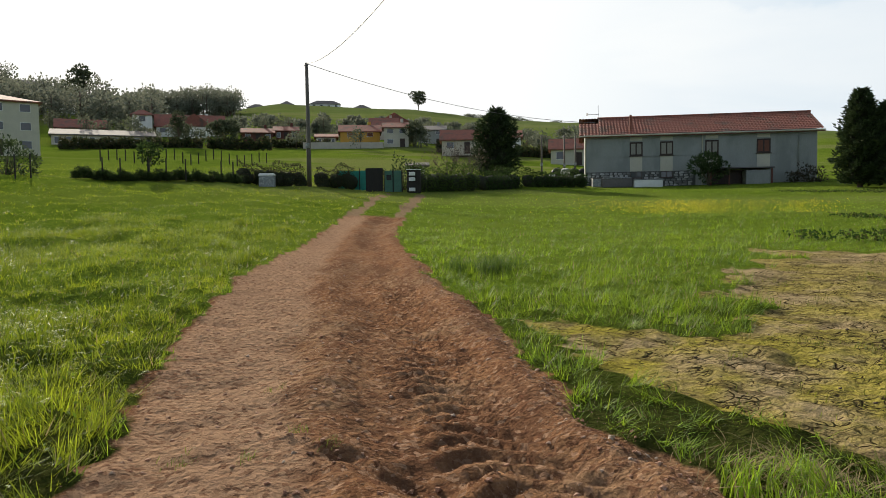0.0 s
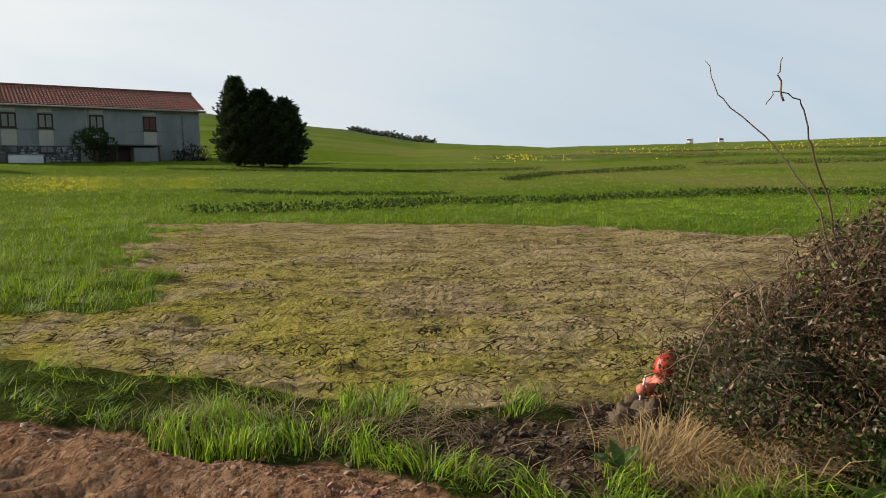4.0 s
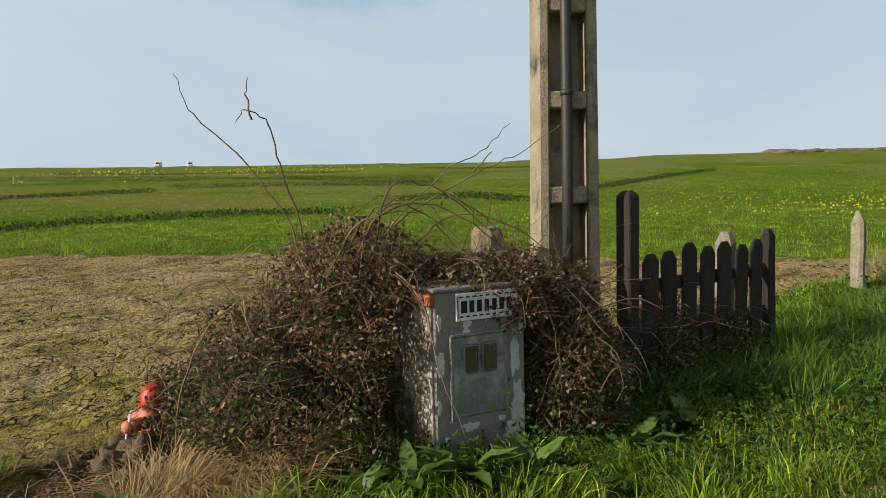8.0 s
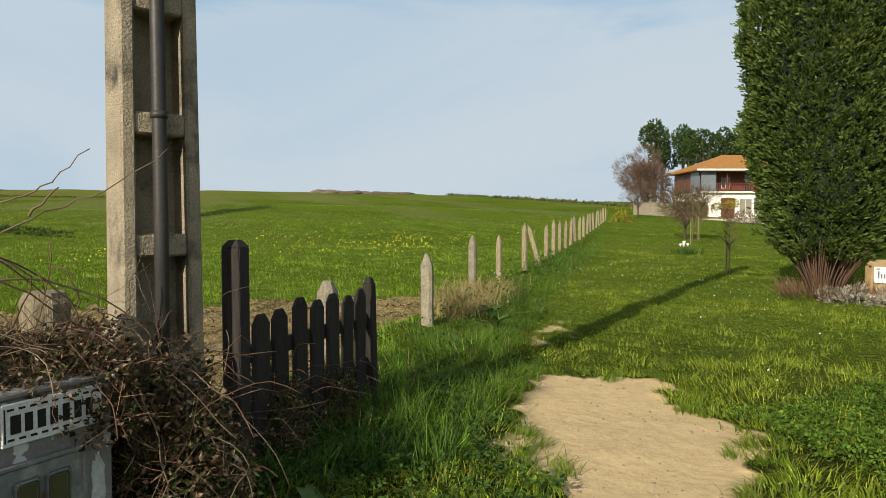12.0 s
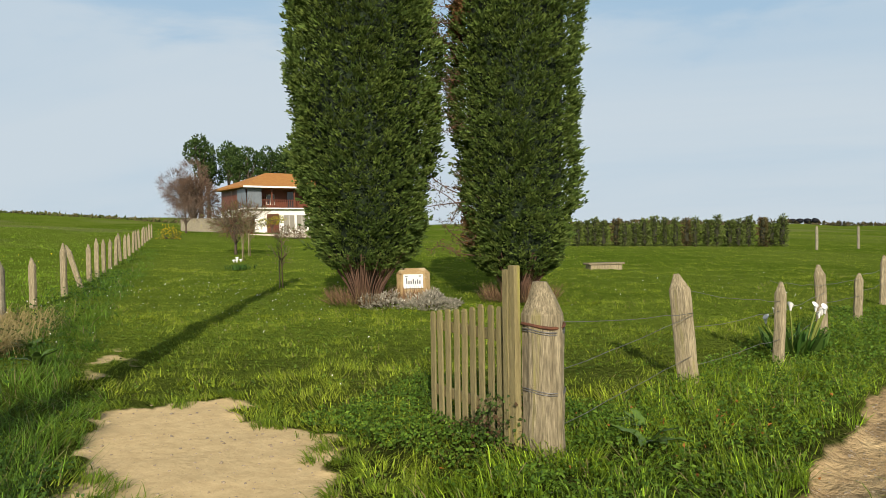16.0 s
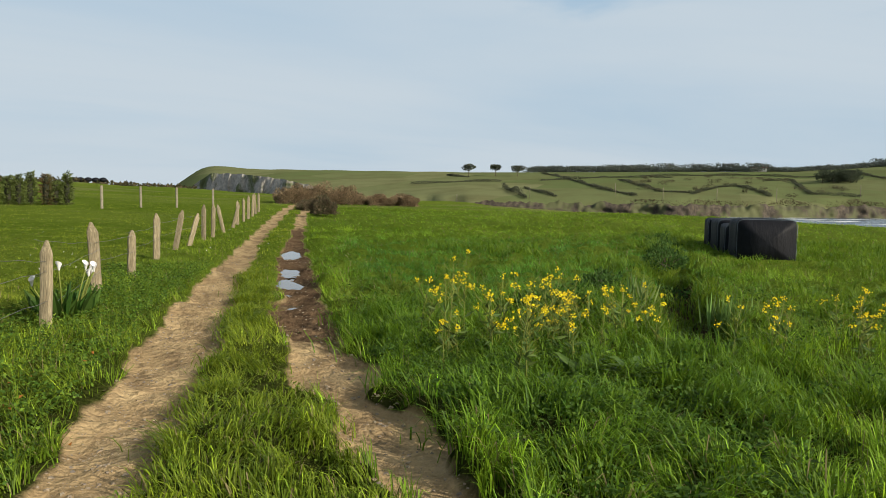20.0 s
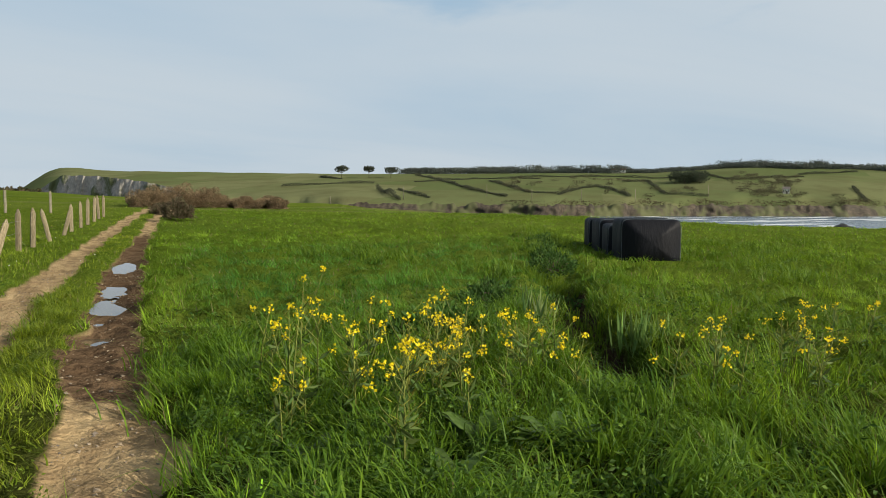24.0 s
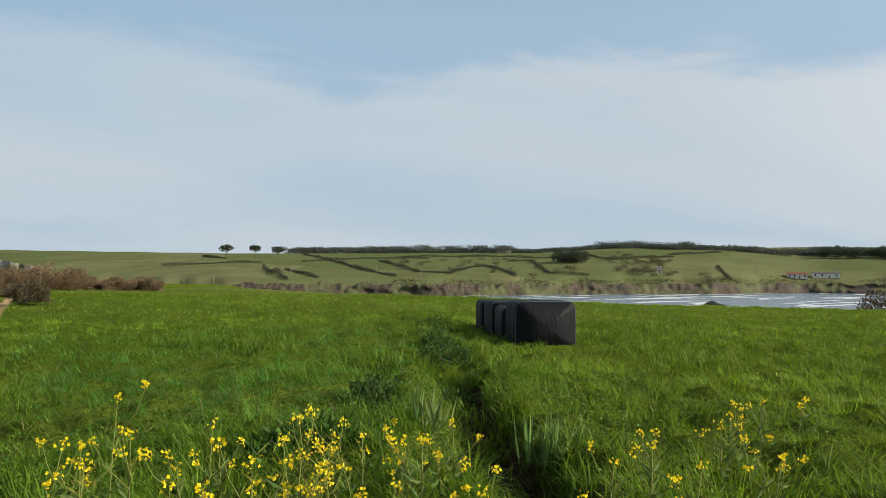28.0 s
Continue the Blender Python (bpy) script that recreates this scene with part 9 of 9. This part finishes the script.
def speckle(name, pts_fn, n, label, size, colours, z0, z1, material=None, category="flowers"):
    x, y = pts_fn(n)
    z = height(x, y) + rng.uniform(z0, z1, len(x))
    return tagged(new(name, leaf_mesh(name, np.stack([x, y, z], -1), unit(len(x)) + np.array([0, 0, 0.4]), size * rng.uniform(0.6, 1.3, len(x)), size * 0.8, tints(len(x), *colours, jitter=0.12), material or PETAL)), label, category, kind="stuff")


def gauss_spots(*spots):
    def fn(n):
        c = np.array([(a, b, s, t) for a, b, s, t in spots])[rng.randint(0, len(spots), n)]
        return c[:, 0] + rng.normal(0, 1, n) * c[:, 2], c[:, 1] + rng.normal(0, 1, n) * c[:, 3]
    return fn


YEL = ((0.78, 0.66, 0.02), (0.70, 0.62, 0.04))
speckle("field_flowers", gauss_spots((4.5, 33, 2.2, 1.6), (6.5, 31.5, 1.6, 1.0), (5.5, 32.2, 1.0, 0.7), (5.0, 32.6, 1.6, 0.8), (10, 31, 0.8, 0.5)), 2200, "yellow flowers across the field before the farmhouse", 0.04, YEL, 0.2, 0.7)
speckle("field_flowers", gauss_spots((18, -3.5, 0.8, 1.6), (20, -6, 0.9, 0.8), (22, -7.5, 0.8, 1.2), (25, -9.5, 1.0, 1.5), (17, 1, 0.5, 0.6), (24, -4, 1.5, 1.5)), 300, "scattered yellow flowers in the green crop", 0.05, YEL, 0.25, 0.5)
speckle("field_flowers", gauss_spots((110, 55, 12, 3), (125, 45, 14, 3), (95, 70, 10, 3), (60, 62, 3, 1.5), (135, 62, 16, 2)), 450, "yellow flowering strip on the far field", 0.22, YEL, 0.2, 0.8)
speckle("lawn_daisies", gauss_spots((10, -8, 2.0, 1.5), (12, -10, 2.5, 1.5), (4, -16, 3, 4), (14, -9, 2, 2), (13, -11, 3, 2)), 220, "tiny white daisies in the lawn", 0.026, ((0.78, 0.78, 0.74),), 0.10, 0.18)
speckle("verge_leaves_fallen", gauss_spots((2.2, -4.6, 0.5, 0.5), (1.6, -5.2, 0.4, 0.6)), 40, "a few orange withered leaves in the verge", 0.032, ((0.40, 0.17, 0.04),), 0.08, 0.16, LEAF, "leaves")


def weeds(name, n, centre_fn, label, size, colours, tall, keep=None):
    x, y = centre_fn(n)
    if keep is not None:
        ok = keep(x, y)
        x, y = x[ok], y[ok]
    m = len(x)
    z = height(x, y) + tall * rng.uniform(0.15, 1.0, m) ** 0.7
    d = unit(m) * np.array([1, 1, 0.35]) + np.array([0, 0, 0.25])
    return tagged(new(name, leaf_mesh(name, np.stack([x, y, z], -1), d, size * rng.uniform(0.5, 1.5, m), size * 0.62, tints(m, *colours), LEAF, fold=0.15)), label, "weeds", kind="stuff")


def strip(xa, xb, ya, yb):
    return lambda n: (rng.uniform(xa, xb, n), rng.uniform(ya, yb, n))


WEED = ((0.060, 0.125, 0.016), (0.090, 0.170, 0.020), (0.130, 0.220, 0.026))
off_lane = lambda x, y: (x > line_x(y, RUT_LL) + 0.05) & (x < line_x(y, RUT_LL) + 1.75)
weeds("verge_weeds", 26000, strip(-0.5, 3.0, -14, -3.2), "low broad-leaved weeds on the fence verge", 0.034, WEED, 0.12, off_lane)
weeds("verge_weeds", 9000, strip(2.2, 4.6, -5.6, -3.6), "low broad-leaved weeds round the pale gate", 0.032, WEED, 0.11, lambda x, y: zones(x, y)["sand"] < 0.3)
weeds("gate_weeds", 9000, strip(2.6, 6.2, -2.2, 0.9), "dark broad-leaved weeds below brambles and gate", 0.038, ((0.045, 0.10, 0.018), (0.07, 0.135, 0.024)), 0.12, lambda x, y: (zones(x, y)["sand"] < 0.3) & (y < 0.75 - (x - 3.0) * 0.62 + 0.3))
weeds("fence_weeds", 7000, strip(6, 20, -12, -2.0), "dark weeds at the foot of the garden fence", 0.05, ((0.04, 0.09, 0.016), (0.065, 0.125, 0.022)), 0.25, lambda x, y: np.abs(y - (-3.2 - (x - 9.2) * 0.76) + 0.5) < 0.7)
weeds("lane_weeds", 2200, strip(-1.4, 0.6, -7, -2.8), "clover between the wheel ruts", 0.024, ((0.12, 0.19, 0.02), (0.19, 0.26, 0.03)), 0.05, lambda x, y: (x < line_x(y, RUT_LR) - 0.05) & (x > line_x(y, RUT_RL) + 0.05))


weeds("lane_edge_weeds", 10000, strip(-3.0, -1.2, -6.4, -2.4), "dark broad-leaved weeds along the muddy rut", 0.036, ((0.06, 0.125, 0.018), (0.09, 0.17, 0.025)), 0.14, lambda x, y: x < line_x(y, RUT_RR) - 0.08)


weeds("wet_field_weeds", 15000, strip(-8.5, -1.3, -9.5, -2.4), "broad-leaved weeds among the long wet grass", 0.036, ((0.05, 0.12, 0.016), (0.085, 0.17, 0.022), (0.13, 0.215, 0.030)), 0.20, lambda x, y: (x < line_x(y, RUT_RR) - 0.1) & (zones(x, y)["ditch"] < 0.3) & (rough_noise(x, y, 1.2, 3) > 0.05))
weeds("meadow_weeds", 8000, strip(-9.0, -2.6, 2.6, 13), "broad-leaved weeds in the roadside meadow", 0.040, ((0.085, 0.15, 0.016), (0.14, 0.21, 0.022)), 0.14, lambda x, y: (x < line_x(y, ROAD_L) - 0.1) & (rough_noise(x, y, 1.0, 5) > 0.1))
weeds("lawn_weeds", 9000, strip(2.8, 12.0, -11.0, -2.0), "clover and plantain in the rough lawn", 0.034, ((0.085, 0.155, 0.018), (0.14, 0.225, 0.028)), 0.08, lambda x, y: (zones(x, y)["sand"] < 0.25) & (y < -0.3 - (x - 4.5) * 0.745) & (rough_noise(x, y, 0.9, 2) > 0.0))
n_ivy = 1500
ix, iy = 2.62 + 0.75 * rng.uniform(0, 1, n_ivy), rng.normal(-4.22, 0.10, n_ivy)
iy = iy - 0.36 * (ix - 2.75) + 0.06
iz = height(ix, iy) + 0.42 * rng.uniform(0, 1, n_ivy) ** 2.2 * np.exp(-((ix - 2.78) / 0.35) ** 2) + 0.05
tagged(new("ivy_growth", leaf_mesh("ivy_growth", np.stack([ix, iy, iz], -1), unit(n_ivy) + np.array([-0.2, 0.5, 0.3]), rng.uniform(0.02, 0.045, n_ivy), 0.026, tints(n_ivy, (0.05, 0.095, 0.02), (0.08, 0.13, 0.03), (0.12, 0.075, 0.04)), LEAF)), "ivy and bramble shoots climbing the pale gate", "ivy", kind="stuff")


def dock(x, y, size, seed, label="dock plant with large wavy green leaves"):
    r = random.Random(seed)
    t = thing("dock_plant", x, y, ground_at(x, y), label, "plant", group="dock plants")
    for k in range(r.randint(5, 8)):
        a, tilt = r.uniform(0, 2 * math.pi), r.uniform(0.5, 1.1)
        bm = bmesh.new()
        rows = []
        for i in range(8):
            f = i / 7
            out_, up = size * f * math.sin(tilt) * (0.6 + 0.6 * f), size * (f * math.cos(tilt) * 1.1 - 0.35 * f * f)
            w_ = size * 0.16 * math.sin(math.pi * min(1, f * 0.93 + 0.07)) ** 0.8
            wave = size * 0.03 * math.sin(f * 14 + k)
            rows.append([bm.verts.new((out_ * math.cos(a) - s * w_ * math.sin(a), out_ * math.sin(a) + s * w_ * math.cos(a), 0.02 + up + abs(s) * (0.03 * size + wave))) for s in (-1, 0, 1)])
        for r0, r1 in zip(rows, rows[1:]):
            for q_ in range(2):
                bm.faces.new((r0[q_], r0[q_ + 1], r1[q_ + 1], r1[q_])).smooth = True
        part("leaf", bm, DOCK, t)
    return t


DOCK = mat("dock_leaf", (0.13, 0.22, 0.045), (0.09, 0.16, 0.03), rough=0.45, scale=8, fine=30, bump=0.3, spread=0.3, translucent=0.25)
for k, (px, py, sz) in enumerate(((2.72, 0.50, 0.30), (2.58, 0.75, 0.26), (2.85, 0.20, 0.28), (3.35, -0.30, 0.30), (3.75, -0.62, 0.28), (2.5, 0.95, 0.22), (2.0, -4.7, 0.30), (2.15, -5.1, 0.26), (2.0, 1.9, 0.2), (8.6, -3.9, 0.30), (9.6, -4.3, 0.32),
                                  (-2.64, -5.08, 0.36), (-2.94, -4.78, 0.34), (-1.74, -5.28, 0.3), (-2.24, -4.68, 0.3), (-3.34, -4.98, 0.28))):
    dock(px, py, sz, k)
shrub("broad_bean_patch", -3.79, -7.68, 0.62, 0.45, 0.33, "dark leafy wild plant among the grass", ((0.055, 0.125, 0.02), (0.08, 0.165, 0.028)), 1100, 0.075, category="plant", upright=0.4)
shrub("ditch_weeds", -5.54, -9.68, 0.35, 1.1, 0.26, "dark leafy weeds hanging over the ditch", ((0.045, 0.10, 0.02), (0.07, 0.14, 0.028)), 1000, 0.07, category="plant", turn_deg=-33)
for wx, wy in ((-7.3, -10.7), (-8.6, -12.4), (-9.9, -14.3), (-11.3, -16.3), (-12.8, -18.5)):
    shrub("ditch_weeds", wx, wy, 0.42, 1.15, 0.27, "leafy dark weeds lining the ditch", ((0.045, 0.105, 0.02), (0.075, 0.145, 0.03)), 1100, 0.07, category="plant", turn_deg=-34)
iris = thing("iris_clump", -5.49, -6.83, ground_at(-5.49, -6.83), "clump of upright blue-green sword leaves beside the ditch", "plant")
n = 70
p = np.stack([rng.normal(0, 0.11, n), rng.normal(0, 0.10, n), np.zeros(n)], -1)
tagged(part("blade_tuft", leaf_mesh("blade_tuft", p, np.array([0, 0, 1.0]) + 0.22 * rng.normal(size=(n, 3)), rng.uniform(0.3, 0.5, n), 0.034, tints(n, (0.14, 0.25, 0.06), (0.19, 0.30, 0.08)), LEAF, fold=0.1), None, iris), "upright sword leaves", kind="stuff")
iris2 = thing("iris_clump", -5.04, -7.98, ground_at(-5.04, -7.98), "smaller clump of sword leaves beside the ditch", "plant")
n = 30
tagged(part("blade_tuft", leaf_mesh("blade_tuft", rng.normal(0, 0.1, (n, 3)) * np.array([1, 1, 0]), np.array([0, 0, 1.0]) + 0.25 * rng.normal(size=(n, 3)), rng.uniform(0.3, 0.5, n), 0.035, tints(n, (0.10, 0.18, 0.05), (0.16, 0.22, 0.07)), LEAF, fold=0.1), None, iris2), "upright sword leaves", kind="stuff")

# calla lilies at the lane fence
cal = thing("calla_lilies", 1.72, -9.35, ground_at(1.72, -9.35), "clump of white calla lilies beside the fence posts", "flowers")
n = 46
a = rng.uniform(0, 2 * math.pi, n)
part("leaves", leaf_mesh("leaves", np.stack([0.22 * np.cos(a), 0.30 * np.sin(a), np.full(n, 0.05)], -1), np.stack([0.6 * np.cos(a), 0.6 * np.sin(a), np.ones(n)], -1), rng.uniform(0.22, 0.42, n), 0.11, tints(n, (0.05, 0.12, 0.02), (0.09, 0.17, 0.03)), LEAF), None, cal)
for k in range(8):
    rr_ = random.Random(k)
    bx, by, bz = rr_.uniform(-0.45, 0.30), rr_.uniform(-0.25, 0.35), rr_.uniform(0.42, 0.62)
    st = part("flower_stalk", tube([(bx * 0.4, by * 0.4, 0), (bx * 0.8, by * 0.8, bz * 0.7), (bx, by, bz)], 0.009, 5), STEM, cal)
    bm = bmesh.new()
    rings = [[bm.verts.new((bx + rad * math.cos(t_), by + rad * math.sin(t_), bz + zz + 0.05 * math.cos(t_ + k) * rad / 0.06)) for t_ in np.linspace(0, 2 * math.pi, 11)[:-1]] for rad, zz in ((0.009, 0), (0.02, 0.05), (0.036, 0.085))]
    for r0, r1 in zip(rings, rings[1:]):
        for s in range(10):
            bm.faces.new((r0[s], r0[(s + 1) % 10], r1[(s + 1) % 10], r1[s])).smooth = True
    part("bloom", bm, WHITE_TILE, st, "white trumpet bloom")

# tufts, straw, clods, pebbles
def tuft_mass(name, spots, per, tall, lean, wide, lo, hi, label, material=None, category="grass"):
    xs, ys, hs_ = [], [], []
    for px, py, rad in spots:
        xs.append(px + rng.normal(0, rad, per)), ys.append(py + rng.normal(0, rad, per)), hs_.append(tall * rng.uniform(0.5, 1.25, per))
    x, y, h = np.concatenate(xs), np.concatenate(ys), np.concatenate(hs_)
    n = len(x)
    u = rng.uniform(0, 1, (n, 1))
    return blades(name, x, y, h, np.full(n, wide) * rng.uniform(0.6, 1.4, n), lean * rng.uniform(0.3, 1.4, n), np.array(lo) * (1 - u) + np.array(hi) * u, label, material, category=category)


tuft_mass("straw_heap", [(2.45, 1.70, 0.15), (2.55, 1.50, 0.12), (2.38, 1.88, 0.12)], 800, 0.22, 0.30, 0.006, (0.30, 0.20, 0.09), (0.46, 0.34, 0.17), "dry straw spilling from the brambles", DRY, "straw")
tuft_mass("dry_tussock", [(9.9, -4.0, 0.16), (10.6, -4.35, 0.28), (11.2, -4.8, 0.30), (11.8, -5.2, 0.32), (9.5, -3.75, 0.12)], 330, 0.34, 0.50, 0.008, (0.20, 0.18, 0.065), (0.42, 0.33, 0.15), "pale dry grass tussocks at the fence foot", DRY)
tuft_mass("verge_straw", [(1.0, 3.75, 0.30), (1.5, 3.35, 0.25), (1.8, 3.0, 0.25), (2.9, 2.9, 0.3), (0.75, 4.1, 0.2)], 260, 0.10, 0.28, 0.005, (0.22, 0.16, 0.08), (0.36, 0.28, 0.15), "cut straw lying on the verge", DRY, "straw")
rt = random.Random(31)
tuft_mass("road_tufts", [(-0.55, 8.6, 0.12), (-0.75, 8.2, 0.10), (-2.75, 5.65, 0.05), (-2.2, 4.6, 0.04), (-2.35, 4.1, 0.05), (-2.75, 4.0, 0.06), (-1.9, 4.3, 0.05)], 30, 0.07, 0.06, 0.004, (0.10, 0.15, 0.02), (0.20, 0.24, 0.04), "small grass tufts in the red road")
tuft_mass("crop_tufts", [(-1.6 + rt.gauss(0, 0.4), 13.6 + rt.gauss(0, 0.3), 0.18) for _ in range(5)], 160, 0.34, 0.2, 0.010, (0.05, 0.10, 0.015), (0.10, 0.17, 0.025), "dark weedy tuft in the tall grass")
tuft_mass("soil_tufts", [(rt.uniform(0.8, 11), rt.uniform(3.5, 15), rt.uniform(0.05, 0.16)) for _ in range(70)], 26, 0.08, 0.06, 0.008, (0.13, 0.16, 0.02), (0.21, 0.22, 0.04), "grass tufts scattered on the ploughed soil")
tuft_mass("field_tussocks", [(-5 - 18 * rt.random(), -3 - 16 * rt.random(), rt.uniform(0.15, 0.4)) for _ in range(90)], 120, 0.22, 0.24, 0.014, (0.07, 0.15, 0.012), (0.17, 0.28, 0.020), "coarse tussocks in the seaward field")
tuft_mass("field_tussocks", [(-1.4 - 3.4 * rt.random(), -3.2 - 5.5 * rt.random(), rt.uniform(0.1, 0.25)) for _ in range(170)], 95, 0.25, 0.26, 0.0095, (0.06, 0.14, 0.012), (0.17, 0.30, 0.020), "long grass beside the lane")
meadow_spots = [(4 + 22 * rt.random(), 0.5 + 8 * rt.random(), rt.uniform(0.15, 0.4)) for _ in range(110)]
tuft_mass("meadow_tussocks", [(float(line_x(my, ROAD_L)) - md, my, mr) for my, md, mr in meadow_spots], 140, 0.26, 0.22, 0.008, (0.10, 0.17, 0.010), (0.22, 0.29, 0.018), "lush tussocks in the sunlit meadow")


sand_rim = []
for (ex0, ey0), (ex1, ey1) in zip(SAND, SAND[1:] + SAND[:1]):
    for q_ in range(int(math.hypot(ex1 - ex0, ey1 - ey0) / 0.11)):
        f = rt.random()
        sand_rim.append((ex0 + (ex1 - ex0) * f + rt.gauss(0, 0.10), ey0 + (ey1 - ey0) * f + rt.gauss(0, 0.10), rt.uniform(0.02, 0.06)))
crown_spots = []
for _ in range(95):
    cy = -2.6 - 11.0 * rt.random() ** 1.3
    left_edge, right_edge = float(line_x(cy, RUT_RL)), float(line_x(cy, RUT_LR))
    f = rt.choice((rt.uniform(0.04, 0.96), rt.uniform(0.72, 0.97)))
    crown_spots.append((left_edge + (right_edge - left_edge) * f, cy, rt.uniform(0.05, 0.12)))
tuft_mass("lane_tussocks", crown_spots, 55, 0.12, 0.16, 0.008, (0.10, 0.17, 0.012), (0.24, 0.305, 0.024), "longer grass tussocks on the crown of the lane")
tuft_mass("path_edge_grass", sand_rim, 34, 0.10, 0.12, 0.007, (0.09, 0.16, 0.014), (0.21, 0.29, 0.026), "ragged grass tufts fringing the sandy path")
edge_spots = []
for (dx0, dy0), (dx1, dy1) in zip(DITCH, DITCH[1:]):
    for q_ in range(int(math.hypot(dx1 - dx0, dy1 - dy0) / 0.28)):
        f = rt.random()
        edge_spots.append((dx0 + (dx1 - dx0) * f + rt.choice((-0.42, 0.36)) * 0.83, dy0 + (dy1 - dy0) * f + rt.choice((-0.2, 0.2)), 0.10))
tuft_mass("ditch_grass", edge_spots, 45, 0.32, 0.34, 0.010, (0.08, 0.16, 0.012), (0.19, 0.29, 0.02), "long grass hanging over the ditch")


def clods(name, x, y, size, material, label):
    """Crumbs of earth or stones: small angular lumps as one mass."""
    n = len(x)
    z = height(x, y)
    base = np.array([(1, 0, 0), (-0.5, 0.87, 0), (-0.5, -0.87, 0), (0.3, 0.5, 0.8), (0.35, -0.5, 0.7), (-0.6, 0.0, 0.75)])
    faces = np.array([0, 1, 3, 1, 5, 3, 1, 2, 5, 2, 4, 5, 2, 0, 4, 0, 3, 4, 3, 5, 4])
    a = rng.uniform(0, 2 * math.pi, n)
    v = base[None] * (1 + rng.normal(0, 0.22, (n, 6, 3))) * size[:, None, None]
    c, s = np.cos(a)[:, None], np.sin(a)[:, None]
    vx, vy = v[:, :, 0] * c - v[:, :, 1] * s, v[:, :, 0] * s + v[:, :, 1] * c
    V = np.stack([vx + x[:, None], vy + y[:, None], v[:, :, 2] * 0.8 + z[:, None] - 0.15 * size[:, None]], -1).reshape(-1, 3)
    f = ((np.arange(n) * 6)[:, None] + faces[None]).ravel()
    return tagged(new(name, mesh_from(name, V, f, np.full(n * 7, 3), material=material, smooth_faces=False)), label, "stones", kind="stuff")


RED_CLOD = mat("red_earth_clods", (0.40, 0.20, 0.115), (0.31, 0.15, 0.09), scale=3, bump=0.4, third=(0.42, 0.32, 0.24), third_scale=5)
PEBBLE = mat("pale_pebbles", (0.44, 0.36, 0.25), (0.30, 0.23, 0.15), scale=4, bump=0.3, third=(0.20, 0.17, 0.14), third_scale=6)
DARK_CLOD = mat("dark_soil_clods", (0.15, 0.10, 0.055), (0.075, 0.052, 0.032), scale=9, bump=0.8)
yy = 2.4 + 14 * rng.uniform(0, 1, 6500) ** 1.6
uu = np.where(rng.uniform(0, 1, 6500) < 0.45, rng.normal(0.95, 0.035, 6500), np.where(rng.uniform(0, 1, 6500) < 0.5, rng.normal(0.5, 0.12, 6500), rng.uniform(0, 1, 6500)))
xx = line_x(yy, ROAD_L) + uu * (line_x(yy, ROAD_R) - line_x(yy, ROAD_L))
clods("road_clods", xx, yy, 0.005 + 0.024 * rng.uniform(0, 1, 6500) ** 9, RED_CLOD, "crumbled red earth clods on the road")
yy = -2.6 - 14 * rng.uniform(0, 1, 5000) ** 1.5
left_rut = rng.uniform(0, 1, 5000) < 0.6
xx = np.where(left_rut, line_x(yy, RUT_LR) + rng.uniform(0, 1, 5000) * (line_x(yy, RUT_LL) - line_x(yy, RUT_LR)), line_x(yy, RUT_RR) + rng.uniform(0, 1, 5000) * (line_x(yy, RUT_RL) - line_x(yy, RUT_RR)))
clods("lane_pebbles", xx, yy, 0.004 + 0.018 * rng.uniform(0, 1, 5000) ** 6, PEBBLE, "pale pebbles in the wheel ruts")
n = 1800
xx, yy = rng.uniform(2.4, 6.6, n), rng.uniform(-4.5, -1.2, n)
ok = zones(xx, yy)["sand"] > 0.3
clods("path_pebbles", xx[ok], yy[ok], 0.004 + 0.016 * rng.uniform(0, 1, int(ok.sum())) ** 4, PEBBLE, "fine gravel of the sandy gate path")
n = 5000
xx, yy = rng.uniform(1.3, 3.4, n), rng.uniform(1.5, 3.4, n)
ok = zones(xx, yy)["dug"] > 0.3
clods("dug_clods", xx[ok], yy[ok], 0.006 + 0.032 * rng.uniform(0, 1, int(ok.sum())) ** 7, DARK_CLOD, "dark clods of freshly dug soil")
n = 4500
rr_, aa_ = 4 + 12 * rng.uniform(0, 1, n), rng.uniform(0, 2 * math.pi, n)
xx, yy = rr_ * np.sin(aa_), rr_ * np.cos(aa_)
ok = zones(xx, yy)["brown"] > 0.6
clods("field_clods", xx[ok], yy[ok], 0.005 + 0.022 * rng.uniform(0, 1, int(ok.sum())) ** 6, DARK_CLOD, "crumbs of dark soil on the ploughed field")
for k, (px, py, s) in enumerate(((2.80, 2.30, 0.11), (2.68, 2.42, 0.09), (2.94, 2.52, 0.08), (2.55, 1.35, 0.10), (2.60, 2.25, 0.07))):
    solo("soil_clod", lump(s, s * 0.85, s * 0.8, seed=k, rough=0.45, detail=3), DARK_CLOD, "large crumbly clod of brown soil", "clod", "large clods of soil", at=pose(px, py, ground_at(px, py) + s * 0.45))
